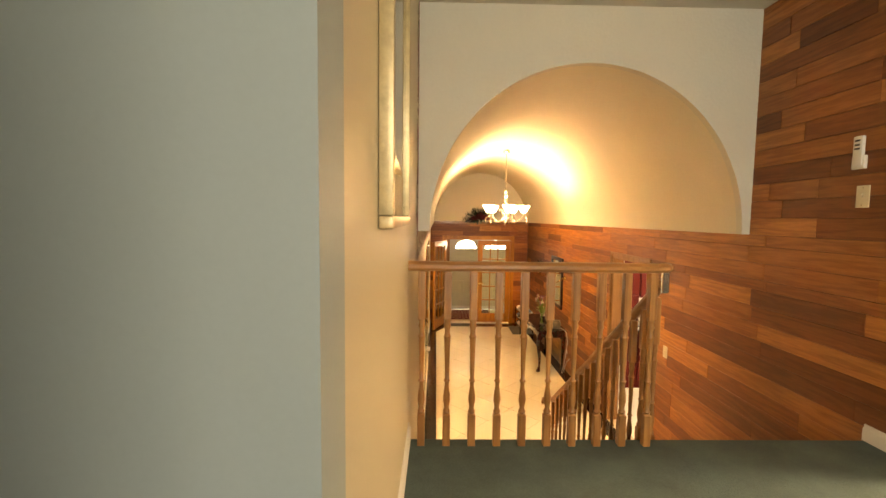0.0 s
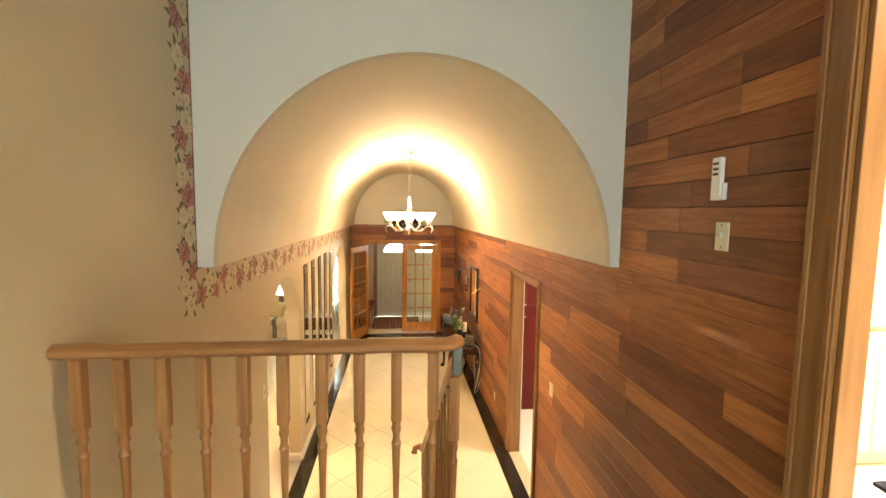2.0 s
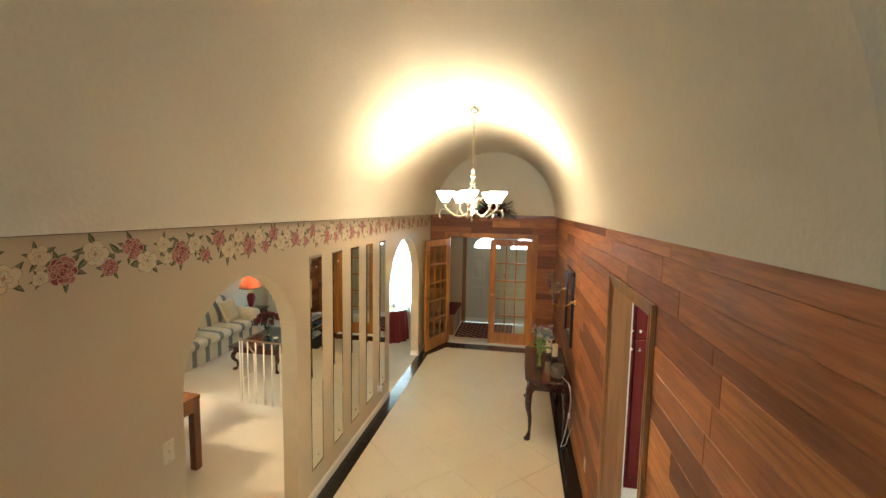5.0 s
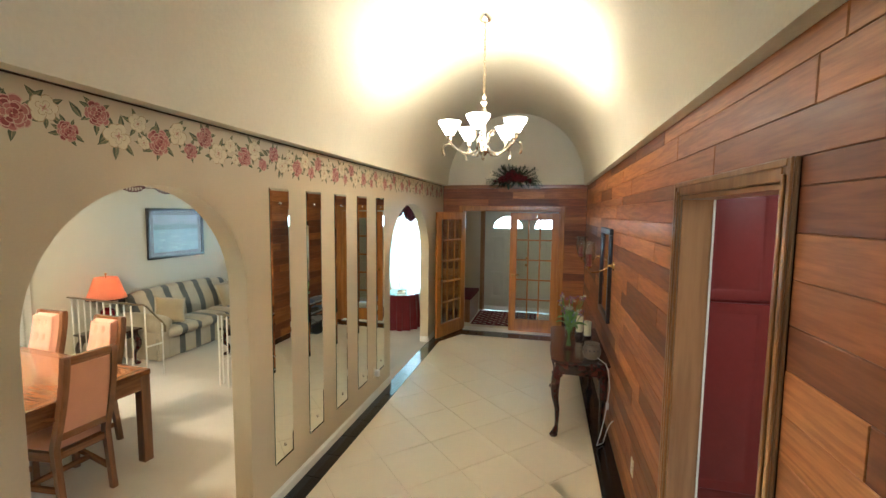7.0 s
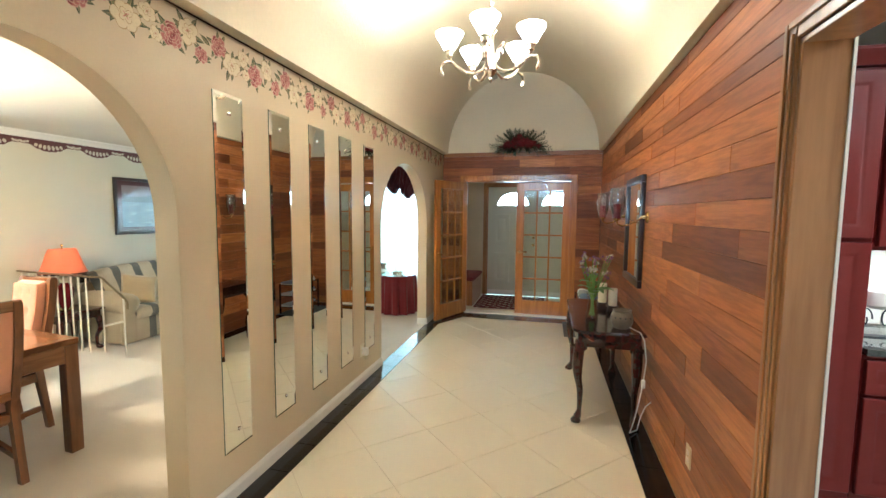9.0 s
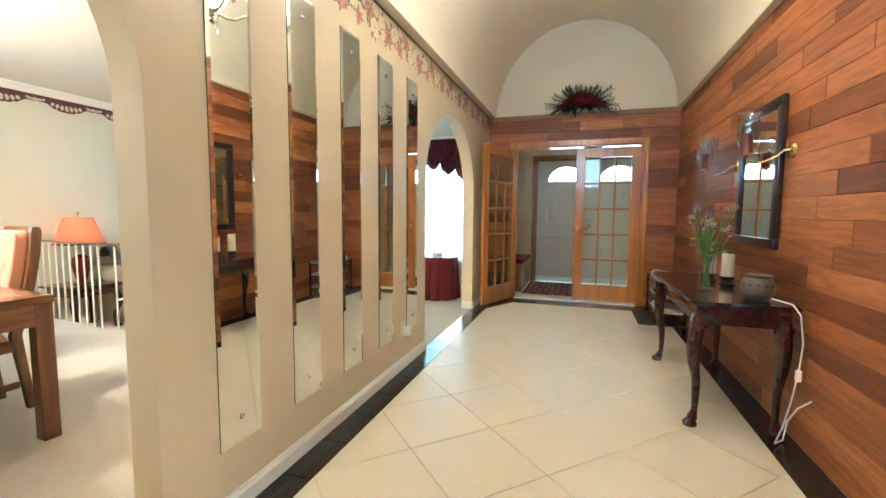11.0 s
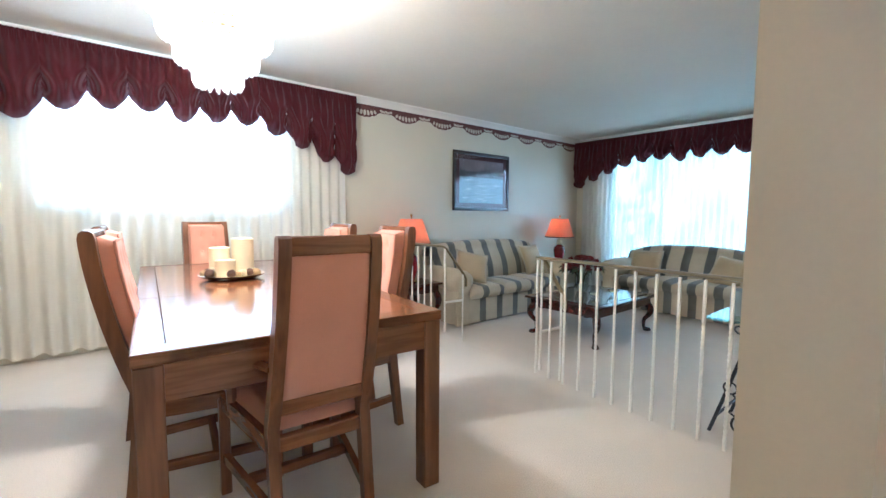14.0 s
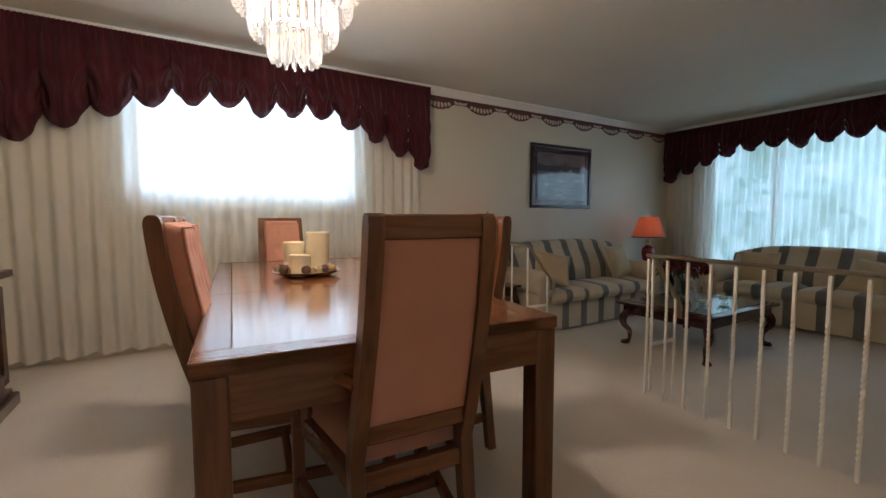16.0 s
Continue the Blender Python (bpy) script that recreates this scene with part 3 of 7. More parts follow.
box(bm, WEST - 0.13, SOUTH - 0.13, SUNK, WEST, WIN_W[0], CEIL)
box(bm, WEST - 0.13, WIN_W[1], SUNK, WEST, NORTH + 0.13, CEIL)
box(bm, WEST - 0.13, WIN_W[0], SUNK, WEST, WIN_W[1], WIN_W[2])
box(bm, WEST - 0.13, WIN_W[0], WIN_W[3], WEST, WIN_W[1], CEIL)
structure("wall_west", bm, M["livwall"], "pale painted wall with the dining room window", "wall")
WIN_N = (-3.8, -0.45, 0.35, 2.2)
bm = bmesh.new()
box(bm, WEST, NORTH, SUNK, WIN_N[0], NORTH + 0.13, CEIL)
box(bm, WIN_N[1], NORTH, SUNK, 0.0, NORTH + 0.13, CEIL)
box(bm, WIN_N[0], NORTH, SUNK, WIN_N[1], NORTH + 0.13, WIN_N[2])
box(bm, WIN_N[0], NORTH, WIN_N[3], WIN_N[1], NORTH + 0.13, CEIL)
structure("wall_north", bm, M["livwall"], "pale painted wall with the wide living room window", "wall")
bm = boxbm(WEST - 0.13, SOUTH - 0.13, 0, -0.13, SOUTH, CEIL)
structure("wall_south", bm, M["livwall"], "pale painted wall behind the sideboard", "wall")
bm = boxbm(-0.13, END_Y, SUNK, -0.002, NORTH, CEIL)
structure("wall_living_east", bm, M["livwall"], "pale painted living room wall", "wall")


def crown(name, axis, plane, a, b, sign):
    bm = bmesh.new()
    prof = [(0, CEIL), (0.075, CEIL), (0.07, CEIL - 0.016), (0.045, CEIL - 0.03), (0.02, CEIL - 0.06), (0.012, CEIL - 0.075), (0, CEIL - 0.075)]
    prism(bm, [(plane + sign * u, v) for u, v in prof], "y" if axis == "x" else "x", a, b)
    return structure(name, bm, M["white"], "white crown moulding under the ceiling", "moulding")


crown("trim_crown_west", "x", WEST, SOUTH, NORTH, 1)
crown("trim_crown_north", "y", NORTH, WEST, -0.13, -1)


def window(name, axis, plane, a, b, z0, z1, bars, label):
    """A window in its opening: frame, mullions and panes."""
    w = thing(name, Matrix(), label, "window", kind="structure")

    def bx(u0, u1, w0, w1, p0, p1, bev=0.004):
        return boxbm(p0, u0, w0, p1, u1, w1, bevel=bev) if axis == "x" else boxbm(u0, p0, w0, u1, p1, w1, bevel=bev)
    p0, p1 = plane - 0.03, plane + 0.03
    f = 0.05
    part("frame", bx(a, b, z0, z0 + f, p0, p1), M["white"], w)
    part("frame", bx(a, b, z1 - f, z1, p0, p1), M["white"], w)
    part("frame", bx(a, a + f, z0 + f, z1 - f, p0, p1), M["white"], w)
    part("frame", bx(b - f, b, z0 + f, z1 - f, p0, p1), M["white"], w)
    xs = [a + f] + [a + (b - a) * k for k in bars] + [b - f]
    for k in bars:
        u = a + (b - a) * k
        part("mullion", bx(u - 0.022, u + 0.022, z0 + f, z1 - f, p0, p1), M["white"], w)
    for u0, u1 in zip(xs, xs[1:]):
        o = part("pane", bx(u0, u1, z0 + f, z1 - f, plane - 0.003, plane + 0.003, 0), M["glass"], w, "clear glass")
        o.visible_shadow = False
    return w


window("window_dining", "x", WEST - 0.09, *WIN_W, (0.5,), "white-framed sliding window behind sheer curtains")
window("window_living", "y", NORTH + 0.09, *WIN_N, (0.25, 0.75), "wide white-framed picture window behind sheer curtains")
window("window_landing", "y", -3.19, 0.4, 1.9, 2.3, 3.5, (0.5,), "white-framed corridor window")
bm = boxbm(-9.0, NORTH + 5.0, -1.0, 6.0, NORTH + 5.05, 6.0)
solo("garden_backdrop", bm, M["garden"], "bright leafy garden beyond the living room window", "backdrop", kind="structure")
bm = boxbm(WEST - 4.0, 0.0, -1.0, WEST - 3.95, 11.0, 6.0)
solo("sky_backdrop", bm, M["skyglow"], "bright hazy sky beyond the dining room window", "backdrop", kind="structure")
bm = boxbm(-60, -60, -0.5, 60, 60, -0.4)
solo("ground", bm, M["darkleaf"], "dark grassy ground round the house", "ground", kind="structure")

# ---- structure: vestibule, kitchen, bathroom ----
VY = 12.0
bm = boxbm(0.0, END_Y + 0.13, -0.1, 2.5, VY, -0.003)
structure("floor_vestibule", bm, M["tile"], "cream tile vestibule floor", "floor")
bm = bmesh.new()
box(bm, -0.002, END_Y + 0.13, 0, 0.06, VY, 2.5)
box(bm, 2.35, END_Y + 0.13, 0, 2.5, VY, 2.5)
box(bm, 0.06, VY, 0, 0.5, VY + 0.13, 2.5), box(bm, 0.5, VY, 2.08, 2.35, VY + 0.13, 2.5)
structure("wall_vestibule", bm, M["paint"], "beige painted vestibule walls", "wall")
structure("ceiling_vestibule", boxbm(0, END_Y + 0.13, 2.5, 2.5, VY + 0.13, 2.6), M["white_stucco"], "white vestibule ceiling", "ceiling")
casing("trim_front_door", "y", VY, 0.5, 2.335, 0, 2.08, 0.07, M["cas_z"])

structure("floor_kitchen", boxbm(HALL_R + 0.13, 3.2, -0.1, 5.0, 7.3, -0.004), M["splash"], "white kitchen floor", "floor")
bm = bmesh.new()
box(bm, XB1, 7.1, 0, 5.0, 7.2, 2.6), box(bm, 5.0, 3.2, 0, 5.1, 7.2, 2.6), box(bm, XB1, 3.1, 0, 5.1, 3.2, 2.6)
structure("wall_kitchen", bm, M["white"], "white painted kitchen walls", "wall")
structure("ceiling_kitchen", boxbm(XB1, 3.1, 2.6, 5.1, 7.2, 2.7), M["white"], "white kitchen ceiling", "ceiling")

structure("floor_bath", boxbm(HALL_R + 0.013, 0.0, LAND_Z - 0.2, 4.6, 3.3, LAND_Z + 0.002), M["bathwhite"], "cream bathroom floor tile", "floor")
bm = bmesh.new()
box(bm, XBU, 3.28, LAND_Z, 4.6, 3.38, LAND_TOP), box(bm, 4.6, -0.1, LAND_Z, 4.7, 3.38, LAND_TOP), box(bm, XBU, -0.1, LAND_Z, 4.6, 0.0, LAND_TOP)
structure("wall_bath", bm, M["bathwhite"], "cream bathroom walls", "wall")

# ---- French doors ----
def french_door(m, label, flip=False):
    """A fifteen-pane leaf; local x runs from the hinge to the free edge."""
    W, H, T = 0.795, 2.03, 0.04
    d = thing("french_door", m, label, "door", "pair of French doors", "structure")
    st, top, bot = 0.115, 0.115, 0.235
    fr = bmesh.new()
    box(fr, 0, -T / 2, 0.02, st, T / 2, H, bevel=0.004), box(fr, W - st, -T / 2, 0.02, W, T / 2, H, bevel=0.004)
    box(fr, st, -T / 2, H - top, W - st, T / 2, H, bevel=0.003), box(fr, st, -T / 2, 0.02, W - st, T / 2, bot, bevel=0.003)
    part("door_frame", fr, M["frdoor"], d)
    gx, gz = (W - 2 * st) / 3, (H - top - bot) / 5
    for i in (1, 2):
        part("muntin", boxbm(st + gx * i - 0.012, -T * 0.4, bot, st + gx * i + 0.012, T * 0.4, H - top, bevel=0.005), M["frdoor"], d)
    for j in range(1, 5):
        for i in range(3):
            part("muntin", boxbm(st + gx * i + (0.012 if i else 0), -T * 0.38, bot + gz * j - 0.012, st + gx * (i + 1) - (0.012 if i < 2 else 0), T * 0.38, bot + gz * j + 0.012, bevel=0.005), M["frdoor"], d)
    for i in range(3):
        for j in range(5):
            o = part("pane", boxbm(st + gx * i + 0.01, -0.002, bot + gz * j + 0.01, st + gx * (i + 1) - 0.01, 0.002, bot + gz * (j + 1) - 0.01), M["glass"], d, "clear glass")
            o.visible_shadow = False
    for s in (-1, 1):
        h = tubebm([(W - 0.055, s * T / 2, 0.98), (W - 0.055, s * (T / 2 + 0.045), 0.98), (W - 0.07, s * (T / 2 + 0.05), 0.98), (W - 0.12, s * (T / 2 + 0.052), 0.985), (W - 0.165, s * (T / 2 + 0.045), 0.975)], [0.011, 0.010, 0.010, 0.009, 0.007], 8)
        lathe(h, [(0.0, 0), (0.026, 0), (0.024, 0.008), (0.0, 0.009)], 14)
        plate = [v for v in h.verts if v.co.z < 0.5]
        bmesh.ops.rotate(h, verts=plate, cent=(0, 0, 0), matrix=Matrix.Rotation(radians(-90 * s), 3, "X"))
        bmesh.ops.translate(h, verts=plate, vec=(W - 0.055, s * T / 2, 0.98))
        part("door_handle", h, M["brass"], d, "brass lever handle")
    for z in (0.22, 1.0, 1.82):
        part("hinge", lathebm([(0.008, z - 0.045), (0.008, z + 0.045)], 8, 0.0, -T / 2), M["brass"], d)
    return d


a = math.degrees(math.atan2(9.66 - (END_Y - 0.02), 0.06 - DOOR_L - 0.02))
french_door(pose(DOOR_L + 0.025, END_Y - 0.04, 0, 0, 0, a), "golden oak French door of fifteen panes, standing open")
fd2 = french_door(Matrix.Translation((DOOR_R - 0.005, END_Y + 0.045, 0)) @ pose(0, 0, 0, 0, 0, 180), "golden oak French door of fifteen panes, closed")
part("bolt", boxbm(0.35, 0.02, 1.945, 0.365, 0.03, 2.0, bevel=0.003), M["nickel"], fd2)

# ---- mirror strips ----
for y0, y1 in ((5.73, 5.94), (6.165, 6.375), (6.60, 6.81), (7.04, 7.255), (7.505, 7.72)):
    t = thing("mirror_strip", pose(0.0, y0, 0.272), "tall narrow mirror with a faceted rim on the beige wall", "mirror", "row of mirror strips")
    w, hgt = y1 - y0, 1.9
    bm = boxbm(0.0, 0, 0, 0.005, w, hgt)
    part("backing", bm, M["edge"], t)
    bm = bmesh.new()
    o = [(0.0052, 0, 0), (0.0052, w, 0), (0.0052, w, hgt), (0.0052, 0, hgt)]
    i = [(0.0085, 0.016, 0.016), (0.0085, w - 0.016, 0.016), (0.0085, w - 0.016, hgt - 0.016), (0.0085, 0.016, hgt - 0.016)]
    ov, iv = [bm.verts.new(p) for p in o], [bm.verts.new(p) for p in i]
    bm.faces.new(iv)
    for k in range(4):
        bm.faces.new((ov[k], ov[(k + 1) % 4], iv[(k + 1) % 4], iv[k]))
    part("mirror_face", bm, M["mirror"], t, angle=1)
    for z in (0.1, hgt - 0.1):
        c = lathebm([(0.0, 0), (0.011, 0), (0.009, 0.006), (0.0, 0.008)], 10)
        bmesh.ops.rotate(c, verts=c.verts[:], cent=(0, 0, 0), matrix=Matrix.Rotation(radians(90), 3, "Y"))
        bmesh.ops.translate(c, verts=c.verts[:], vec=(0.0086, w / 2, z))
        part("screw_cap", c, M["chrome"], t)

# ---- balustrade of the landing ----
def turned(h, square=0.036):
    """A turned baluster of that height: square ends, slender vase between."""
    bm = bmesh.new()
    s, lo, hi = square / 2, 0.155 * h / 0.85, 0.62 * h / 0.85
    box(bm, -s, -s, 0, s, s, lo, bevel=0.002)
    box(bm, -s, -s, hi, s, s, h, bevel=0.002)
    k = (hi - lo)
    prof = [(s * 1.0, 0.0), (s * 0.72, 0.012), (s * 1.02, 0.03), (s * 0.8, 0.048), (s * 0.62, 0.07), (s * 0.98, 0.15), (s * 0.92, 0.2), (s * 0.55, 0.3), (s * 0.6, 0.34), (s * 0.9, 0.355), (s * 0.55, 0.375), (s * 0.62, 0.5), (s * 0.78, 0.74), (s * 0.84, 0.80), (s * 1.0, 0.82), (s * 0.72, 0.845), (s * 0.66, 0.89), (s * 1.0, 0.93), (s * 0.8, 0.96), (s * 0.95, 1.0)]
    lathe(bm, [(r, lo + k * u) for r, u in prof], 12)
    return bm


RAIL_Z = 2.366
rail = thing("landing_balustrade", pose(0, 2.24, LAND_Z), "oak balustrade with turned balusters on the green landing", "balustrade")
me = mesh_of("baluster", turned(RAIL_Z - LAND_Z - 0.05), M["oak"])
NB = 10
for k in range(NB):
    o = new("baluster", me)
    o.parent, o.location = rail, (0.067 + k * (1.19 - 0.067) / (NB - 1), 0.0, 0.001)


def handrail_section(bm, pts, w=0.03, h=0.025):
    tube(bm, pts, [w] * len(pts), 10, h / w)


hr = bmesh.new()
zr = RAIL_Z - LAND_Z - 0.026
handrail_section(hr, [(0.0, 0, zr), (0.3, 0, zr), (0.9, 0, zr), (1.2, 0, zr), (1.25, 0.01, zr), (1.275, 0.035, zr), (1.28, 0.07, zr - 0.01)])
part("handrail", hr, M["oakx"], rail)
part("bracket", boxbm(1.262, 0.045, zr - 0.13, 1.30, 0.062, zr - 0.02, bevel=0.004), M["nickel"], rail, "metal rail bracket with a bolt")

srail = thing("stair_balustrade", pose(1.285, LAND_EDGE, 0), "oak stair rail with turned balusters", "balustrade")
slope = -0.757
z_top = RAIL_Z - 0.118
hr = bmesh.new()
yend = 1.87
handrail_section(hr, [(0, 0.03, z_top), (0, yend * 0.5, z_top + slope * yend * 0.5), (0, yend - 0.1, z_top + slope * (yend - 0.1)), (0, yend, z_top + slope * yend), (-0.005, yend + 0.05, z_top + slope * yend - 0.02), (-0.03, yend + 0.09, z_top + slope * yend - 0.02), (-0.065, yend + 0.09, z_top + slope * yend - 0.035), (-0.075, yend + 0.06, z_top + slope * yend - 0.06)])
part("handrail", hr, M["oaky"], srail)
me2 = mesh_of("baluster", turned(0.80, 0.034), M["oak"])
for k in range(8):
    for u in (0.3, 0.8):
        y = (k + u) * RUN
        zb = max(0.002, LAND_Z - (k + 1) * RISE)
        o = new("baluster", me2)
        o.parent, o.location = srail, (0, y, zb)
        o.scale = (1, 1, (z_top + slope * y - 0.02 - zb) / 0.80)

# ---- dining table ----
TX0, TX1, TY0, TY1 = -3.78, -1.345, 4.925, 5.965
dt = thing("dining_table", Matrix.Translation((-1.375, 4.918, 0)) @ pose(0, 0, 0, 0, 0, -4.6) @ Matrix.Translation((-TX1, -TY0, 0)), "dark oak parsons dining table with a leaf", "table")
for a, b in ((TX0, -2.83), (-2.8288, -2.29), (-2.2888, TX1)):
    part("tabletop", boxbm(a, TY0 + 0.0895, 0.715, b, TY1 - 0.0895, 0.75, bevel=0.0015), M["dine_top"], dt)
for a, b in ((TX0 + 0.088, -2.83), (-2.8288, -2.29), (-2.2888, TX1 - 0.088)):
    part("border", boxbm(a, TY0, 0.712, b, TY0 + 0.088, 0.75, bevel=0.003), M["dine_x"], dt)
    part("border", boxbm(a, TY1 - 0.088, 0.712, b, TY1, 0.75, bevel=0.003), M["dine_x"], dt)
for x in (TX0, TX1 - 0.088):
    part("border", boxbm(x, TY0, 0.7115, x + 0.088, TY1, 0.7505, bevel=0.003), M["dine_y"], dt)
for a in ((TX0 + 0.08, TY0 + 0.007, TX1 - 0.08, TY0 + 0.03), (TX0 + 0.08, TY1 - 0.03, TX1 - 0.08, TY1 - 0.007), (TX0 + 0.007, TY0 + 0.08, TX0 + 0.03, TY1 - 0.08), (TX1 - 0.03, TY0 + 0.08, TX1 - 0.007, TY1 - 0.08)):
    part("apron", boxbm(a[0], a[1], 0.60, a[2], a[3], 0.712), M["dine_y"] if a[2] - a[0] < 0.1 else M["dine_x"], dt)
for x in (TX0, TX1 - 0.083):
    for y in (TY0, TY1 - 0.083):
        part("leg", boxbm(x + 0.004, y + 0.004, 0, x + 0.079, y + 0.079, 0.711, bevel=0.004), M["dine_z"], dt)


# ---- dining chairs ----
def slant(x0, x1, y0, y1, half, z0, z1):
    """A bar that runs along x and drifts from y0 to y1."""
    bm = bmesh.new()
    prism(bm, [(x0, y0 - half), (x1, y1 - half), (x1, y1 + half), (x0, y0 + half)], "z", z0, z1)
    return bm


def chair(m, label, arms):
    """Tall upholstered chair; the seat looks along +x, origin under the middle of the rear legs."""
    c = thing("dining_chair", m, label, "chair", "chairs round the dining table")
    w, lean = 0.178, 0.135
    flare = 0.075 if arms else 0.04

    def px(z):
        return -0.03 - lean * (1 - (1 - min(1.0, max(0.0, (z - 0.45) / 0.63))) ** 1.55) + 0.02 * (0.45 - min(z, 0.45))
    zs = [0.0, 0.15, 0.3, 0.38, 0.45, 0.53, 0.6, 0.68, 0.75, 0.83, 0.9, 0.96, 1.01, 1.05, 1.07, 1.078]
    for s in (-1, 1):
        bm = bmesh.new()
        rings = []
        for z in zs:
            yc = s * (w - 0.02 - 0.015 * max(0, (z - 0.45) / 0.63))
            x = px(z) - (0.06 * (0.45 - z) / 0.45 if z < 0.45 else 0)
            d = 0.019 + 0.006 * min(1.0, max(0.0, (z - 0.2) / 0.3)) if z < 1.06 else 0.02 if z < 1.075 else 0.01
            rings.append([bm.verts.new((x + e * d, yc + f * 0.019, z)) for e, f in ((-1, -1), (1, -1), (1, 1), (-1, 1))])
        for a, b in zip(rings, rings[1:]):
            for i in range(4):
                bm.faces.new((a[i], a[(i + 1) % 4], b[(i + 1) % 4], b[i]))
        bm.faces.new(rings[0]), bm.faces.new(rings[-1])
        part("back_post", bm, M["dine_z"], c)
        part("leg", boxbm(0.42, s * (w - 0.02 + flare) - 0.02, 0, 0.462, s * (w - 0.02 + flare) + 0.02, 0.40, bevel=0.004), M["dine_z"], c)
        part("stretcher", slant(-0.03, 0.43, s * (w - 0.02), s * (w - 0.02 + flare), 0.012, 0.14, 0.175), M["dine_x"], c)
        part("seat_rail", slant(-0.02, 0.43, s * (w - 0.02), s * (w - 0.02 + flare), 0.014, 0.36, 0.42), M["dine_x"], c)
    part("stretcher", boxbm(0.20, -w + 0.03 - flare * 0.5, 0.14, 0.23, w - 0.03 + flare * 0.5, 0.175, bevel=0.003), M["dine_y"], c)
    part("seat_rail", boxbm(0.43, -w + 0.04 - flare, 0.36, 0.455, w - 0.04 + flare, 0.42, bevel=0.003), M["dine_y"], c)
    for z, h in ((1.018, 0.058), (0.50, 0.05), (0.365, 0.05)):
        yw = w - 0.035 - 0.015 * max(0, (z - 0.45) / 0.63)
        x = px(z + h / 2)
        part("back_rail", boxbm(x - 0.018, -yw, z, x + 0.018, yw, z + h, bevel=0.004), M["dine_y"], c)

    def panel(off, thick, z0, z1, nm, tuft):
        def f(u, v):
            z = z0 + (z1 - z0) * v
            yw = w - 0.04 - 0.015 * max(0, (z - 0.45) / 0.63)
            edge = min(1.0, min(u, 1 - u, v, 1 - v) / 0.055)
            puff = thick * math.sqrt(max(0.0, 1 - (1 - edge) ** 2))
            if tuft:
                for tu in (0.33, 0.67):
                    for tv in (0.42, 0.64, 0.86):
                        d2 = ((u - tu) * 0.42) ** 2 + ((v - tv) * 0.6) ** 2
                        puff -= 0.018 * math.exp(-d2 / 0.0006)
            return (px(z) + off + (puff if off > 0 else -puff), -yw + 2 * yw * u, z)
        cushion = part(nm, sheet(f, 26, 30), M["pink"], c, "pink upholstered", 80)
        if not tuft:
            return
        q = [f(0.03, v) for v in (0.03, 0.2, 0.4, 0.6, 0.8, 0.97)] + [f(u, 0.97) for u in (0.25, 0.5, 0.75, 0.97)] + [f(0.97, v) for v in (0.8, 0.6, 0.4, 0.2, 0.03)]
        part("piping", tubebm(q, 0.0055, 6), M["pink"], cushion)
        for tu in (0.33, 0.67):
            for tv in (0.42, 0.64, 0.86):
                x, y, z = f(tu, tv)
                part("button", lathebm([(0.0, -0.004), (0.009, -0.002), (0.010, 0.002), (0.006, 0.006), (0.0, 0.007)], 10), M["pink"], cushion).matrix_local = pose(x + 0.002, y, z, 0, 90, 0)
    panel(0.026, 0.055, 0.47, 1.055, "back_cushion", True)
    panel(-0.012, 0.004, 0.55, 1.018, "back_panel", False)

    def seat(u, v):
        a, b = u * 2 - 1, v * 2 - 1
        r = max(abs(a), abs(b))
        z = 0.425 + 0.065 * math.sqrt(max(0.0, 1 - r ** 6))
        return (0.225 + 0.235 * a, (w - 0.025 + flare * (a + 1) / 2) * b, z)
    part("seat", sheet(seat, 18, 18), M["pink"], c, "pink upholstered", 80)
    if arms:
        for s in (-1, 1):
            y = s * (w + 0.042)
            part("armrest", tubebm([(px(0.66) + 0.02, y - s * 0.062, 0.66), (0.12, y, 0.655), (0.30, y + s * 0.012, 0.65), (0.36, y + s * 0.012, 0.635)], [0.022, 0.026, 0.03, 0.024], 8, 0.6), M["dine_x"], c)
            part("arm_post", tubebm([(0.33, y + s * 0.008, 0.64), (0.36, y + s * 0.006, 0.56), (0.335, y, 0.47), (0.34, y - s * 0.005, 0.38)], [0.02, 0.018, 0.02, 0.02], 6), M["dine_z"], c)
    return c


ARM, SIDE = "dark oak armchair with buttoned pink upholstery at the dining table", "dark oak side chair with buttoned pink upholstery at the dining table"
chair(pose(-1.345, 5.435, 0, 0, 0, 176), ARM, True)
ch = chair(pose(-2.0, 6.03, 0, 0, 0, -92), SIDE, False)
copy_thing(ch, pose(-2.71, 6.05, 0, 0, 0, -90))
copy_thing(ch, pose(-2.03, 5.02, 0, 0, 0, 83))
copy_thing(ch, pose(-2.71, 5.05, 0, 0, 0, 85))
chair(pose(-3.72, 5.57, 0, 0, 0, 2), ARM, True)


# ---- curtains ----
def sheer_curtain(name, axis, plane, a, b, z0, z1, pleats, mat, label):
    def f(u, v):
        w = a + (b - a) * u
        amp = 0.022 * (0.6 + 0.5 * (1 - v)) + 0.012
        p = plane + amp * math.sin(2 * math.pi * pleats * u + 0.8 * math.sin(7 * u + 2 * v)) + 0.008 * math.sin(2 * math.pi * pleats * 0.37 * u)
        z = z0 + (z1 - z0) * v + 0.012 * math.sin(2 * math.pi * pleats * u * 0.5) * (1 - v)
        return (p, w, z) if axis == "x" else (w, p, z)
    return solo(name, sheet(f, pleats * 8, 10), mat, label, "curtain", angle=180)


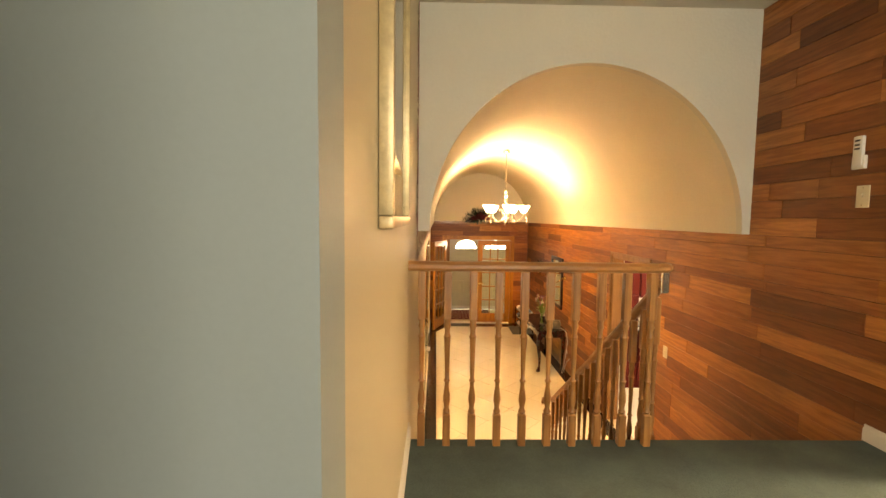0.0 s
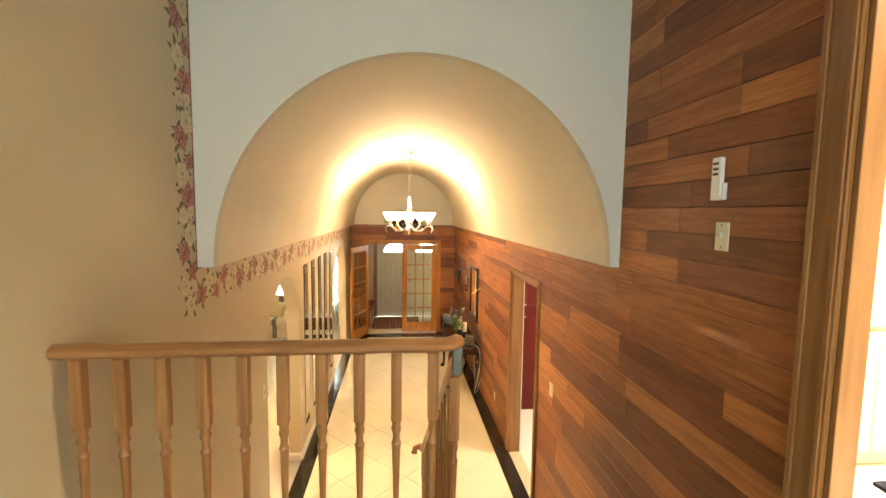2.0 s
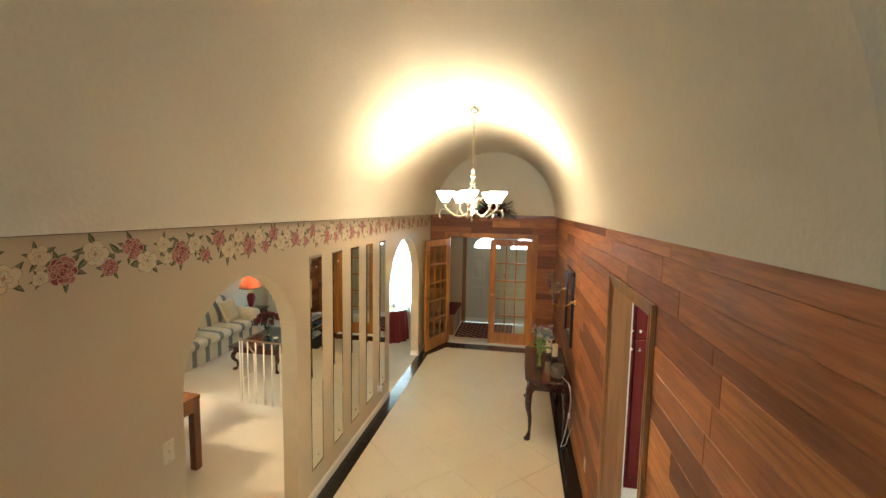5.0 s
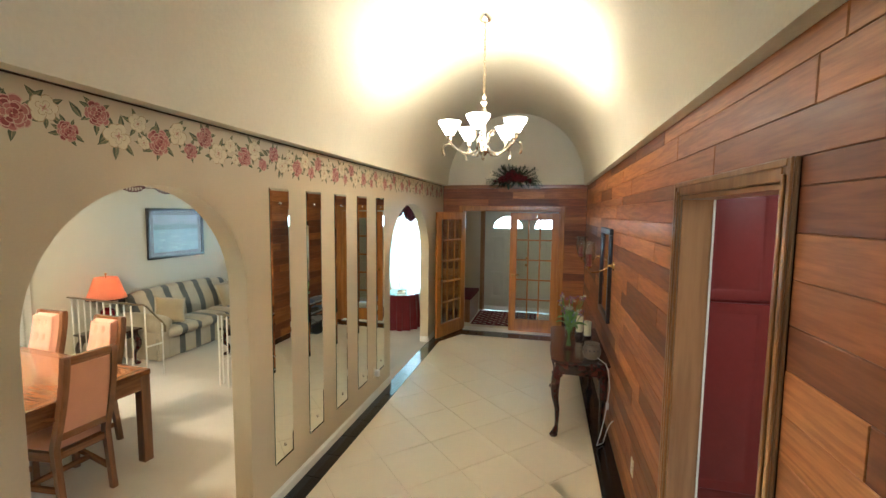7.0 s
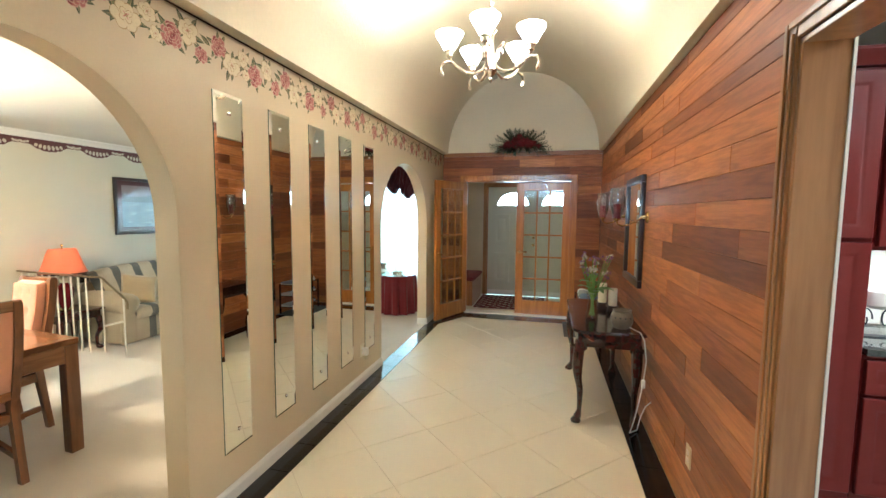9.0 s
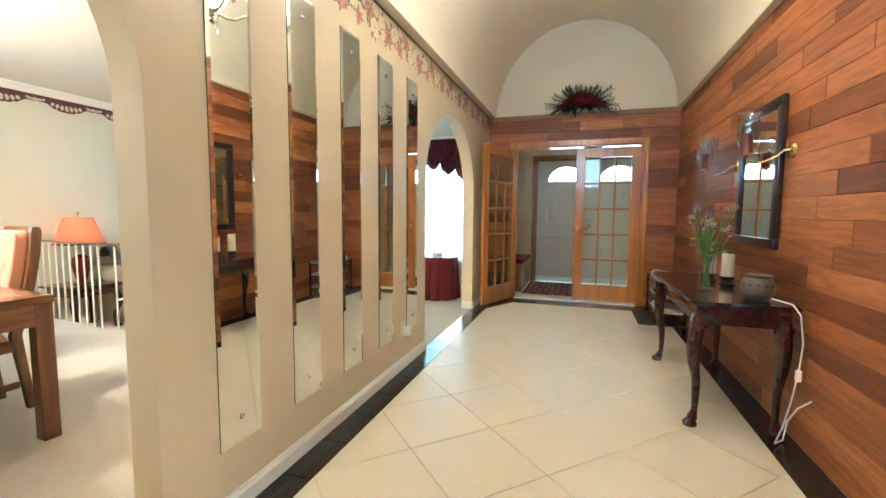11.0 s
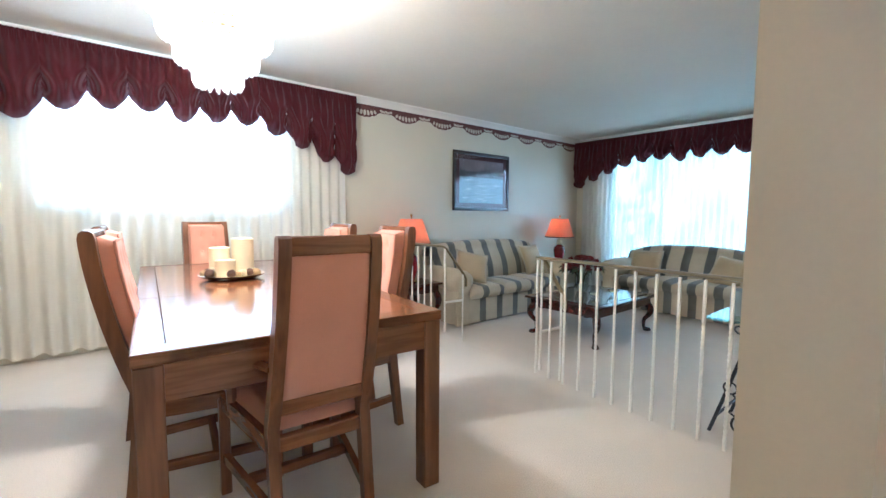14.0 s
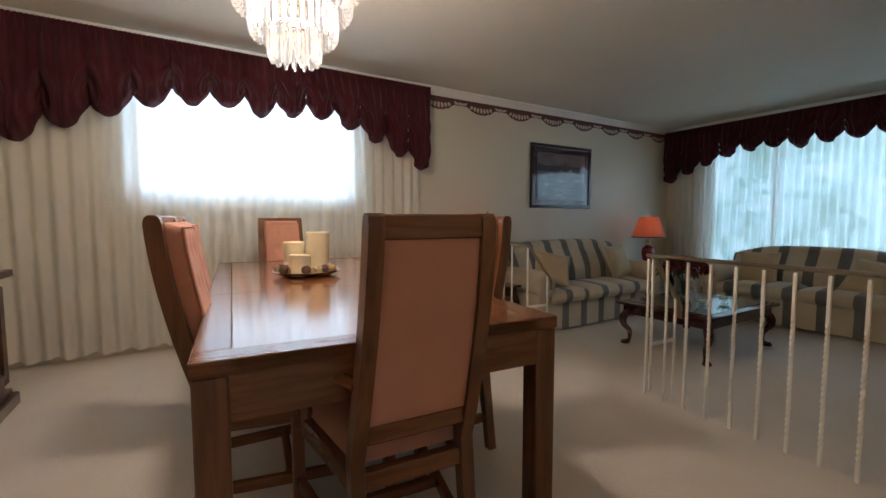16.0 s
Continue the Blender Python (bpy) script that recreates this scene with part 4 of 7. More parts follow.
sheer_curtain("sheer_curtain", "x", WEST + 0.085, 3.80, 7.05, 0.05, 2.36, 30, M["sheer"], "white pleated sheer curtain across the dining room window")
sheer_curtain("sheer_curtain", "y", NORTH - 0.09, -4.28, -0.32, SUNK + 0.06, 2.36, 44, M["sheer2"], "white pleated sheer curtain across the living room window")


def valance(name, axis, plane, sign, a, b, ztop, drop, n, tail, label):
    """A balloon valance: gathered head, puffed scallops, longer at its tails."""
    rng = random.Random(5)
    jit = [rng.uniform(-0.02, 0.02) for _ in range(n + 1)]

    def f(k, q, v):
        s = k + q
        u, q = s / n, min(1.0, max(0.0, q))
        endness = max(0.0, 1 - min(u, 1 - u) * n / 4.2)
        low = ztop - drop - tail * endness ** 1.15 + 0.02 * math.sin(3.1 * k) * math.sin(math.pi * q)
        sc = max(0.0, math.sin(math.pi * q))
        bottom = low + 0.14 * (1 - sc ** 0.75) + jit[k] * sc
        z = ztop + (bottom - ztop) * v
        head = max(0.0, 1 - v / 0.16)
        gather = 0.010 * math.sin(2 * math.pi * 9 * s + 0.6 * math.sin(5 * s)) * min(1.0, head * 2.5) + 0.016 * math.sin(2 * math.pi * 3.5 * s + 1.2 * math.sin(3 * v + 0.9 * s)) * (1 - head) * (1 - v) ** 0.8
        near = min(q, 1 - q)
        reach = math.sqrt((near * 0.8) ** 2 + (0.80 - v) ** 2)
        fold = 0.030 * math.sin(30 * reach + 1.7 * math.sin(2.3 * k + 1) + 5 * near) * min(1.0, v * 1.6) ** 2 * max(0.0, 1 - reach * 1.7)
        drape = 0.022 * math.sin(2 * math.pi * (2.6 * v - 0.9 * sc + 0.17 * (k % 3))) * v ** 1.3 * (0.35 + 0.65 * sc)
        tuck = -0.045 * math.exp(-(near / 0.06) ** 2) * max(0.0, 1 - abs(v - 0.86) / 0.3)
        puff = 0.05 + 0.115 * v * sc ** 0.8 * math.sin(math.pi * min(1, v * 0.92 + 0.05)) ** 0.5 + 0.02 * v
        gather += drape + tuck
        if v > 0.93:
            puff -= 0.07 * (v - 0.93) / 0.07 * sc
        p = plane + sign * (puff + gather + fold)
        w = a + (b - a) * u
        return (p, w, z) if axis == "x" else (w, p, z)
    val = thing(name, pose(0, 0, 0), label, "valance", "balloon valances")
    for k in range(n):
        part("swag", sheet(lambda u, v: f(k, -0.012 + 1.024 * u, v), 40, 40, 0.004), M["burg"], val, "", 180)
    bm = bmesh.new()
    lo, hi = sorted((plane, plane + sign * 0.03))
    (box(bm, lo, a, ztop - 0.03, hi, b, ztop - 0.005) if axis == "x" else box(bm, a, lo, ztop - 0.03, b, hi, ztop - 0.005))
    part("curtain_rod", bm, M["white"], val)
    return val


valance("balloon_valance", "x", WEST + 0.10, 1, 3.85, 7.17, 2.452, 0.49, 13, 0.42, "burgundy balloon valance over the dining room window")
valance("balloon_valance", "y", NORTH - 0.10, -1, -4.42, -0.30, 2.44, 0.46, 15, 0.40, "burgundy balloon valance over the living room window")


def door_panel(bm, x0, x1, z0, z1, y):
    """One slab whose front is sunk and raised again round a field."""
    def ring(m, d):
        return [bm.verts.new(p) for p in ((x0 + m, y - d, z0 + m), (x1 - m, y - d, z0 + m), (x1 - m, y - d, z1 - m), (x0 + m, y - d, z1 - m))]
    w = min(0.065, (z1 - z0) * 0.28)
    rs = [ring(0, 0), ring(0, 0.022), ring(0.004, 0.026), ring(w - 0.012, 0.026), ring(w, 0.018), ring(w + 0.012, 0.018), ring(w + 0.03, 0.025)]
    for a, b in zip(rs, rs[1:]):
        for i in range(4):
            j = (i + 1) % 4
            bm.faces.new((a[i], a[j], b[j], b[i]))
    bm.faces.new(rs[-1]), bm.faces.new(rs[0])


# ---- hall chandelier ----
hc = thing("hall_chandelier", pose(CHAND[0], CHAND[1], -0.018), "five-armed nickel chandelier with lit frosted glass shades", "chandelier")
part("canopy", lathebm([(0.0, 3.595), (0.02, 3.597), (0.05, 3.61), (0.066, 3.635), (0.068, 3.672)], 20), M["nickel"], hc)
ch_bm = bmesh.new()
z = 3.6
k = 0
while z > 3.03:
    pts = []
    for i in range(9):
        a = 2 * math.pi * i / 8
        u, v = 0.008 * math.cos(a), 0.017 * math.sin(a)
        pts.append((u, 0, z - 0.017 + v) if k % 2 else (0, u, z - 0.017 + v))
    tube(ch_bm, pts, 0.0034, 5)
    z -= 0.027
    k += 1
part("chain", ch_bm, plain("aged_brass", (0.26, 0.19, 0.10), 0.4, 0.7, bump=0), hc)
part("column", lathebm([(0.0, 3.03), (0.012, 3.025), (0.02, 3.0), (0.01, 2.98), (0.03, 2.955), (0.014, 2.93), (0.012, 2.915), (0.024, 2.895), (0.028, 2.875), (0.014, 2.855), (0.034, 2.835), (0.038, 2.82), (0.02, 2.80), (0.018, 2.7), (0.024, 2.62), (0.04, 2.585), (0.045, 2.56), (0.03, 2.53), (0.012, 2.515), (0.016, 2.50), (0.009, 2.485), (0.0, 2.475)], 18), M["nickel"], hc)
shade_prof = [(0.028, 0.0), (0.040, 0.012), (0.052, 0.035), (0.066, 0.06), (0.084, 0.085), (0.093, 0.105), (0.094, 0.112), (0.089, 0.106), (0.08, 0.088), (0.061, 0.06), (0.047, 0.036), (0.03, 0.01)]
for k in range(5):
    a = radians(-90 + 72 * k)
    c, s = math.cos(a), math.sin(a)

    def at(r, z):
        return (r * c, r * s, z)
    arm = bmesh.new()
    tube(arm, [at(0.03, 2.60), at(0.06, 2.56), at(0.11, 2.535), at(0.17, 2.54), at(0.23, 2.575), at(0.27, 2.61), at(0.285, 2.645)], [0.011, 0.012, 0.012, 0.011, 0.011, 0.010, 0.010], 8)
    tube(arm, [at(0.25, 2.60), at(0.29, 2.61), at(0.33, 2.60), at(0.345, 2.56), at(0.335, 2.53), at(0.325, 2.515)], [0.009, 0.010, 0.010, 0.010, 0.013, 0.005], 7)
    tube(arm, [at(0.05, 2.63), at(0.055, 2.70), at(0.09, 2.735), at(0.11, 2.72), at(0.10, 2.70)], [0.009, 0.009, 0.009, 0.009, 0.012], 7)
    armo = part("arm", arm, M["nickel"], hc)
    part("socket", lathebm([(0.012, 2.635), (0.022, 2.645), (0.022, 2.67), (0.032, 2.675), (0.032, 2.682)], 14, 0.285 * c, 0.285 * s), M["nickel"], armo)
    o = part("shade", lathebm([(r, 2.682 + z) for r, z in shade_prof], 24, 0.285 * c, 0.285 * s), M["shade"], armo, "lit frosted glass bell shade", 60)

# ---- console table ----
CT = 0.72
con = thing("console_table", pose(0, 0, 0), "dark mahogany console table with cabriole legs against the cedar wall", "table")


def table_top(x0, x1, y0, y1, z0, z1, cut=0.06):
    bm = bmesh.new()
    pts = [(x0, y0 + cut), (x0 + cut * 0.5, y0 + cut * 0.35), (x0 + cut, y0), (x1, y0), (x1, y1), (x0 + cut, y1), (x0 + cut * 0.5, y1 - cut * 0.35), (x0, y1 - cut)]
    prism(bm, pts, "z", z0, z1)
    bmesh.ops.bevel(bm, geom=[e for e in bm.edges if abs(e.verts[0].co.z - e.verts[1].co.z) < 1e-5], offset=0.007, segments=2, affect="EDGES")
    return bm


def cabriole(h, dx, dy, knee=0.026, foot=0.026):
    """A cabriole leg that swells towards (dx, dy) at its knee and foot."""
    pts, rad = [], []
    for u in range(15):
        t = u / 14
        off = knee * math.sin(math.pi * min(1, t * 1.7)) * (1 if t < 0.59 else 0) - 0.012 * math.sin(math.pi * max(0, (t - 0.45)) / 0.55) + foot * max(0, (t - 0.86) / 0.14) ** 1.2
        pts.append((dx * off, dy * off, h * (1 - t)))
        rad.append(0.024 * (1 - t) + 0.013 + (0.014 if 0.9 < t < 0.99 else 0) + 0.008 * math.sin(math.pi * min(1, t * 2)))
    bm = bmesh.new()
    tube(bm, pts, rad, 10)
    lathe(bm, [(0.02, 0.0), (0.036, 0.008), (0.038, 0.022), (0.024, 0.04)], 12, dx * foot, dy * foot)
    return bm


part("tabletop", table_top(1.835, 2.335, 7.10, 8.34, CT - 0.022, CT), M["mahog"], con)
part("apron", boxbm(1.872, 7.14, CT - 0.13, 2.31, 8.30, CT - 0.022, bevel=0.006, seg=2), M["mahog"], con)
for x, dx in ((1.895, -1), (2.285, 1)):
    for y, dy in ((7.175, -1), (8.265, 1)):
        bm = cabriole(CT - 0.09, dx * 0.7 if dx < 0 else 0.1, dy * 0.7)
        ear = [(-0.05, 0), (0.05, 0), (0.045, -0.03), (0.02, -0.05), (0, -0.06), (-0.02, -0.05), (-0.045, -0.03)]
        prism(bm, [(u, CT - 0.125 + v) for u, v in ear], "x", -0.012, 0.012)
        prism(bm, [(u, CT - 0.125 + v) for u, v in ear], "y", -0.012, 0.012)
        o = part("leg", bm, M["mahog"], con)
        o.location = (x, y, 0)

# vase with flowers
vz = thing("flower_vase", pose(2.0, 7.5, CT), "clear glass vase of mauve and white flowers on the console", "vase")
o = part("vase", lathebm([(0.045, 0.0), (0.05, 0.01), (0.046, 0.05), (0.036, 0.12), (0.034, 0.16), (0.044, 0.21), (0.047, 0.225), (0.043, 0.222), (0.031, 0.16), (0.033, 0.12), (0.042, 0.05), (0.044, 0.014), (0.0, 0.012)], 20), M["glass"], vz, "clear glass")
o.visible_shadow = False
rng = random.Random(11)
st = bmesh.new()
heads = []
for k in range(18):
    a, r = rng.uniform(0, 6.28), rng.uniform(0.02, 0.13)
    h = rng.uniform(0.36, 0.52)
    tube(st, [(0.02 * math.cos(a + 2), 0.02 * math.sin(a + 2), 0.03), (0.012 * math.cos(a), 0.012 * math.sin(a), 0.17), (r * 0.6 * math.cos(a), r * 0.6 * math.sin(a), h * 0.75), (r * math.cos(a), r * math.sin(a) * 1.2, h)], 0.0035, 5)
    heads.append((r * math.cos(a), r * math.sin(a) * 1.2, h))
tagged(part("stems", st, M["leaf"], vz), kind="stuff")


def leaf_blade(bm, base, d, length, width, droop=0.3, n=4):
    d = Vector(d).normalized()
    side = d.cross(Vector((0, 0, 1)))
    side = side.normalized() if side.length > 1e-3 else Vector((1, 0, 0))
    prev = None
    for i in range(n + 1):
        t = i / n
        c = Vector(base) + d * length * t + Vector((0, 0, -droop * length * t * t))
        w = width * math.sin(math.pi * (0.12 + 0.86 * t))
        cur = (bm.verts.new(c - side * w), bm.verts.new(c + Vector((0, 0, -w * 0.3))), bm.verts.new(c + side * w))
        if prev:
            bm.faces.new((prev[0], prev[1], cur[1], cur[0])), bm.faces.new((prev[1], prev[2], cur[2], cur[1]))
        prev = cur


lf = bmesh.new()
for k in range(16):
    a = rng.uniform(0, 6.28)
    leaf_blade(lf, (0.02 * math.cos(a), 0.02 * math.sin(a), rng.uniform(0.2, 0.32)), (math.cos(a), math.sin(a), rng.uniform(0.5, 1.4)), rng.uniform(0.12, 0.19), rng.uniform(0.02, 0.032), 0.5)
part("leaves", lf, M["leaf"], vz)


def blossom(bm, c, r, rng, n=9):
    for k in range(n):
        d = Vector((rng.gauss(0, 1), rng.gauss(0, 1), rng.gauss(0.4, 0.8))).normalized()
        leaf_blade(bm, c, d, r, r * 0.33, 0.1, 2)


mauve = plain("mauve_petal", (0.30, 0.13, 0.28), 0.7, vary=0.3)
pale = plain("pale_petal", (0.58, 0.55, 0.42), 0.7, vary=0.2)
for mat, sel in ((mauve, heads[::2]), (pale, heads[1::2])):
    bm = bmesh.new()
    for h in sel:
        for k in range(5):
            blossom(bm, (h[0] + rng.uniform(-0.025, 0.025), h[1] + rng.uniform(-0.025, 0.025), h[2] + rng.uniform(-0.02, 0.03)), 0.02, rng, 7)
    part("blossoms", bm, mat, vz)

# candles, jar, cord
for x, y, h in ((2.2, 7.82, 0.15), (2.13, 7.95, 0.17)):
    cd = thing("pillar_candle", pose(x, y, CT), "cream pillar candle in a dark holder on the console", "candle", "candles on the console")
    part("holder", lathebm([(0.05, 0), (0.052, 0.006), (0.04, 0.015), (0.036, 0.03), (0.046, 0.045), (0.05, 0.055)], 18), M["darkframe"], cd)
    part("wax", lathebm([(0.036, 0.055), (0.037, 0.06), (0.037, 0.055 + h - 0.004), (0.034, 0.055 + h), (0.02, 0.055 + h - 0.006), (0.0, 0.055 + h - 0.007)], 18), M["candle"], cd)
    part("wick", tubebm([(0, 0, 0.05 + h), (0.001, 0, 0.062 + h)], 0.0015, 5), M["dark"], cd)
stone = plain("grey_ceramic", (0.16, 0.13, 0.09), 0.4, vary=0.3, scale=20, grain=90, bump=0.2)
jar = thing("wax_warmer", pose(2.19, 7.27, CT), "grey ceramic wax warmer with small holes on the console", "warmer")
part("body", lathebm([(0.05, 0.0), (0.065, 0.012), (0.078, 0.045), (0.08, 0.08), (0.07, 0.115), (0.062, 0.125), (0.066, 0.132), (0.068, 0.14), (0.06, 0.138), (0.04, 0.125), (0.0, 0.122)], 24), stone, jar)
for k in range(7):
    a = radians(150 + k * 26)
    part("hole", lathebm([(0.0, 0), (0.007, 0.0005), (0.006, 0.002), (0.0, 0.0025)], 8), M["dark"], jar).matrix_local = Matrix.Translation((0.0795 * math.cos(a), 0.0795 * math.sin(a), 0.088)) @ pose(0, 0, 0, 0, 90, math.degrees(a))
cord = thing("power_cord", pose(0, 0, 0), "white power cord with an inline switch hanging from the console", "cord")
part("cable", tubebm([(2.24, 7.22, CT + 0.02), (2.29, 7.1, CT + 0.015), (2.31, 7.06, CT - 0.03), (2.325, 7.05, 0.55), (2.31, 7.04, 0.4), (2.285, 7.03, 0.25), (2.26, 7.03, 0.12), (2.24, 7.05, 0.02), (2.3, 7.12, 0.012), (2.33, 7.16, 0.1), (2.345, 7.1, 0.2), (2.355, 7.0, 0.28)], 0.0042, 6), M["whiteplastic"], cord)
part("switch", boxbm(2.298, 7.026, 0.36, 2.322, 7.05, 0.42, bevel=0.005), M["whiteplastic"], cord)

# framed mirror over the console
fm = thing("wall_mirror", pose(HALL_R, 0, 0), "rectangular mirror in a dark frame on the cedar wall", "mirror")
y0, y1, z0, z1 = 7.53, 8.22, 0.98, 1.885
for a in ((y0, z0, y1, z0 + 0.06), (y0, z1 - 0.06, y1, z1), (y0, z0 + 0.06, y0 + 0.06, z1 - 0.06), (y1 - 0.06, z0 + 0.06, y1, z1 - 0.06)):
    part("frame", boxbm(-0.035, a[0], a[1], -0.001, a[2], a[3], bevel=0.008, seg=2), M["darkframe"], fm)
part("mirror_face", boxbm(-0.018, y0 + 0.055, z0 + 0.055, -0.004, y1 - 0.055, z1 - 0.055), M["mirror"], fm)

redwax = plain("red_wax", (0.20, 0.012, 0.02), 0.5)
sc = thing("wall_sconce", pose(HALL_R, 7.44, 1.55), "brass wall sconce with glass hurricanes and red candles", "sconce", "sconces beside the mirror")
bm = lathebm([(0.0, 0), (0.045, 0), (0.04, 0.012), (0.016, 0.02), (0.01, 0.05), (0.0, 0.052)], 18)
bmesh.ops.rotate(bm, verts=bm.verts[:], cent=(0, 0, 0), matrix=Matrix.Rotation(radians(-90), 3, "Y"))
part("rosette", bm, M["brass"], sc)
part("arm", tubebm([(-0.04, 0, 0), (-0.08, 0.0, -0.035), (-0.13, 0.0, -0.06), (-0.18, 0.0, -0.07), (-0.215, 0.0, -0.055), (-0.22, 0.0, -0.03)], 0.006, 8), M["brass"], sc)
cup = (-0.22, 0.0)
part("cup", lathebm([(0.008, -0.03), (0.028, -0.022), (0.03, -0.014), (0.018, -0.01)], 14, *cup), M["brass"], sc)
part("candle", lathebm([(0.026, -0.01), (0.026, 0.095), (0.022, 0.1), (0.004, 0.102)], 12, *cup), redwax, sc)
o = part("hurricane", lathebm([(0.03, -0.012), (0.04, 0.02), (0.056, 0.08), (0.055, 0.15), (0.046, 0.19), (0.058, 0.222), (0.055, 0.222), (0.043, 0.19), (0.052, 0.15), (0.053, 0.08), (0.037, 0.02)], 18, *cup), M["hurricane"], sc, "clear glass")
o.visible_shadow = False
copy_thing(sc, pose(HALL_R, 8.34, 1.55))

# switches and outlets
def plate(x, y, z, face, label, kind, slots):
    """A wall plate; face +1 looks along +x, -1 along -x."""
    t = thing("wall_plate", pose(x, y, z), label, kind, "wall plates")
    part("plate", boxbm(min(0, face * 0.006), -0.036, -0.058, max(0, face * 0.006), 0.036, 0.058, bevel=0.0025), M["plastic"], t)
    if slots == "toggle":
        part("toggle", boxbm(min(face * 0.006, face * 0.016), -0.005, -0.004, max(face * 0.006, face * 0.016), 0.005, 0.018, bevel=0.002), M["plastic"], t)
    else:
        for dz in (-0.02, 0.02):
            part("socket", boxbm(min(face * 0.006, face * 0.0085), -0.016, dz - 0.013, max(face * 0.006, face * 0.0085), 0.016, dz + 0.013, bevel=0.001), M["whiteplastic"], t)
    for dz in (-0.045, 0.045) if slots == "toggle" else (0.0,):
        part("screw", boxbm(min(face * 0.006, face * 0.0075), -0.003, dz - 0.003, max(face * 0.006, face * 0.0075), 0.003, dz + 0.003), M["nickel"], t)
    return t


plate(HALL_R, 2.41, 2.71, -1, "ivory toggle light switch on the cedar wall", "switch", "toggle")
plate(HALL_R, 4.20, 1.30, -1, "ivory light switch on the cedar wall", "switch", "toggle")
plate(0.0, 4.24, 1.33, 1, "ivory light switch beside the archway", "switch", "toggle")
plate(HALL_R, 6.24, 0.335, -1, "ivory power outlet low on the cedar wall", "outlet", "duplex")
plate(0.0, 7.44, 0.30, 1, "ivory power outlet under the mirror strips", "outlet", "duplex")
nl = thing("air_freshener", pose(0.012, 7.46, 0.27), "white plug-in air freshener in the outlet", "freshener")
part("body", boxbm(-0.003, -0.022, -0.02, 0.04, 0.022, 0.05, bevel=0.01, seg=2), M["whiteplastic"], nl)
part("refill", lathebm([(0.014, -0.055), (0.016, -0.05), (0.016, -0.02), (0.008, -0.018)], 12, 0.02, 0), M["glass"], nl)
rc = thing("wall_remote", pose(HALL_R, 2.435, 2.94), "white fan remote in a wall holder on the cedar boards", "remote")
part("holder", boxbm(-0.022, -0.036, -0.085, -0.001, 0.036, -0.015, bevel=0.004), M["whiteplastic"], rc)
part("remote", boxbm(-0.03, -0.026, -0.07, -0.008, 0.026, 0.088, bevel=0.01, seg=2), M["whiteplastic"], rc)
for dz in (0.062, 0.04, 0.02):
    part("button", boxbm(-0.0325, -0.014, dz - 0.005, -0.029, 0.014, dz + 0.005, bevel=0.001), M["dark"], rc)

# swag of dried flowers over the doors
sw = thing("flower_swag", pose(1.2, END_Y - 0.02, 2.50), "dark green and red dried flower swag over the French doors", "swag")
rng = random.Random(3)
lf, br = bmesh.new(), bmesh.new()
for k in range(260):
    u = max(-1, min(1, rng.gauss(0, 0.42)))
    a = rng.uniform(-0.5, 3.64)
    base = (u * 0.26, -0.05 + rng.uniform(-0.03, 0.03), 0.02 + 0.15 * (1 - abs(u)) * rng.random())
    leaf_blade(lf, base, (u * 1.6 + 0.7 * math.cos(a), -rng.uniform(0.1, 0.7), math.sin(a) * 1.0), rng.uniform(0.08, 0.15), rng.uniform(0.014, 0.03), 0.4, 3)
for k in range(20):
    a = radians(-18 + 216 * k / 19 + rng.uniform(-5, 5))
    l = rng.uniform(0.26, 0.44) * (0.55 + 0.45 * abs(math.cos(a)))
    tip = Vector((l * math.cos(a), -rng.uniform(0.06, 0.16), 0.05 + 0.62 * l * math.sin(a)))
    root = Vector((0.3 * tip.x, -0.06, 0.05))
    tube(lf, [root, root.lerp(tip, 0.5) + Vector((0, -0.02, 0.015)), tip], 0.003, 4)
    side = Vector((-math.sin(a), 0, math.cos(a)))
    for t in range(11):
        q = root.lerp(tip, 0.25 + 0.75 * t / 10)
        leaf_blade(lf, q, (tip - root).normalized() + side * (0.9 if t % 2 else -0.9) + Vector((0, -0.3, 0)), 0.06, 0.013, 0.2, 2)
for k in range(95):
    u = max(-1, min(1, rng.gauss(0, 0.42)))
    blossom(br, (u * 0.27, -0.165 + rng.uniform(-0.03, 0.03), 0.03 + 0.13 * rng.random() * (1 - abs(u))), 0.038, rng, 9)
for b in (lf, br):
    bmesh.ops.scale(b, vec=(1.05, 1.0, 1.3), verts=b.verts[:])
part("leaves", lf, M["darkleaf"], sw)
part("blossoms", br, M["berry"], sw)

# floral wallpaper border along the vault and up beside the bulkhead
pb = {"pink": plain("border_pink", (0.42, 0.145, 0.125), 0.6, vary=0.25, grain=120, bump=0), "blush": plain("border_blush", (0.60, 0.38, 0.30), 0.6, vary=0.15, grain=120, bump=0), "pale": plain("border_cream", (0.70, 0.61, 0.42), 0.6, vary=0.12, grain=120, bump=0), "leaf": plain("border_leaf", (0.07, 0.085, 0.04), 0.6, vary=0.35, grain=120, bump=0), "sage": plain("border_sage", (0.17, 0.175, 0.085), 0.6, vary=0.25, grain=120, bump=0), "deep": plain("border_red", (0.26, 0.05, 0.05), 0.6, vary=0.3, bump=0), "tan": plain("border_tan", (0.43, 0.31, 0.165), 0.6, vary=0.2, bump=0)}
bms = {k: bmesh.new() for k in pb}
rng = random.Random(7)
ROUND = [(0, -0.25), (0.35, -0.75), (0.75, -0.85), (0.93, -0.45), (1.0, 0.0), (0.93, 0.45), (0.75, 0.85), (0.35, 0.75), (0, 0.25)]
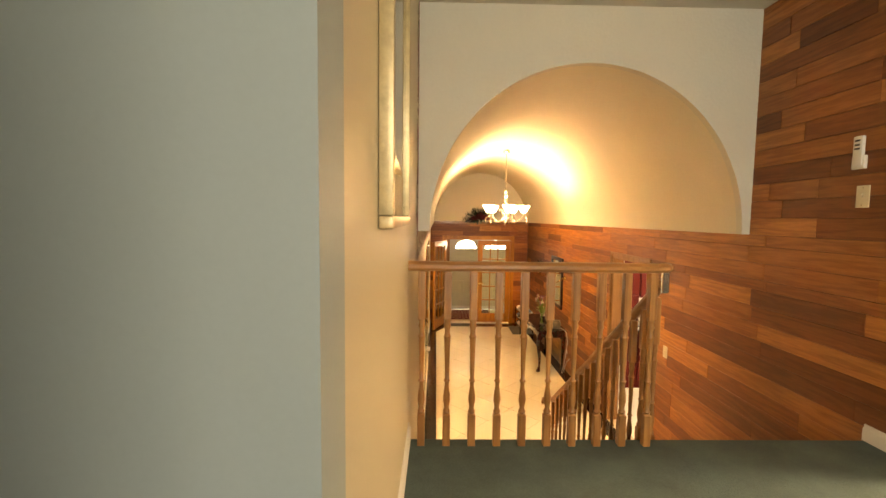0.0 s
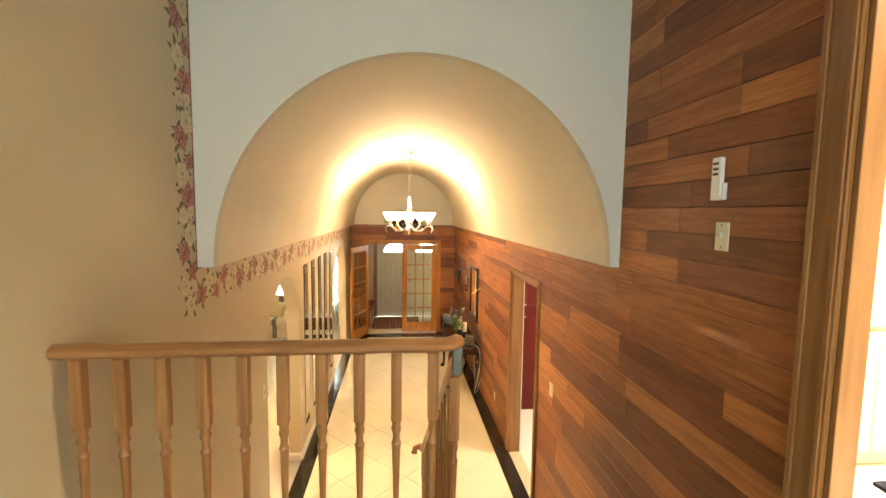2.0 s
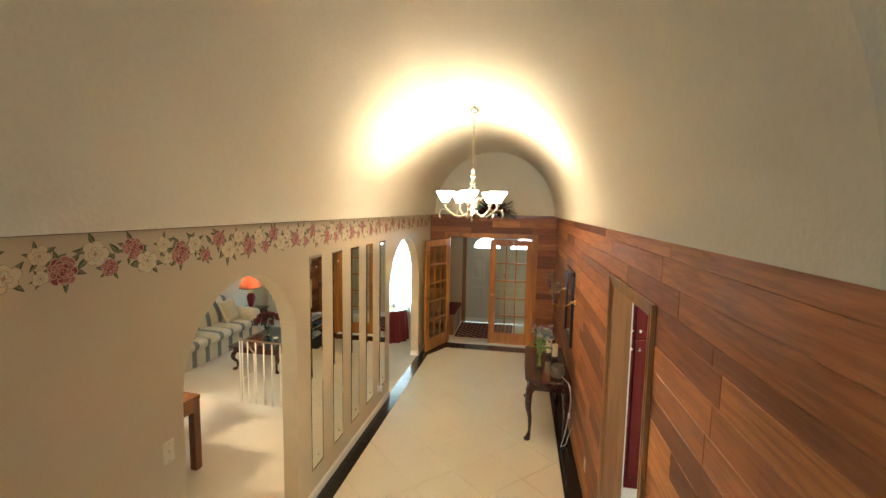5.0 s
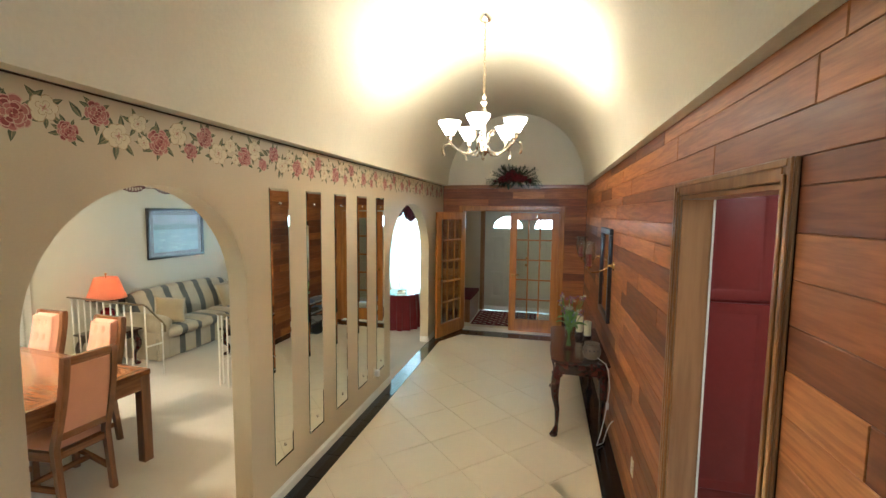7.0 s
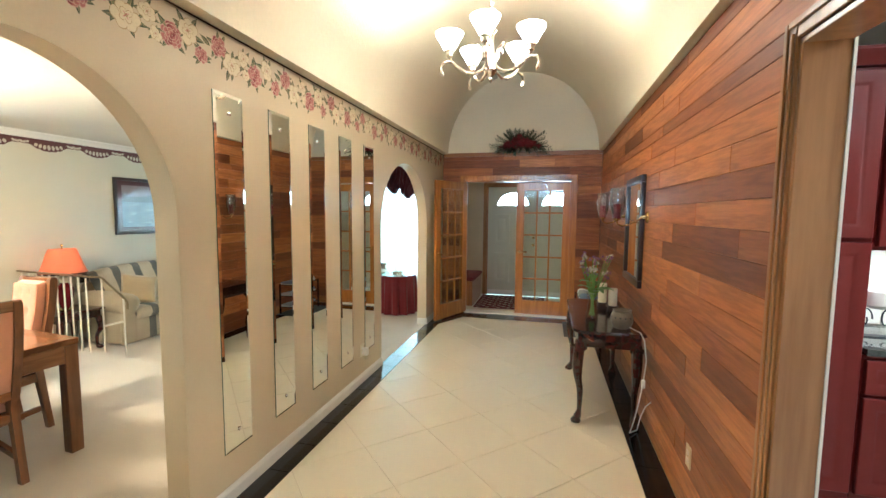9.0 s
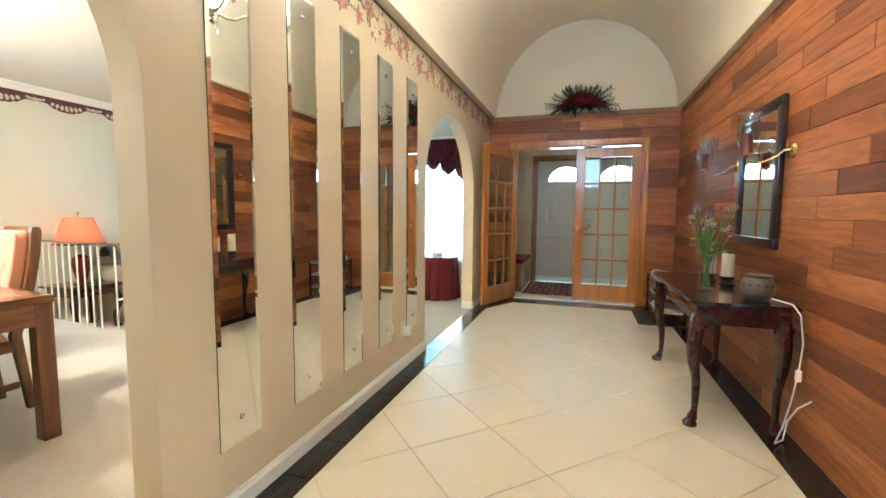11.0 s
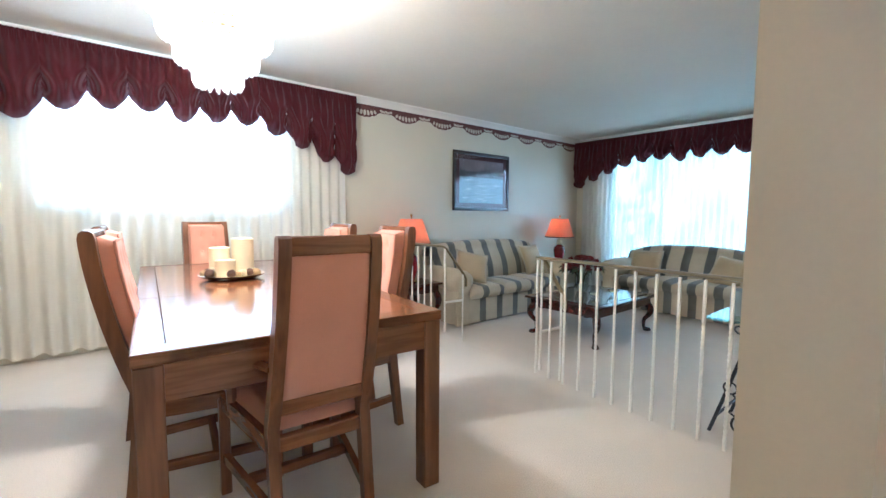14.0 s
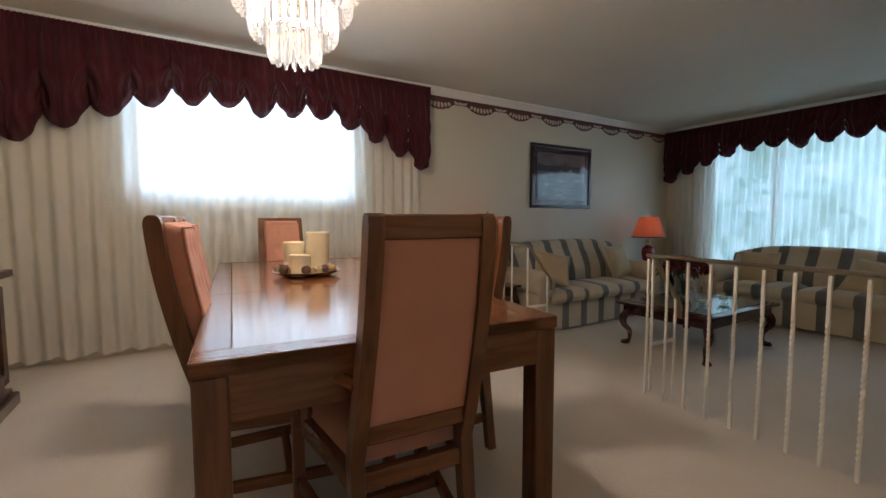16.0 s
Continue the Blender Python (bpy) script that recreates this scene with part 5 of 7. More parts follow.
POINTED = [(0, -0.08), (0.22, -0.8), (0.5, -0.9), (0.78, -0.45), (1.0, 0.0), (0.78, 0.45), (0.5, 0.9), (0.22, 0.8), (0, 0.08)]
HALF = [(0, 0), (1.0, 0.0), (0.78, 0.45), (0.5, 0.9), (0.22, 0.8)]
layer = 0


def petal(bm, c, ang, length, width, x, shape=ROUND):
    """One flat printed petal or leaf on the plane x, lifted a hair above the one before."""
    global layer
    layer += 1
    x += 0.000012 * (layer % 23)
    ca, sa = math.cos(ang), math.sin(ang)
    bm.faces.new([bm.verts.new((x, c[0] + ca * u * length - sa * v * width / 2, c[1] + sa * u * length + ca * v * width / 2)) for u, v in shape])


def sprig(c, a, s):
    """A leaf with a paler half on one side of its rib."""
    petal(bms["leaf"], c, a, s, s * 0.42, 0.0007, POINTED)
    petal(bms["sage"], c, a, s * 0.92, s * 0.36, 0.0011, HALF)
    petal(bms["tan"], c, a, s * 0.9, s * 0.035, 0.0015, POINTED)


def leaves_round(c, s, n, start):
    for k in range(n):
        a = start + 6.283 * k / n + rng.uniform(-0.35, 0.35)
        sprig((c[0] + 0.55 * s * math.cos(a), c[1] + 0.55 * s * math.sin(a)), a + rng.uniform(-0.5, 0.5), s * rng.uniform(0.85, 1.2))


def carnation(c, s):
    leaves_round(c, s, 6, rng.uniform(0, 6))
    for ring, (r, n, l) in enumerate(((0.52, 9, 0.52), (0.36, 8, 0.46), (0.20, 6, 0.40), (0.04, 5, 0.30))):
        for k in range(n):
            a = 6.283 * (k + 0.5 * (ring % 2)) / n + rng.uniform(-0.2, 0.2)
            p = (c[0] + s * r * math.cos(a), c[1] + s * r * math.sin(a))
            x = 0.0018 + 0.00075 * ring
            ll = s * l * rng.uniform(0.8, 1.15)
            petal(bms["blush"], p, a, ll, ll * 1.35, x)
            petal(bms["pink" if (k + ring) % 3 else "deep"], p, a, ll * 0.86, ll * 1.08, x + 0.0003)
            petal(bms["deep"], p, a + 0.1, ll * 0.42, ll * 0.32, x + 0.0006)


def wild_rose(c, s):
    leaves_round(c, s, 5, rng.uniform(0, 6))
    turn = rng.uniform(0, 6.28)
    for k in range(6):
        a = turn + 6.283 * k / 6 + rng.uniform(-0.2, 0.2)
        l = s * rng.uniform(0.85, 1.1)
        petal(bms["tan"], c, a + 0.05, l * 1.05, l * 0.98, 0.0018 + 0.0001 * k)
        petal(bms["pale"], c, a, l, l * 0.90, 0.00185 + 0.0001 * k + 0.00025)
    for k in range(4):
        a = turn + 0.5 + 1.57 * k
        petal(bms["tan"], c, a, s * 0.56, s * 0.52, 0.0028)
        petal(bms["pale"], c, a, s * 0.52, s * 0.44, 0.0032)
        petal(bms["blush"], c, a, s * 0.30, s * 0.12, 0.0036)
    for k in range(5):
        petal(bms["pink" if k % 2 else "tan"], c, 1.26 * k, s * 0.15, s * 0.12, 0.0040)


# one repeat of the pattern: how far along, how far above the middle, the flower, its size
REPEAT = ((0.0, -0.030, carnation, 0.066), (0.108, 0.030, wild_rose, 0.062), (0.175, -0.050, carnation, 0.045), (0.285, 0.036, carnation, 0.059), (0.372, -0.034, wild_rose, 0.062), (0.47, 0.032, wild_rose, 0.046), (0.485, -0.048, wild_rose, 0.034))
y = 3.24
while y < END_Y - 0.08:
    for du, dv, flower, size in REPEAT:
        if y + du < END_Y - 0.08:
            flower((y + du + rng.uniform(-0.012, 0.012), 2.361 + dv * 0.92 + rng.uniform(-0.008, 0.008)), size * rng.uniform(0.84, 0.97))
    for du, dv, a in ((0.06, 0.07, 0.9), (0.23, 0.03, 2.4), (0.33, -0.03, -1.9), (0.52, 0.0, 0.8)):
        sprig((y + du, 2.361 + dv * 0.5), a + rng.uniform(-0.3, 0.3), 0.068)
    y += 0.565
z = 2.29
while z < LAND_TOP - 0.06:
    for du, dv, flower, size in REPEAT:
        zz = z + du
        if zz < LAND_TOP - 0.06:
            if zz > 2.45:
                flower((3.105 - dv * 0.9, zz), size * rng.uniform(0.93, 1.08))
            else:
                wild_rose((3.095 - dv * 0.8, zz), 0.054)
    z += 0.565
wb = thing("wallpaper_border", pose(0, 0, 0), "floral wallpaper border of pink and cream roses on the beige wall", "border", kind="structure")
for kk, nm in (("pink", "pink_petals"), ("blush", "blush_petals"), ("pale", "cream_petals"), ("leaf", "leaves"), ("sage", "pale_leaves"), ("deep", "red_petals"), ("tan", "petal_shading")):
    tagged(part(nm, bms[kk], pb[kk], wb), kind="stuff")
part("edge_line", boxbm(0, 3.195, SPRING, 0.004, 3.2005, LAND_TOP), pb["deep"], wb)

# framed print on the landing
pr = thing("framed_print", pose(0.0, 1.45, 3.06), "framed botanical print of a potted plant, in a pale gold frame", "picture")
hw, hh, fw = 0.285, 0.515, 0.03
for a in ((-hw, -hh, hw, -hh + fw), (-hw, hh - fw, hw, hh), (-hw, -hh + fw, -hw + fw, hh - fw), (hw - fw, -hh + fw, hw, hh - fw)):
    part("frame", boxbm(0.001, a[0], a[1], 0.036, a[2], a[3], bevel=0.006, seg=2), plain("gold_frame", (0.50, 0.37, 0.20), 0.35, 0.3, vary=0.25, scale=12), pr)
part("mat_board", boxbm(0.004, -hw + 0.028, -hh + 0.028, 0.014, hw - 0.028, hh - 0.028), M["candle"], pr)
part("print", boxbm(0.0145, -0.175, -0.42, 0.0155, 0.175, 0.40), plain("sepia_print", (0.52, 0.45, 0.26), 0.6, vary=0.25, scale=4), pr)
bm = bmesh.new()
prism(bm, [(-0.07, -0.40), (0.05, -0.40), (0.09, -0.16), (-0.11, -0.13)], "x", 0.0158, 0.0162)
part("print_pot", bm, plain("sepia_pot", (0.43, 0.35, 0.19), 0.6, vary=0.35, scale=14), pr)
bm = bmesh.new()
for q in range(6):
    x = -0.085 + 0.03 * q
    prism(bm, [(x * 0.68 - 0.009, -0.385), (x * 0.68 - 0.005, -0.385), (x + 0.002, -0.19), (x - 0.004, -0.19)], "x", 0.0163, 0.0165)
prism(bm, [(-0.118, -0.13), (0.10, -0.165), (0.10, -0.15), (0.0, -0.115), (-0.118, -0.105)], "x", 0.0163, 0.0165)
part("print_lines", bm, plain("sepia_line", (0.35, 0.27, 0.15), 0.6, vary=0.4, scale=30), pr)
bm = bmesh.new()
for a, l in ((64, 0.34), (80, 0.38), (96, 0.40), (112, 0.38), (126, 0.30), (36, 0.17)):
    petal(bm, (0.0, -0.13), radians(a), l * 1.15, 0.055, 0.0166 + 0.00002 * a, POINTED)
part("print_leaves", bm, plain("sepia_leaf", (0.30, 0.27, 0.15), 0.6, vary=0.3, scale=14), pr)
o = part("glazing", boxbm(0.021, -hw + 0.029, -hh + 0.029, 0.023, hw - 0.029, hh - 0.029), M["glass"], pr)
o.visible_shadow = False

# ---- vestibule ----
def front_door(x, label, active):
    """A panelled door with a half-round light; the active leaf carries the knob and bolt."""
    fd = thing("front_door", pose(x, VY + 0.04, 0), label, "door", "front doors", "structure")
    W, fanc, fanz, fanr = (0.94 if active else 0.909), (0.48 if active else 0.36), 1.72, 0.29
    bm = bmesh.new()
    box(bm, 0.0, -0.02, 0.004, W, 0.025, fanz)
    N = 20
    arc = [(fanc - fanr * math.cos(math.pi * i / N), fanz + fanr * 0.82 * math.sin(math.pi * i / N)) for i in range(N + 1)]
    for (xa, za), (xb, zb) in zip(arc, arc[1:]):
        prism(bm, [(xa, za), (xb, zb), (xb, 2.075), (xa, 2.075)], "y", -0.02, 0.025)
    box(bm, 0.0, -0.02, fanz, fanc - fanr, 0.025, 2.075), box(bm, fanc + fanr, -0.02, fanz, W, 0.025, 2.075)
    part("slab", bm, M["frontdoor"], fd)
    for x0 in (fanc - 0.35, fanc + 0.05):
        for a, b in ((0.25, 0.82), (0.98, 1.55)):
            p = bmesh.new()
            door_panel(p, max(0.03, x0), x0 + 0.3, a, b, -0.012)
            part("panel", p, M["frontdoor"], fd)
    bm = bmesh.new()
    bm.faces.new([bm.verts.new((u, 0.0, z)) for u, z in arc])
    o = part("fanlight", bm, M["glass"], fd, "clear half-round glass")
    o.visible_shadow = False
    part("kick_strip", boxbm(0.0, -0.028, 0.005, W, -0.02, 0.10), M["white"], fd)
    if active:
        part("door_handle", lathebm([(0.0, 0), (0.028, 0), (0.014, 0.012), (0.012, 0.03), (0.028, 0.05), (0.022, 0.07), (0, 0.073)], 14), M["brass"], fd).matrix_local = pose(0.87, -0.02, 0.98, 90)
        part("deadbolt", lathebm([(0.0, 0), (0.028, 0), (0.024, 0.012), (0, 0.014)], 14), M["brass"], fd).matrix_local = pose(0.87, -0.02, 1.12, 90)
    return fd


front_door(0.5, "cream panelled front door with a half-round light", True)
front_door(1.4405, "cream panelled fixed front door leaf with a half-round light", False)
solo("porch_backdrop", boxbm(-2, VY + 2.5, -0.3, 5, VY + 2.55, 4), M["porchglow"], "bright daylight outside the front door", "backdrop", kind="structure")

matred = plain("mat_red", (0.12, 0.012, 0.016), 0.95, vary=0.2, grain=140, bump=0.5)
dm = thing("door_mat", pose(0.45, 10.82, 0.0), "dark red and cream patterned mat before the front door", "mat")
part("pad", boxbm(0, 0, 0, 1.15, 1.12, 0.008, bevel=0.002), matred, dm)
bm = bmesh.new()
for i in range(13):
    for j in range(13):
        if (i + j) % 2 == 0:
            cx, cy = 0.07 + i * 0.085, 0.06 + j * 0.084
            prism(bm, [(cx - 0.04, cy), (cx, cy - 0.03), (cx + 0.04, cy), (cx, cy + 0.03)], "z", 0.0082, 0.0105)
tagged(part("pattern", bm, plain("mat_cream", (0.45, 0.40, 0.30), 0.95, vary=0.2, grain=140, bump=0.5), dm), kind="stuff")
be = thing("storage_bench", pose(0.06, 10.9, 0), "wooden hall bench with a dark red cushion", "bench")
part("body", boxbm(0, 0, 0, 0.36, 0.95, 0.42, bevel=0.006), M["oak"], be)
part("cushion", boxbm(0.0, 0.0, 0.421, 0.38, 0.95, 0.485, bevel=0.02, seg=3), matred, be)
hk = thing("coat_hooks", pose(0.062, 11.3, 1.55), "wooden board of coat hooks on the vestibule wall", "hooks")
part("board", boxbm(0, -0.2, -0.04, 0.016, 0.2, 0.04, bevel=0.004), M["cas_y"], hk)
for y in (-0.14, -0.05, 0.05, 0.14):
    part("hook", tubebm([(0.016, y, 0.0), (0.06, y, -0.01), (0.075, y, 0.02)], 0.006, 6), M["iron"], hk)
cl = thing("ceiling_light", pose(1.1, 11.2, 2.5), "round lit glass ceiling light in the vestibule", "light")
part("rim", lathebm([(0.16, 0), (0.165, -0.015), (0.15, -0.03)], 24), M["nickel"], cl)
part("bowl", lathebm([(0.15, -0.03), (0.13, -0.07), (0.07, -0.1), (0.0, -0.11)], 24), M["dimshade"], cl)
structure("threshold", boxbm(DOOR_L + 0.02, END_Y - 0.06, 0.0, DOOR_R - 0.02, END_Y + 0.14, 0.014, bevel=0.003), M["white"], "pale stone threshold under the French doors", "threshold")

# ---- shoe rack by the doors ----
structure("rug_shoe", boxbm(1.87, 9.45, 0.001, 2.35, 10.2, 0.009, bevel=0.003), M["dark"], "black rubber shoe mat on the hall floor", "mat")
sr = thing("shoe_rack", pose(2.03, 9.5, 0.009), "dark wooden shoe rack of two shelves beside the French doors", "rack")
for x in (0.0, 0.28):
    for y in (0.0, 0.62):
        part("post", boxbm(x, y, 0, x + 0.022, y + 0.022, 0.46, bevel=0.002), M["mahog"], sr)
for z in (0.10, 0.27, 0.44):
    for k in range(5):
        part("slat", boxbm(0.005 + k * 0.06, 0.0, z, 0.035 + k * 0.06, 0.64, z + 0.012), M["mahog"], sr)
cols = [plain("shoe_blue", (0.16, 0.22, 0.36), 0.7, vary=0.3), plain("shoe_grey", (0.30, 0.31, 0.33), 0.7, vary=0.3), plain("shoe_white", (0.6, 0.6, 0.6), 0.6), M["dark"]]
k = 0
for z in (0.452, 0.282, 0.112):
    for y in (0.06, 0.17, 0.32, 0.43, 0.55):
        sh = thing("shoe", pose(2.06, 9.5 + y, 0.009 + z), ("blue", "grey", "white", "black")[(k // 2) % 4] + " low shoe on the dark shoe rack", "shoe", "shoes on the rack")
        bm = bmesh.new()
        pr_ = [(0, 0.03), (0.02, 0.055), (0.07, 0.06), (0.12, 0.045), (0.2, 0.03), (0.25, 0.018), (0.26, 0.012)]
        rings = [[bm.verts.new((x, 0.04 * math.cos(a) * (0.8 + 0.4 * math.sin(x * 12)), 0.016 + h * max(0, math.sin(a)))) for a in [math.pi * i / 6 for i in range(7)]] for x, h in pr_]
        for a, b in zip(rings, rings[1:]):
            for i in range(6):
                bm.faces.new((a[i], a[i + 1], b[i + 1], b[i]))
        part("upper", bm, cols[(k // 2) % 4], sh)
        part("sole", boxbm(0, -0.042, 0, 0.265, 0.042, 0.017, bevel=0.006), cols[2], sh)
        k += 1

# ---- kitchen seen through its door ----
KY = KITCHEN_Y


def cabinet(name, x0, x1, z0, z1, doors, label, depth=0.58):
    c = thing(name, pose(x0, KY, z0), label, "cabinet", "red kitchen cabinets")
    part("body", boxbm(0, 0.001, 0, x1 - x0, depth, z1 - z0, bevel=0.003), M["red"], c)
    for a, b, c0, c1, knob in doors:
        bm = bmesh.new()
        door_panel(bm, a - x0, b - x0, c0 - z0, c1 - z0, 0)
        d = part("door", bm, M["red"], c)
        kb = lathebm([(0.006, 0), (0.006, 0.012), (0.014, 0.018), (0.014, 0.024), (0.0, 0.028)], 12)
        part("knob", kb, M["chrome"], d, "round metal knob").matrix_local = pose(knob[0] - x0, -0.026, knob[1] - z0, 90)
    if z1 > 2.0:
        cr = bmesh.new()
        prism(cr, [(0.02, z1 - z0), (-0.03, z1 - z0), (-0.035, z1 - z0 + 0.012), (-0.06, z1 - z0 + 0.05), (-0.075, z1 - z0 + 0.065), (-0.075, z1 - z0 + 0.08), (0.02, z1 - z0 + 0.08)], "x", 0.0, x1 - x0)
        part("crown_moulding", cr, M["red"], c)
    return c


cabinet("pantry_cabinet", 2.53, 3.215, 0.0, 2.3, [(2.54, 2.775, 0.12, 1.44, (2.75, 1.36)), (2.785, 3.205, 0.12, 1.44, (2.82, 1.36)), (2.54, 2.775, 1.46, 2.28, (2.75, 1.53)), (2.785, 3.205, 1.46, 2.28, (2.82, 1.53))], "tall cherry-red pantry cabinet with panelled doors")
cabinet("base_cabinet", 3.22, 4.3, 0.0, 0.86, [(3.23, 3.72, 0.66, 0.84, (3.475, 0.75)), (3.23, 3.72, 0.12, 0.64, (3.68, 0.55)), (3.73, 4.29, 0.66, 0.84, (4.0, 0.75)), (3.73, 4.29, 0.12, 0.64, (3.77, 0.55))], "cherry-red base cabinet under the dark counter")
cabinet("wall_cabinet", 3.22, 4.3, 1.40, 2.3, [(3.23, 3.72, 1.42, 2.28, (3.68, 1.5)), (3.73, 4.29, 1.42, 2.28, (3.77, 1.5))], "cherry-red wall cabinet over the counter", 0.58)
solo("kitchen_counter", boxbm(3.22, KY - 0.035, 0.862, 4.3, KY + 0.6, 0.90, bevel=0.01, seg=2), M["counter"], "dark polished stone kitchen counter", "counter")
bs = structure("wall_backsplash", boxbm(3.22, KY + 0.585, 0.9, 4.3, KY + 0.6, 1.4), M["bathwhite"], "white tiled kitchen backsplash", "backsplash")
for j in range(4):
    for i in range(5):
        part("tile", boxbm(3.225 + i * 0.215, KY + 0.578, 0.905 + j * 0.124, 3.432 + i * 0.215, KY + 0.586, 1.022 + j * 0.124, bevel=0.002), M["splash"], bs)
ps = thing("scroll_stand", pose(3.42, KY + 0.25, 0.9), "metal scroll stand with a white dish on the counter", "stand")
for s in (-1, 1):
    part("scroll", tubebm([(s * 0.05 + 0.035 * math.cos(a) * (1 - a / 9), 0, 0.10 + 0.07 * math.sin(a) * (1 - a / 9)) for a in [i * 0.4 for i in range(18)]], 0.004, 5), M["iron"], ps)
part("base", boxbm(-0.09, -0.03, 0, 0.09, 0.03, 0.008), M["iron"], ps)
part("dish", lathebm([(0.03, 0.16), (0.06, 0.18), (0.065, 0.25), (0.06, 0.26), (0.0, 0.262)], 16), M["whiteplastic"], ps)
structure("trim_kitchen_edge", boxbm(XB1 - 0.004, KD1 - 0.022, 0, XB1 + 0.004, KD1 - 0.017, KDH), M["white"], "white door stop edge in the kitchen doorway", "trim")

# ---- bathroom seen through its door ----
VN = thing("vanity", pose(2.6, 2.72, LAND_Z), "cream bathroom vanity with panelled doors and a pale top", "vanity")
part("body", boxbm(0, 0.02, 0.09, 1.9, 0.55, 0.79), M["bathwhite"], VN)
part("plinth", boxbm(0, 0.07, 0, 1.9, 0.5, 0.09), M["bathwhite"], VN)
for k in range(4):
    bm = bmesh.new()
    door_panel(bm, 0.02 + k * 0.465, 0.475 + k * 0.465, 0.12, 0.76, 0.019)
    d = part("door", bm, M["bathwhite"], VN)
    part("knob", lathebm([(0.005, 0), (0.005, 0.012), (0.013, 0.018), (0.0, 0.026)], 12), M["nickel"], d).matrix_local = pose((0.44 if k % 2 == 0 else 0.51) + k // 2 * 0.93, -0.007, 0.68, 90)
part("countertop", boxbm(-0.01, -0.015, 0.79, 1.92, 0.56, 0.83, bevel=0.008, seg=2), M["bathwhite"], VN)
part("upstand", boxbm(-0.01, 0.54, 0.83, 1.92, 0.558, 0.93, bevel=0.004), M["bathwhite"], VN)
bm_ = thing("bath_mirror", pose(4.45, 3.278, 2.93), "tall round-cornered bathroom mirror over the vanity", "mirror")
part("frame", boxbm(-0.42, -0.02, -0.45, 0.12, -0.001, 0.45, bevel=0.03, seg=3), M["bathwhite"], bm_)
part("mirror_face", boxbm(-0.38, -0.024, -0.41, 0.1, -0.0205, 0.41), M["mirror"], bm_)
sd = thing("soap_dispenser", pose(3.95, 2.95, LAND_Z + 0.83), "dark glass soap dispenser on the vanity", "dispenser")
part("bottle", lathebm([(0.035, 0), (0.038, 0.006), (0.038, 0.10), (0.03, 0.115), (0.012, 0.12)], 16), M["dark"], sd)
part("pump", tubebm([(0, 0, 0.12), (0, 0, 0.165), (0, -0.03, 0.168)], 0.006, 6), M["chrome"], sd)
wj = thing("folded_towels", pose(3.55, 3.05, LAND_Z + 0.83), "white folded towels on the vanity", "towels")
for k in range(3):
    part("towel", boxbm(-0.09, -0.07, k * 0.05, 0.09, 0.07, k * 0.05 + 0.048, bevel=0.02, seg=3), M["white"], wj)
navy = plain("navy_rug", (0.02, 0.024, 0.045), 0.95, vary=0.4, grain=120, bump=0.9, depth=0.006)
solo("bath_mat", boxbm(3.45, 1.9, LAND_Z + 0.002, 4.4, 2.62, LAND_Z + 0.026, bevel=0.012, seg=2), navy, "dark navy tufted bath mat on the floor", "mat")

# ---- dining chandelier ----
dc = thing("crystal_chandelier", pose(-2.32, 5.37, 0), "tiered lit crystal chandelier over the dining table", "chandelier")
part("canopy", lathebm([(0.075, CEIL), (0.07, CEIL - 0.03), (0.02, CEIL - 0.045)], 20), M["brass"], dc)
part("stem", lathebm([(0.012, CEIL - 0.04), (0.012, 2.32)], 10), M["brass"], dc)
prism_me = mesh_of("crystal", tubebm([(0, 0, 0), (0, 0, -0.012), (0, 0, -0.125), (0, 0, -0.15)], [0.008, 0.025, 0.025, 0.012], 6, 0.35), M["crystal"], 20)
for r, zt, n in ((0.30, 2.34, 46), (0.285, 2.23, 44), (0.235, 2.12, 37), (0.17, 2.005, 27), (0.095, 1.905, 15), (0.04, 1.90, 6), (0.22, 2.30, 28)):
    part("ring", tubebm([(r * math.cos(2 * math.pi * i / 32), r * math.sin(2 * math.pi * i / 32), zt) for i in range(33)], 0.005, 6), M["brass"], dc)
    for k in range(n):
        a = 2 * math.pi * k / n
        o = new("crystal", prism_me)
        o.parent = dc
        o.matrix_local = pose(r * math.cos(a), r * math.sin(a), zt, 0, 0, math.degrees(a) + 90)
        o.visible_shadow = False

# ---- tray of candles ----
ty = thing("candle_tray", pose(-2.75, 5.50, 0.7505), "glass tray of cream candles and dried pods on the dining table", "tray")
part("tray", lathebm([(0.10, 0.0), (0.13, 0.004), (0.175, 0.022), (0.185, 0.03), (0.18, 0.032), (0.12, 0.012), (0.0, 0.01)], 28), M["nickel"], ty)
for x, y, r, h in ((0.03, 0.055, 0.062, 0.235), (-0.02, -0.062, 0.058, 0.18), (0.085, -0.055, 0.056, 0.115)):
    part("candle", lathebm([(r, 0.011), (r, 0.011 + h - 0.005), (r - 0.006, 0.011 + h), (r - 0.015, 0.005 + h), (0, 0.004 + h)], 22, x, y), M["candle"], ty)
rng = random.Random(9)
pods = [plain("dried_pod", (0.34, 0.24, 0.11), 0.8, vary=0.4, grain=60, bump=0.4), plain("pale_pod", (0.55, 0.48, 0.33), 0.8, vary=0.3, grain=60, bump=0.4), plain("dark_pod", (0.10, 0.05, 0.03), 0.8, vary=0.4, grain=60, bump=0.4)]
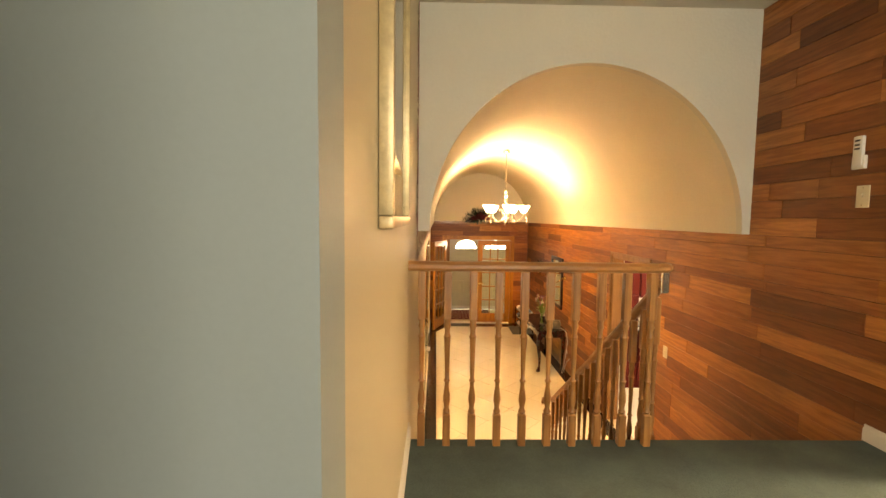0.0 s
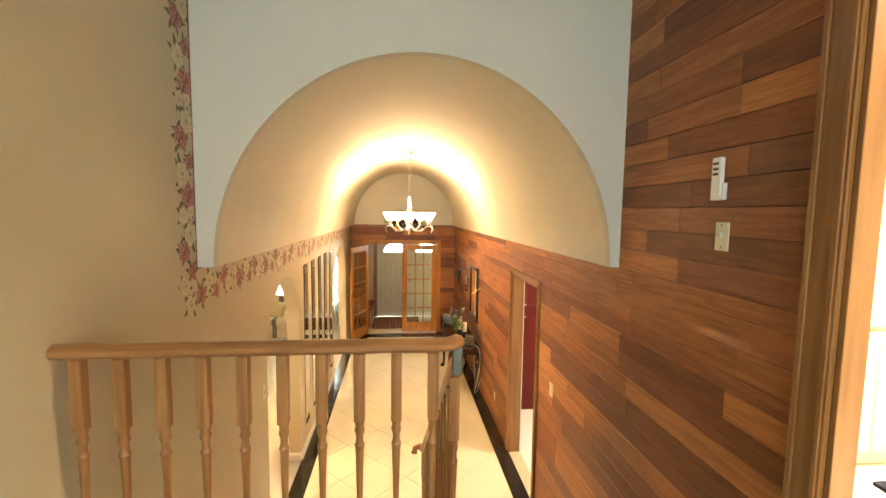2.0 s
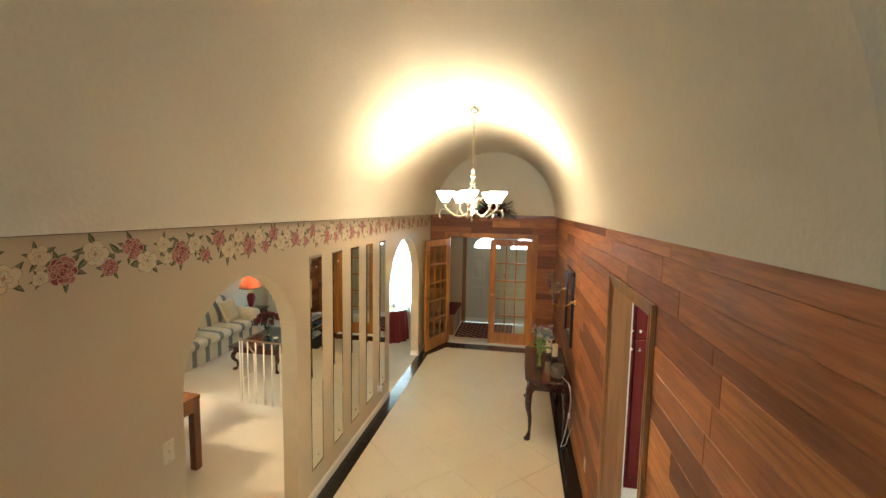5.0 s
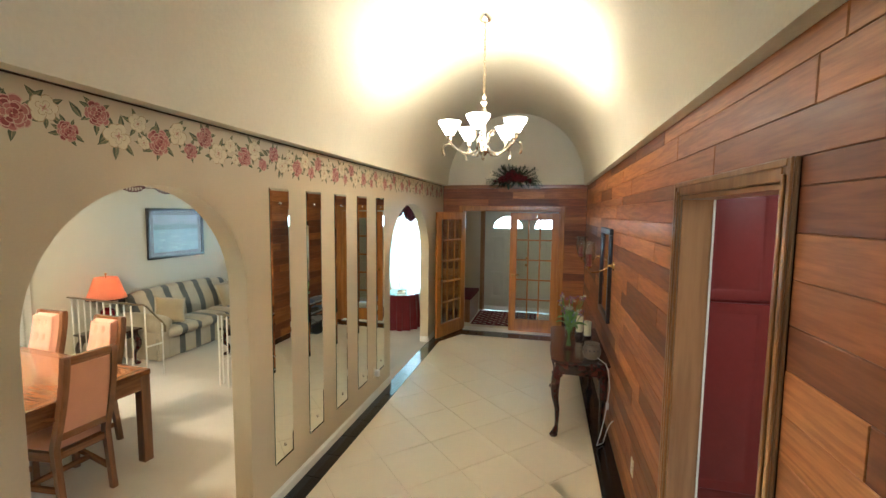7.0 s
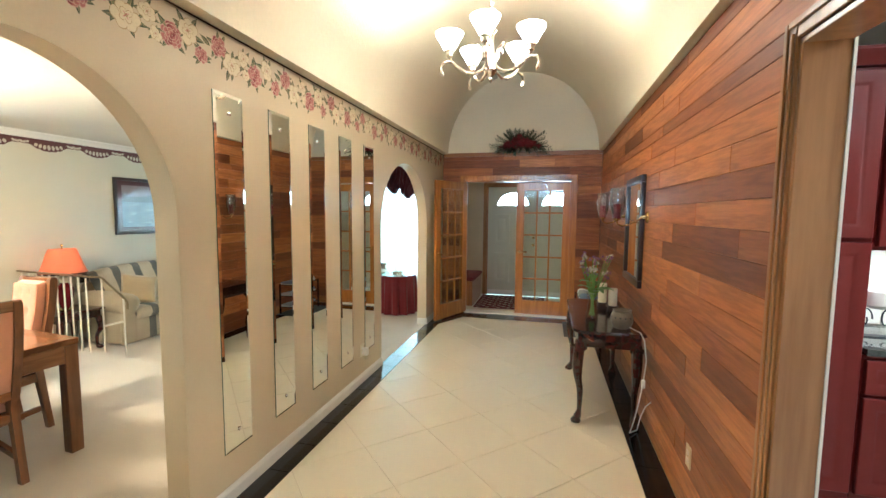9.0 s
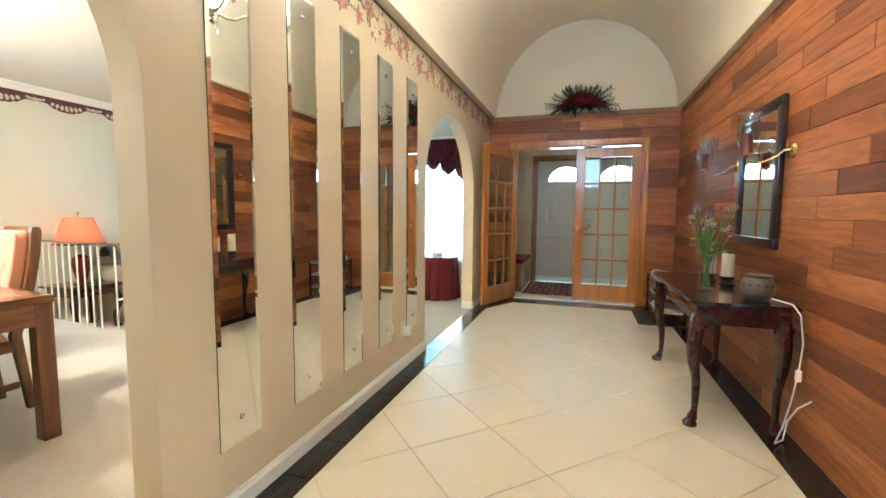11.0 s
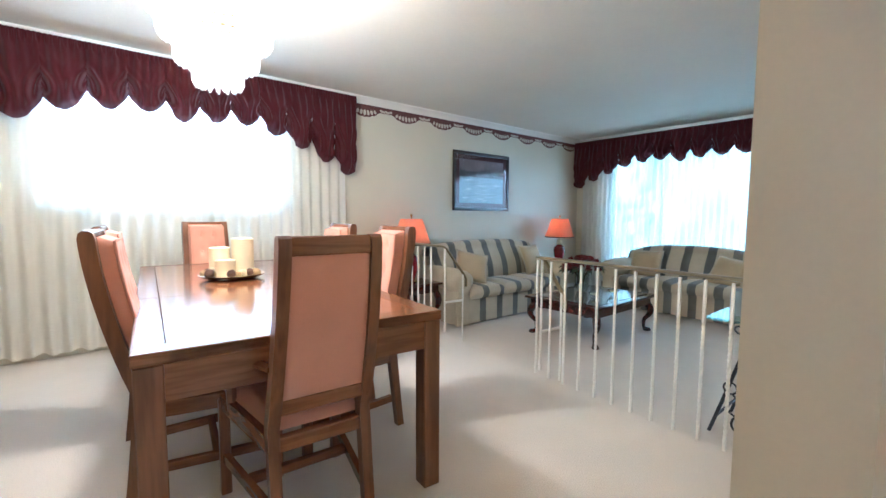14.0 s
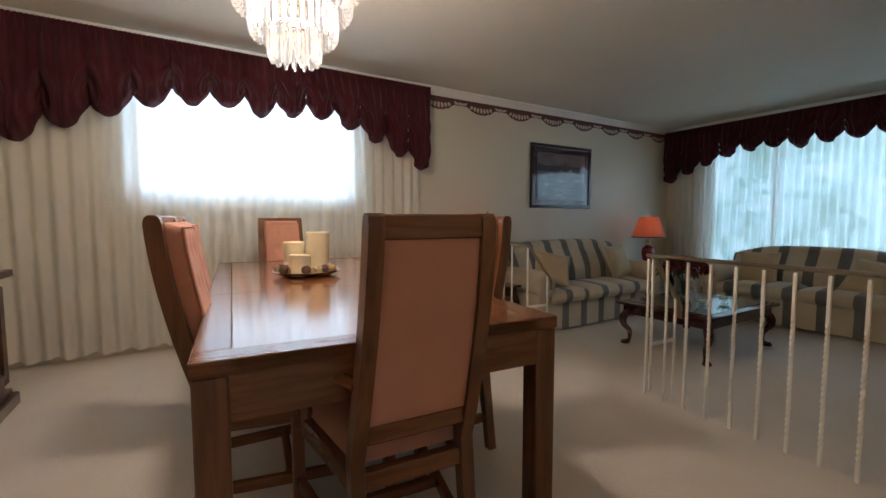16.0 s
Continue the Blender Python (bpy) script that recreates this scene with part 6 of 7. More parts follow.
for k in range(24):
    a = 2 * math.pi * k / 24 + rng.uniform(-0.1, 0.1)
    r, s = rng.uniform(0.11, 0.155), rng.uniform(0.018, 0.03)
    bm = lathebm([(0.0, -s), (s * 0.6, -s * 0.75), (s, -s * 0.1), (s * 0.75, s * 0.6), (0.0, s)], 9)
    part("pod", bm, pods[k % 3], ty).matrix_local = Matrix.Translation((r * math.cos(a), r * math.sin(a), 0.02 + s * 0.9)) @ pose(0, 0, 0, rng.uniform(0, 90), rng.uniform(0, 90), 0) @ Matrix.Diagonal((1, 1, rng.uniform(0.9, 1.5), 1))

# ---- sideboard ----
sb = thing("sideboard", pose(-3.62, SOUTH + 0.02, 0), "dark carved wooden sideboard along the dining room wall", "sideboard")
dk = wood("dark_oak", (0.045, 0.018, 0.009), (0.085, 0.036, 0.017), "x", 0.3, 1.0, coat=0.2)
part("top", boxbm(-0.04, -0.0, 0.745, 1.75, 0.545, 0.785, bevel=0.008, seg=2), dk, sb)
part("body", boxbm(0.01, 0.0, 0.10, 1.70, 0.49, 0.745, bevel=0.003), dk, sb)
part("plinth", boxbm(-0.03, 0.0, 0.0, 1.74, 0.54, 0.075, bevel=0.008), dk, sb)
part("plinth_moulding", boxbm(-0.01, 0.0, 0.075, 1.72, 0.515, 0.105, bevel=0.01, seg=2), dk, sb)
for k in range(3):
    bm = bmesh.new()
    x0 = 0.05 + k * 0.555
    box(bm, x0, 0.491, 0.15, x0 + 0.5, 0.505, 0.70, bevel=0.004)
    for a in ((x0, 0.15, x0 + 0.07, 0.70), (x0 + 0.43, 0.15, x0 + 0.5, 0.70), (x0 + 0.07, 0.15, x0 + 0.43, 0.22), (x0 + 0.07, 0.63, x0 + 0.43, 0.70)):
        box(bm, a[0], 0.504, a[1], a[2], 0.522, a[3], bevel=0.006)
    d = part("door", bm, dk, sb)
    part("handle", tubebm([(x0 + 0.25, 0.525, 0.40), (x0 + 0.25, 0.545, 0.41), (x0 + 0.25, 0.545, 0.47), (x0 + 0.25, 0.525, 0.48)], 0.006, 6), M["brass"], d)


# ---- living room railings ----
def twisted(h):
    bm = bmesh.new()
    s, n = 0.0064, int(h / 0.011)
    rings = []
    for i in range(n + 1):
        z = h * i / n
        t = max(0.0, min(1.0, (z - 0.08) / 0.06)) * max(0.0, min(1.0, (h - 0.20 - z) / 0.06))
        ang = 0.78 + (z - 0.08) * 58 if t > 0 else 0.78
        rr = s * 1.414
        rings.append([bm.verts.new((rr * math.cos(ang + k * math.pi / 2), rr * math.sin(ang + k * math.pi / 2), z)) for k in range(4)])
    for a, b in zip(rings, rings[1:]):
        for i in range(4):
            bm.faces.new((a[i], a[(i + 1) % 4], b[(i + 1) % 4], b[i]))
    bm.faces.new(rings[0]), bm.faces.new(rings[-1])
    return bm


RY, RH = 7.245, 0.845
tw_me = mesh_of("baluster", twisted(RH - 0.02), M["whitemetal"], 60)
brassrail = plain("bronze_rail", (0.30, 0.24, 0.14), 0.3, 0.8, vary=0.15)
for nm, xs, corner, sgn, lab in (("r", [-1.845 + 0.1235 * k for k in range(14)], -1.868, 1, "white twisted iron railing with a bronze rail above the sunken room"), ("l", [-4.36 + 0.1235 * k for k in range(11)], -3.11, -1, "white twisted iron railing beside the dining room wall")):
    rl = thing("iron_railing", Matrix.Translation((-1.85, RY + 0.05, 0)) @ pose(0, 0, 0, 0, 0, -5) @ Matrix.Translation((1.85, 0, 0)), lab, "railing", "railings of the sunken room")
    for x in xs:
        if nm == "l" and x > corner - 0.04:
            continue
        o = new("baluster", tw_me)
        o.parent, o.location = rl, (x, 0, 0)
    far = -0.14 if nm == "r" else WEST + 0.015
    hr = bmesh.new()
    tube(hr, [(far, 0, RH), (corner + 0.3 * sgn, 0, RH), (corner + 0.05 * sgn, 0, RH), (corner + 0.012 * sgn, 0.012, RH), (corner, 0.05, RH - 0.004), (corner, 0.09, RH - 0.03), (corner, 0.20, RH - 0.17), (corner, 0.30, RH - 0.29), (corner, 0.33, RH - 0.34), (corner, 0.33, RH - 0.42)], [0.019] * 10, 8, 0.6)
    part("handrail", hr, brassrail, rl)
    for y, zb, zt in ((0.07, 0.0, RH - 0.02), (0.29, SUNK, RH - 0.28)):
        o = part("post", twisted(zt - zb), M["whitemetal"], rl)
        o.location = (corner, y, zb)
    part("tie", boxbm(corner - 0.005, 0.07, 0.28, corner + 0.005, 0.29, 0.30), M["whitemetal"], rl)


# ---- sofas ----
def sofa(m, width, label, seats, name, tall=0.91, camel=0.07):
    """Rolled-arm striped sofa; it looks along +x, its back at x = 0, y across."""
    s = thing(name, m, label, "sofa")
    W, D = width / 2, 0.86

    def striped(nm, f, nu, nv, stripes, axis, parent=s):
        bm = sheet(f, nu, nv)
        bmesh.ops.recalc_face_normals(bm, faces=bm.faces[:])
        for fc in bm.faces:
            c = fc.calc_center_median()
            q = (c.y + 10.0) / 0.30 % 1.0
            fc.material_index = 1 if stripes and 0.0 < q < 0.36 else 0
        return part(nm, bm, [M["cream"], M["stripe"]], parent, angle=80)

    def back(u, v):
        y = (-W + 0.1) + (2 * W - 0.2) * u
        e = 1 - abs(2 * u - 1) ** 3
        a = math.pi * 1.15 * v
        h = tall + camel * e
        if v < 0.5:
            t = v / 0.5
            x, z = 0.34 - 0.14 * t, 0.38 + (h - 0.42 - 0.05) * t + 0.0
            x += 0.05 * math.sin(math.pi * t)
        else:
            t = (v - 0.5) / 0.5
            a = math.pi * t
            x, z = 0.11 + 0.09 * math.cos(a), h - 0.09 + 0.09 * math.sin(a)
            if t > 0.95:
                x, z = 0.02, 0.2
        return (x, y, z)
    striped("back", back, int(width / 0.03), 24, True, "y")
    part("back_shell", boxbm(0.0, -W + 0.06, 0.03, 0.1, W - 0.06, 0.78, bevel=0.02, seg=2), M["cream"], s)
    sw = (2 * W - 0.40) / seats
    for k in range(seats):
        y0 = -W + 0.20 + k * sw

        def cush(u, v):
            a, b = u * 2 - 1, v
            y = y0 + sw * u
            ed = 1 - abs(a) ** 8
            if b < 0.7:
                t = b / 0.7
                x, z = 0.25 + 0.58 * t, 0.36 + 0.10 * (0.55 + 0.45 * ed) + 0.018 * math.sin(math.pi * t)
            else:
                t = (b - 0.7) / 0.3
                x, z = 0.83 + 0.035 * math.sin(math.pi * t) * ed, 0.36 + 0.10 * (0.55 + 0.45 * ed) * (1 - t) - 0.04 * t
            return (x, y, z)
        striped("seat_cushion", cush, int(sw / 0.025), 20, True, "y")

    def skirt(u, v):
        y = -W + 2 * W * u
        return (0.80 + 0.012 * math.sin(u * 60) * (1 - v) * 0.4, y, 0.02 + 0.335 * v)
    striped("skirt", skirt, int(width / 0.025), 4, True, "y")
    for sg in (-1, 1):
        yc = sg * (W - 0.11)
        arm = bmesh.new()
        box(arm, 0.05, yc - 0.085, 0.02, 0.82, yc + 0.085, 0.50, bevel=0.02, seg=2)
        part("arm_panel", arm, M["cream"], s)
        roll = bmesh.new()
        tube(roll, [(0.05, yc, 0.545), (0.3, yc, 0.555), (0.6, yc, 0.55), (0.80, yc, 0.535), (0.845, yc, 0.53), (0.86, yc, 0.525)], [0.125, 0.135, 0.14, 0.138, 0.125, 0.065], 20)
        part("arm_roll", roll, M["cream"], s, angle=60)
    part("base", boxbm(0.05, -W + 0.03, 0.03, 0.79, W - 0.03, 0.36), M["cream"], s)
    return s


def cushion(m, label, size=0.42):
    c = thing("throw_cushion", m, label, "cushion", "throw cushions")

    def f(sg):
        def g(u, v):
            a, b = 2 * u - 1, 2 * v - 1
            k = 1 - 0.10 * (1 - a * a) * abs(b) ** 3 - 0.0
            h = 0.075 * ((1 - a ** 4) * (1 - b ** 4)) ** 0.6
            return (a * size / 2 * (1 - 0.08 * (1 - b * b)), b * size / 2 * (1 - 0.08 * (1 - a * a)), sg * h)
        return g
    bm = sheet(f(1), 16, 16)
    b2 = sheet(f(-1), 16, 16)
    me_ = bpy.data.meshes.new("tmp")
    b2.to_mesh(me_)
    b2.free()
    bm.from_mesh(me_)
    bpy.data.meshes.remove(me_)
    bmesh.ops.remove_doubles(bm, verts=bm.verts[:], dist=0.002)
    part("cover", bm, M["cush"], c, angle=80)
    rim = [(1, -1), (1, 1), (-1, 1), (-1, -1), (1, -1)]
    pts = []
    for (a, b), (c0, d) in zip(rim, rim[1:]):
        for i in range(8):
            t = i / 8
            u, v = a + (c0 - a) * t, b + (d - b) * t
            pts.append((u * size / 2 * (1 - 0.08 * (1 - v * v)), v * size / 2 * (1 - 0.08 * (1 - u * u)), 0))
    part("fringe", tubebm(pts + pts[:1], 0.012, 6), M["cream"], c)
    return c


sofa(pose(WEST + 0.03, 9.17, SUNK), 2.20, "cream and grey striped rolled-arm sofa against the pale wall", 3, "sofa")
sofa(pose(-2.31, NORTH - 0.22, SUNK, 0, 0, -90), 2.02, "cream and grey striped loveseat before the wide window", 2, "loveseat", 0.78, 0.13)
GC = "gold fringed throw cushion on the striped sofa"
cushion(pose(-3.86, 8.55, 0.48, 60, 12, 62), GC)
cushion(pose(-3.94, 9.85, 0.49, 68, 0, 96), GC, 0.46)
cushion(pose(-2.80, 11.02, 0.45, 68, 0, 8), "gold fringed throw cushion on the striped loveseat")
cushion(pose(-1.76, 11.02, 0.43, 62, 10, -12), "gold fringed throw cushion on the striped loveseat")


# ---- end tables and lamps ----
def end_table(x, y, label):
    t = thing("end_table", pose(x, y, SUNK), label, "table", "end tables")
    part("tabletop", boxbm(-0.27, -0.27, 0.50, 0.27, 0.27, 0.525, bevel=0.008, seg=2), M["mahog"], t)
    part("apron", boxbm(-0.235, -0.235, 0.41, 0.235, 0.235, 0.50, bevel=0.005), M["mahog"], t)
    for sx in (-1, 1):
        for sy in (-1, 1):
            o = part("leg", cabriole(0.43, sx * 0.7, sy * 0.7, 0.04, 0.02), M["mahog"], t)
            o.location = (sx * 0.205, sy * 0.205, 0)
    return t


def table_lamp(x, y, label):
    t = thing("table_lamp", pose(x, y, SUNK + 0.525) @ Matrix.Scale(1.08, 4), label, "lamp", "table lamps")
    part("foot", lathebm([(0.07, 0), (0.075, 0.01), (0.05, 0.025), (0.04, 0.03)], 20), M["brass"], t)
    part("body", lathebm([(0.04, 0.03), (0.05, 0.05), (0.075, 0.15), (0.085, 0.22), (0.075, 0.27), (0.04, 0.30), (0.035, 0.31)], 22), M["redpot"], t)
    part("neck", lathebm([(0.035, 0.31), (0.045, 0.32), (0.045, 0.335), (0.03, 0.34), (0.042, 0.355), (0.042, 0.37), (0.025, 0.38), (0.012, 0.40), (0.01, 0.52)], 16), M["candle"], t)
    part("shade", lathebm([(0.215, 0.42), (0.217, 0.424), (0.185, 0.50), (0.135, 0.66), (0.118, 0.695), (0.115, 0.695), (0.132, 0.66), (0.182, 0.50), (0.213, 0.426)], 28), M["lampshade"], t, "lit coral shade", 50)
    part("shade_trim", lathebm([(0.218, 0.415), (0.219, 0.43), (0.215, 0.43), (0.214, 0.415)], 28), M["darkframe"], t)
    part("finial", lathebm([(0.006, 0.66), (0.006, 0.72), (0.014, 0.73), (0.010, 0.745), (0.0, 0.75)], 10), M["brass"], t)
    return t


end_table(-4.08, 7.77, "dark mahogany end table beside the sofa and railing")
end_table(-4.08, 10.72, "dark mahogany end table in the room's corner")
table_lamp(-4.08, 7.77, "red ceramic table lamp with a lit coral shade beside the railing")
table_lamp(-4.08, 10.72, "red ceramic table lamp with a lit coral shade in the corner")

# ---- coffee table ----
cf = thing("coffee_table", pose(-2.56, 9.2, SUNK), "dark mahogany coffee table with cabriole legs and a glass top", "table")
part("tabletop", boxbm(-0.46, -0.62, 0.40, 0.46, 0.62, 0.43, bevel=0.012, seg=2), M["mahog"], cf)
part("inset", boxbm(-0.38, -0.54, 0.4305, 0.38, 0.54, 0.434), M["counter"], cf, "dark glass inset")
part("apron", boxbm(-0.41, -0.57, 0.31, 0.41, 0.57, 0.40, bevel=0.006), M["mahog"], cf)
for sx in (-1, 1):
    for sy in (-1, 1):
        o = part("leg", cabriole(0.34, sx * 0.8, sy * 0.8, 0.05, 0.03), M["mahog"], cf)
        o.location = (sx * 0.37, sy * 0.53, 0)
bq = thing("rose_bouquet", pose(-2.72, 9.25, SUNK + 0.434), "dark red rose bouquet in a glass vase on the coffee table", "bouquet")
part("vase", lathebm([(0.05, 0), (0.06, 0.02), (0.08, 0.08), (0.06, 0.14), (0.07, 0.18), (0.064, 0.18), (0.052, 0.14), (0.07, 0.08), (0.05, 0.02), (0, 0.015)], 18), M["glass"], bq)
rng = random.Random(21)
bl, lv = bmesh.new(), bmesh.new()
for k in range(60):
    a, b = rng.uniform(0, 6.28), rng.uniform(0.1, 1.45)
    p = (0.22 * math.cos(a) * math.cos(b), 0.22 * math.sin(a) * math.cos(b), 0.25 + 0.15 * math.sin(b))
    for q in range(2):
        blossom(bl, p, 0.05, rng, 9)
    leaf_blade(lv, p, (math.cos(a), math.sin(a), rng.uniform(-0.8, 0.3)), 0.08, 0.02, 0.4, 3)
for k in range(10):
    a = k * 0.63
    tube(lv, [(0.01 * math.cos(a), 0.01 * math.sin(a), 0.03), (0.03 * math.cos(a), 0.03 * math.sin(a), 0.18), (0.1 * math.cos(a), 0.1 * math.sin(a), 0.28)], 0.004, 5)
tagged(part("rose_petals", bl, M["berry"], bq), kind="stuff")
part("leaves", lv, M["darkleaf"], bq)
for x, y in ((-2.42, 9.02), (-2.38, 9.35)):
    g = thing("glass_bowl", pose(x, y, SUNK + 0.434), "small clear glass bowl on the coffee table", "bowl", "bowls on the coffee table")
    part("bowl", lathebm([(0.03, 0), (0.035, 0.006), (0.015, 0.015), (0.04, 0.03), (0.065, 0.07), (0.06, 0.07), (0.035, 0.034), (0, 0.03)], 16), M["glass"], g)
    part("filling", lathebm([(0.0, 0.031), (0.035, 0.036), (0.045, 0.05), (0.0, 0.058)], 14), M["candle"], g)

# ---- red skirted table ----
rt = thing("skirted_table", pose(-0.92, 10.92, SUNK), "round table in a floor-length red cloth with a glass top", "table")


def skirt_f(u, v):
    a = 2 * math.pi * u
    r = 0.325 + (0.03 + 0.028 * math.sin(13 * a) + 0.012 * math.sin(29 * a)) * (1 - v) ** 0.7
    return (r * math.cos(a), r * math.sin(a), 0.01 + 0.655 * v)


part("tablecloth", sheet(skirt_f, 160, 10), M["redcloth"], rt, "floor-length dark red cloth", 180)
part("core", lathebm([(0.30, 0.0), (0.324, 0.664)], 30), M["redcloth"], rt)
part("glass_top", lathebm([(0.345, 0.668), (0.348, 0.672), (0.345, 0.677), (0.0, 0.677)], 40), M["greenglass"], rt)
shp = thing("glass_ship", pose(-0.92, 10.92, SUNK + 0.678), "small glass model ship on the skirted table", "ornament")
bm = bmesh.new()
prism(bm, [(-0.1, 0.03), (-0.07, 0.0), (0.07, 0.0), (0.11, 0.045)], "y", -0.02, 0.02)
part("hull", bm, M["nickel"], shp)
for x, h in ((-0.05, 0.14), (0.0, 0.18), (0.05, 0.15)):
    part("mast", tubebm([(x, 0, 0.02), (x, 0, h)], 0.003, 5), M["brass"], shp)
    for k in range(3):
        z = 0.05 + k * 0.04
        if z < h - 0.02:
            part("sail", boxbm(x - 0.004, -0.03 + 0.006 * k, z, x + 0.002, 0.03 - 0.006 * k, z + 0.032, bevel=0.001), M["white"], shp)

# ---- wine rack table ----
wr = thing("wine_rack_table", pose(-0.56, 7.95, SUNK), "wrought iron wine rack with a glass top behind the railing", "rack")
o = part("glass_top", boxbm(-0.33, -0.30, 0.715, 0.33, 0.30, 0.727, bevel=0.003), M["greenglass"], wr, "clear green-edged glass")
for s in (-1, 1):
    for y in (-0.2, 0.2):
        part("frame_leg", tubebm([(s * 0.30, y, 0.0), (s * 0.24, y, 0.2), (s * 0.10, y, 0.69), (s * 0.09, y, 0.713)], 0.0125, 4), M["iron"], wr)
        part("foot_scroll", tubebm([(s * 0.15 + 0.045 * (1 - i / 26) * math.cos(i * 0.5), y, 0.085 + 0.06 * (1 - i / 26) * math.sin(i * 0.5)) for i in range(20)], 0.007, 5), M["iron"], wr)
        part("top_scroll", tubebm([(s * (0.17 + 0.05 * (1 - i / 24) * math.cos(i * 0.5)), y, 0.665 + 0.045 * (1 - i / 24) * math.sin(i * 0.5)) for i in range(18)], 0.006, 5), M["iron"], wr)
        for z in (0.55, 0.62):
            part("cross_bar", boxbm(min(s * 0.03, s * 0.14), y - 0.006, z, max(s * 0.03, s * 0.14), y + 0.006, z + 0.012), M["iron"], wr)
    part("side_bar", boxbm(s * 0.275 - 0.006, -0.2, 0.09, s * 0.275 + 0.006, 0.2, 0.102), M["iron"], wr)
for y in (-0.2, 0.2):
    part("inner_leg", tubebm([(0.0, y, 0.69), (-0.09, y, 0.35), (-0.16, y, 0.0)], 0.011, 4), M["iron"], wr)
    part("inner_leg", tubebm([(0.0, y, 0.69), (0.09, y, 0.35), (0.16, y, 0.0)], 0.011, 4), M["iron"], wr)
    for k in range(5):
        z = 0.17 + k * 0.095
        hw = 0.27 - 0.24 * z / 0.75
        n = 4 if k < 3 else 3
        pts = []
        for i in range(n * 8 + 1):
            u = i / 8
            pts.append((-hw + 2 * hw * u / n, y, z - 0.035 * abs(math.sin(math.pi * u))))
        part("bottle_cradle", tubebm(pts, 0.0055, 5), M["iron"], wr)
    for x in (-0.2, 0.02, 0.2):
        part("ring", tubebm([(x + 0.035 * math.cos(2 * math.pi * i / 16), y, 0.30 + 0.035 * math.sin(2 * math.pi * i / 16)) for i in range(17)], 0.0055, 5), M["iron"], wr)
pc = thing("pillar_candle", pose(-0.76, 7.86, SUNK + 0.728), "grey pillar candle on the wine rack", "candle")
part("wax", lathebm([(0.055, 0.0), (0.057, 0.004), (0.057, 0.15), (0.05, 0.155), (0.03, 0.145), (0, 0.143)], 20), plain("grey_wax", (0.22, 0.27, 0.28), 0.5, vary=0.1), pc)
fb = thing("fruit_bowl", pose(-0.42, 7.98, SUNK + 0.728), "shallow cloth-lined bowl of dried fruit on the wine rack", "bowl")
part("bowl", lathebm([(0.07, 0), (0.09, 0.006), (0.16, 0.045), (0.165, 0.052), (0.155, 0.05), (0.08, 0.014), (0, 0.012)], 24), M["cream"], fb)
rng = random.Random(4)
fruit = [plain("dried_orange", (0.42, 0.16, 0.05), 0.7, vary=0.3), plain("dried_rose", (0.28, 0.10, 0.08), 0.8, vary=0.3), pods[0]]
for k in range(14):
    a, r, s = rng.uniform(0, 6.28), rng.uniform(0, 0.1), rng.uniform(0.02, 0.032)
    part("fruit", lathebm([(0, -s), (s * 0.8, -s * 0.5), (s, 0), (s * 0.8, s * 0.5), (0, s)], 10, r * math.cos(a), r * math.sin(a)), fruit[k % 3], fb).location = (0, 0, 0.02 + s + rng.uniform(0, 0.02))

# ---- picture on the west wall ----
pw = thing("framed_picture", pose(WEST, 0, 0), "dark-framed misty lake print under glass on the pale wall", "picture")
y0, y1, z0, z1 = 8.72, 9.85, 1.21, 2.045
for a in ((y0, z0, y1, z0 + 0.045), (y0, z1 - 0.045, y1, z1), (y0, z0 + 0.045, y0 + 0.045, z1 - 0.045), (y1 - 0.045, z0 + 0.045, y1, z1 - 0.045)):
    part("frame", boxbm(0.001, a[0], a[1], 0.03, a[2], a[3], bevel=0.006, seg=2), M["darkframe"], pw)
part("mat_board", boxbm(0.003, y0 + 0.04, z0 + 0.04, 0.012, y1 - 0.04, z1 - 0.04), plain("plum_mat", (0.085, 0.03, 0.035), 0.7, vary=0.15), pw)
part("print_sky", boxbm(0.012, y0 + 0.12, 1.755, 0.0135, y1 - 0.12, z1 - 0.11), plain("print_sky", (0.25, 0.18, 0.20), 0.6, vary=0.25, scale=5), pw)
part("print_lake", boxbm(0.012, y0 + 0.12, z0 + 0.11, 0.0135, y1 - 0.12, 1.69), plain("print_lake", (0.20, 0.23, 0.26), 0.6, vary=0.3, scale=7), pw)
bm = bmesh.new()
rng = random.Random(8)
box(bm, 0.012, y0 + 0.12, 1.69, 0.0137, y1 - 0.12, 1.755)
for k in range(44):
    y = y0 + 0.14 + k * 0.0193
    h = rng.uniform(0.01, 0.05) + 0.06 * max(0.0, math.sin(k * 0.21 + 2.2)) * rng.random()
    prism(bm, [(y - 0.012, 1.753), (y + 0.012, 1.753), (y + 0.004, 1.753 + h), (y - 0.004, 1.753 + h)], "x", 0.0137, 0.0142)
part("print_trees", bm, plain("print_trees", (0.10, 0.09, 0.10), 0.7, vary=0.4, scale=20), pw)
bm = bmesh.new()
for k in range(16):
    yb, zb = rng.uniform(y0 + 0.16, y1 - 0.34), rng.uniform(z0 + 0.14, 1.66)
    w, h = rng.uniform(0.08, 0.2), rng.uniform(0.006, 0.016)
    prism(bm, [(yb, zb), (yb + w * 0.4, zb - h), (yb + w, zb), (yb + w * 0.6, zb + h)], "x", 0.01355, 0.0138)
part("print_snow", bm, plain("print_snow", (0.36, 0.38, 0.41), 0.7, vary=0.2, scale=20), pw)
o = part("glazing", boxbm(0.018, y0 + 0.042, z0 + 0.042, 0.020, y1 - 0.042, z1 - 0.042), M["picture_glass"], pw)
o.visible_shadow = False

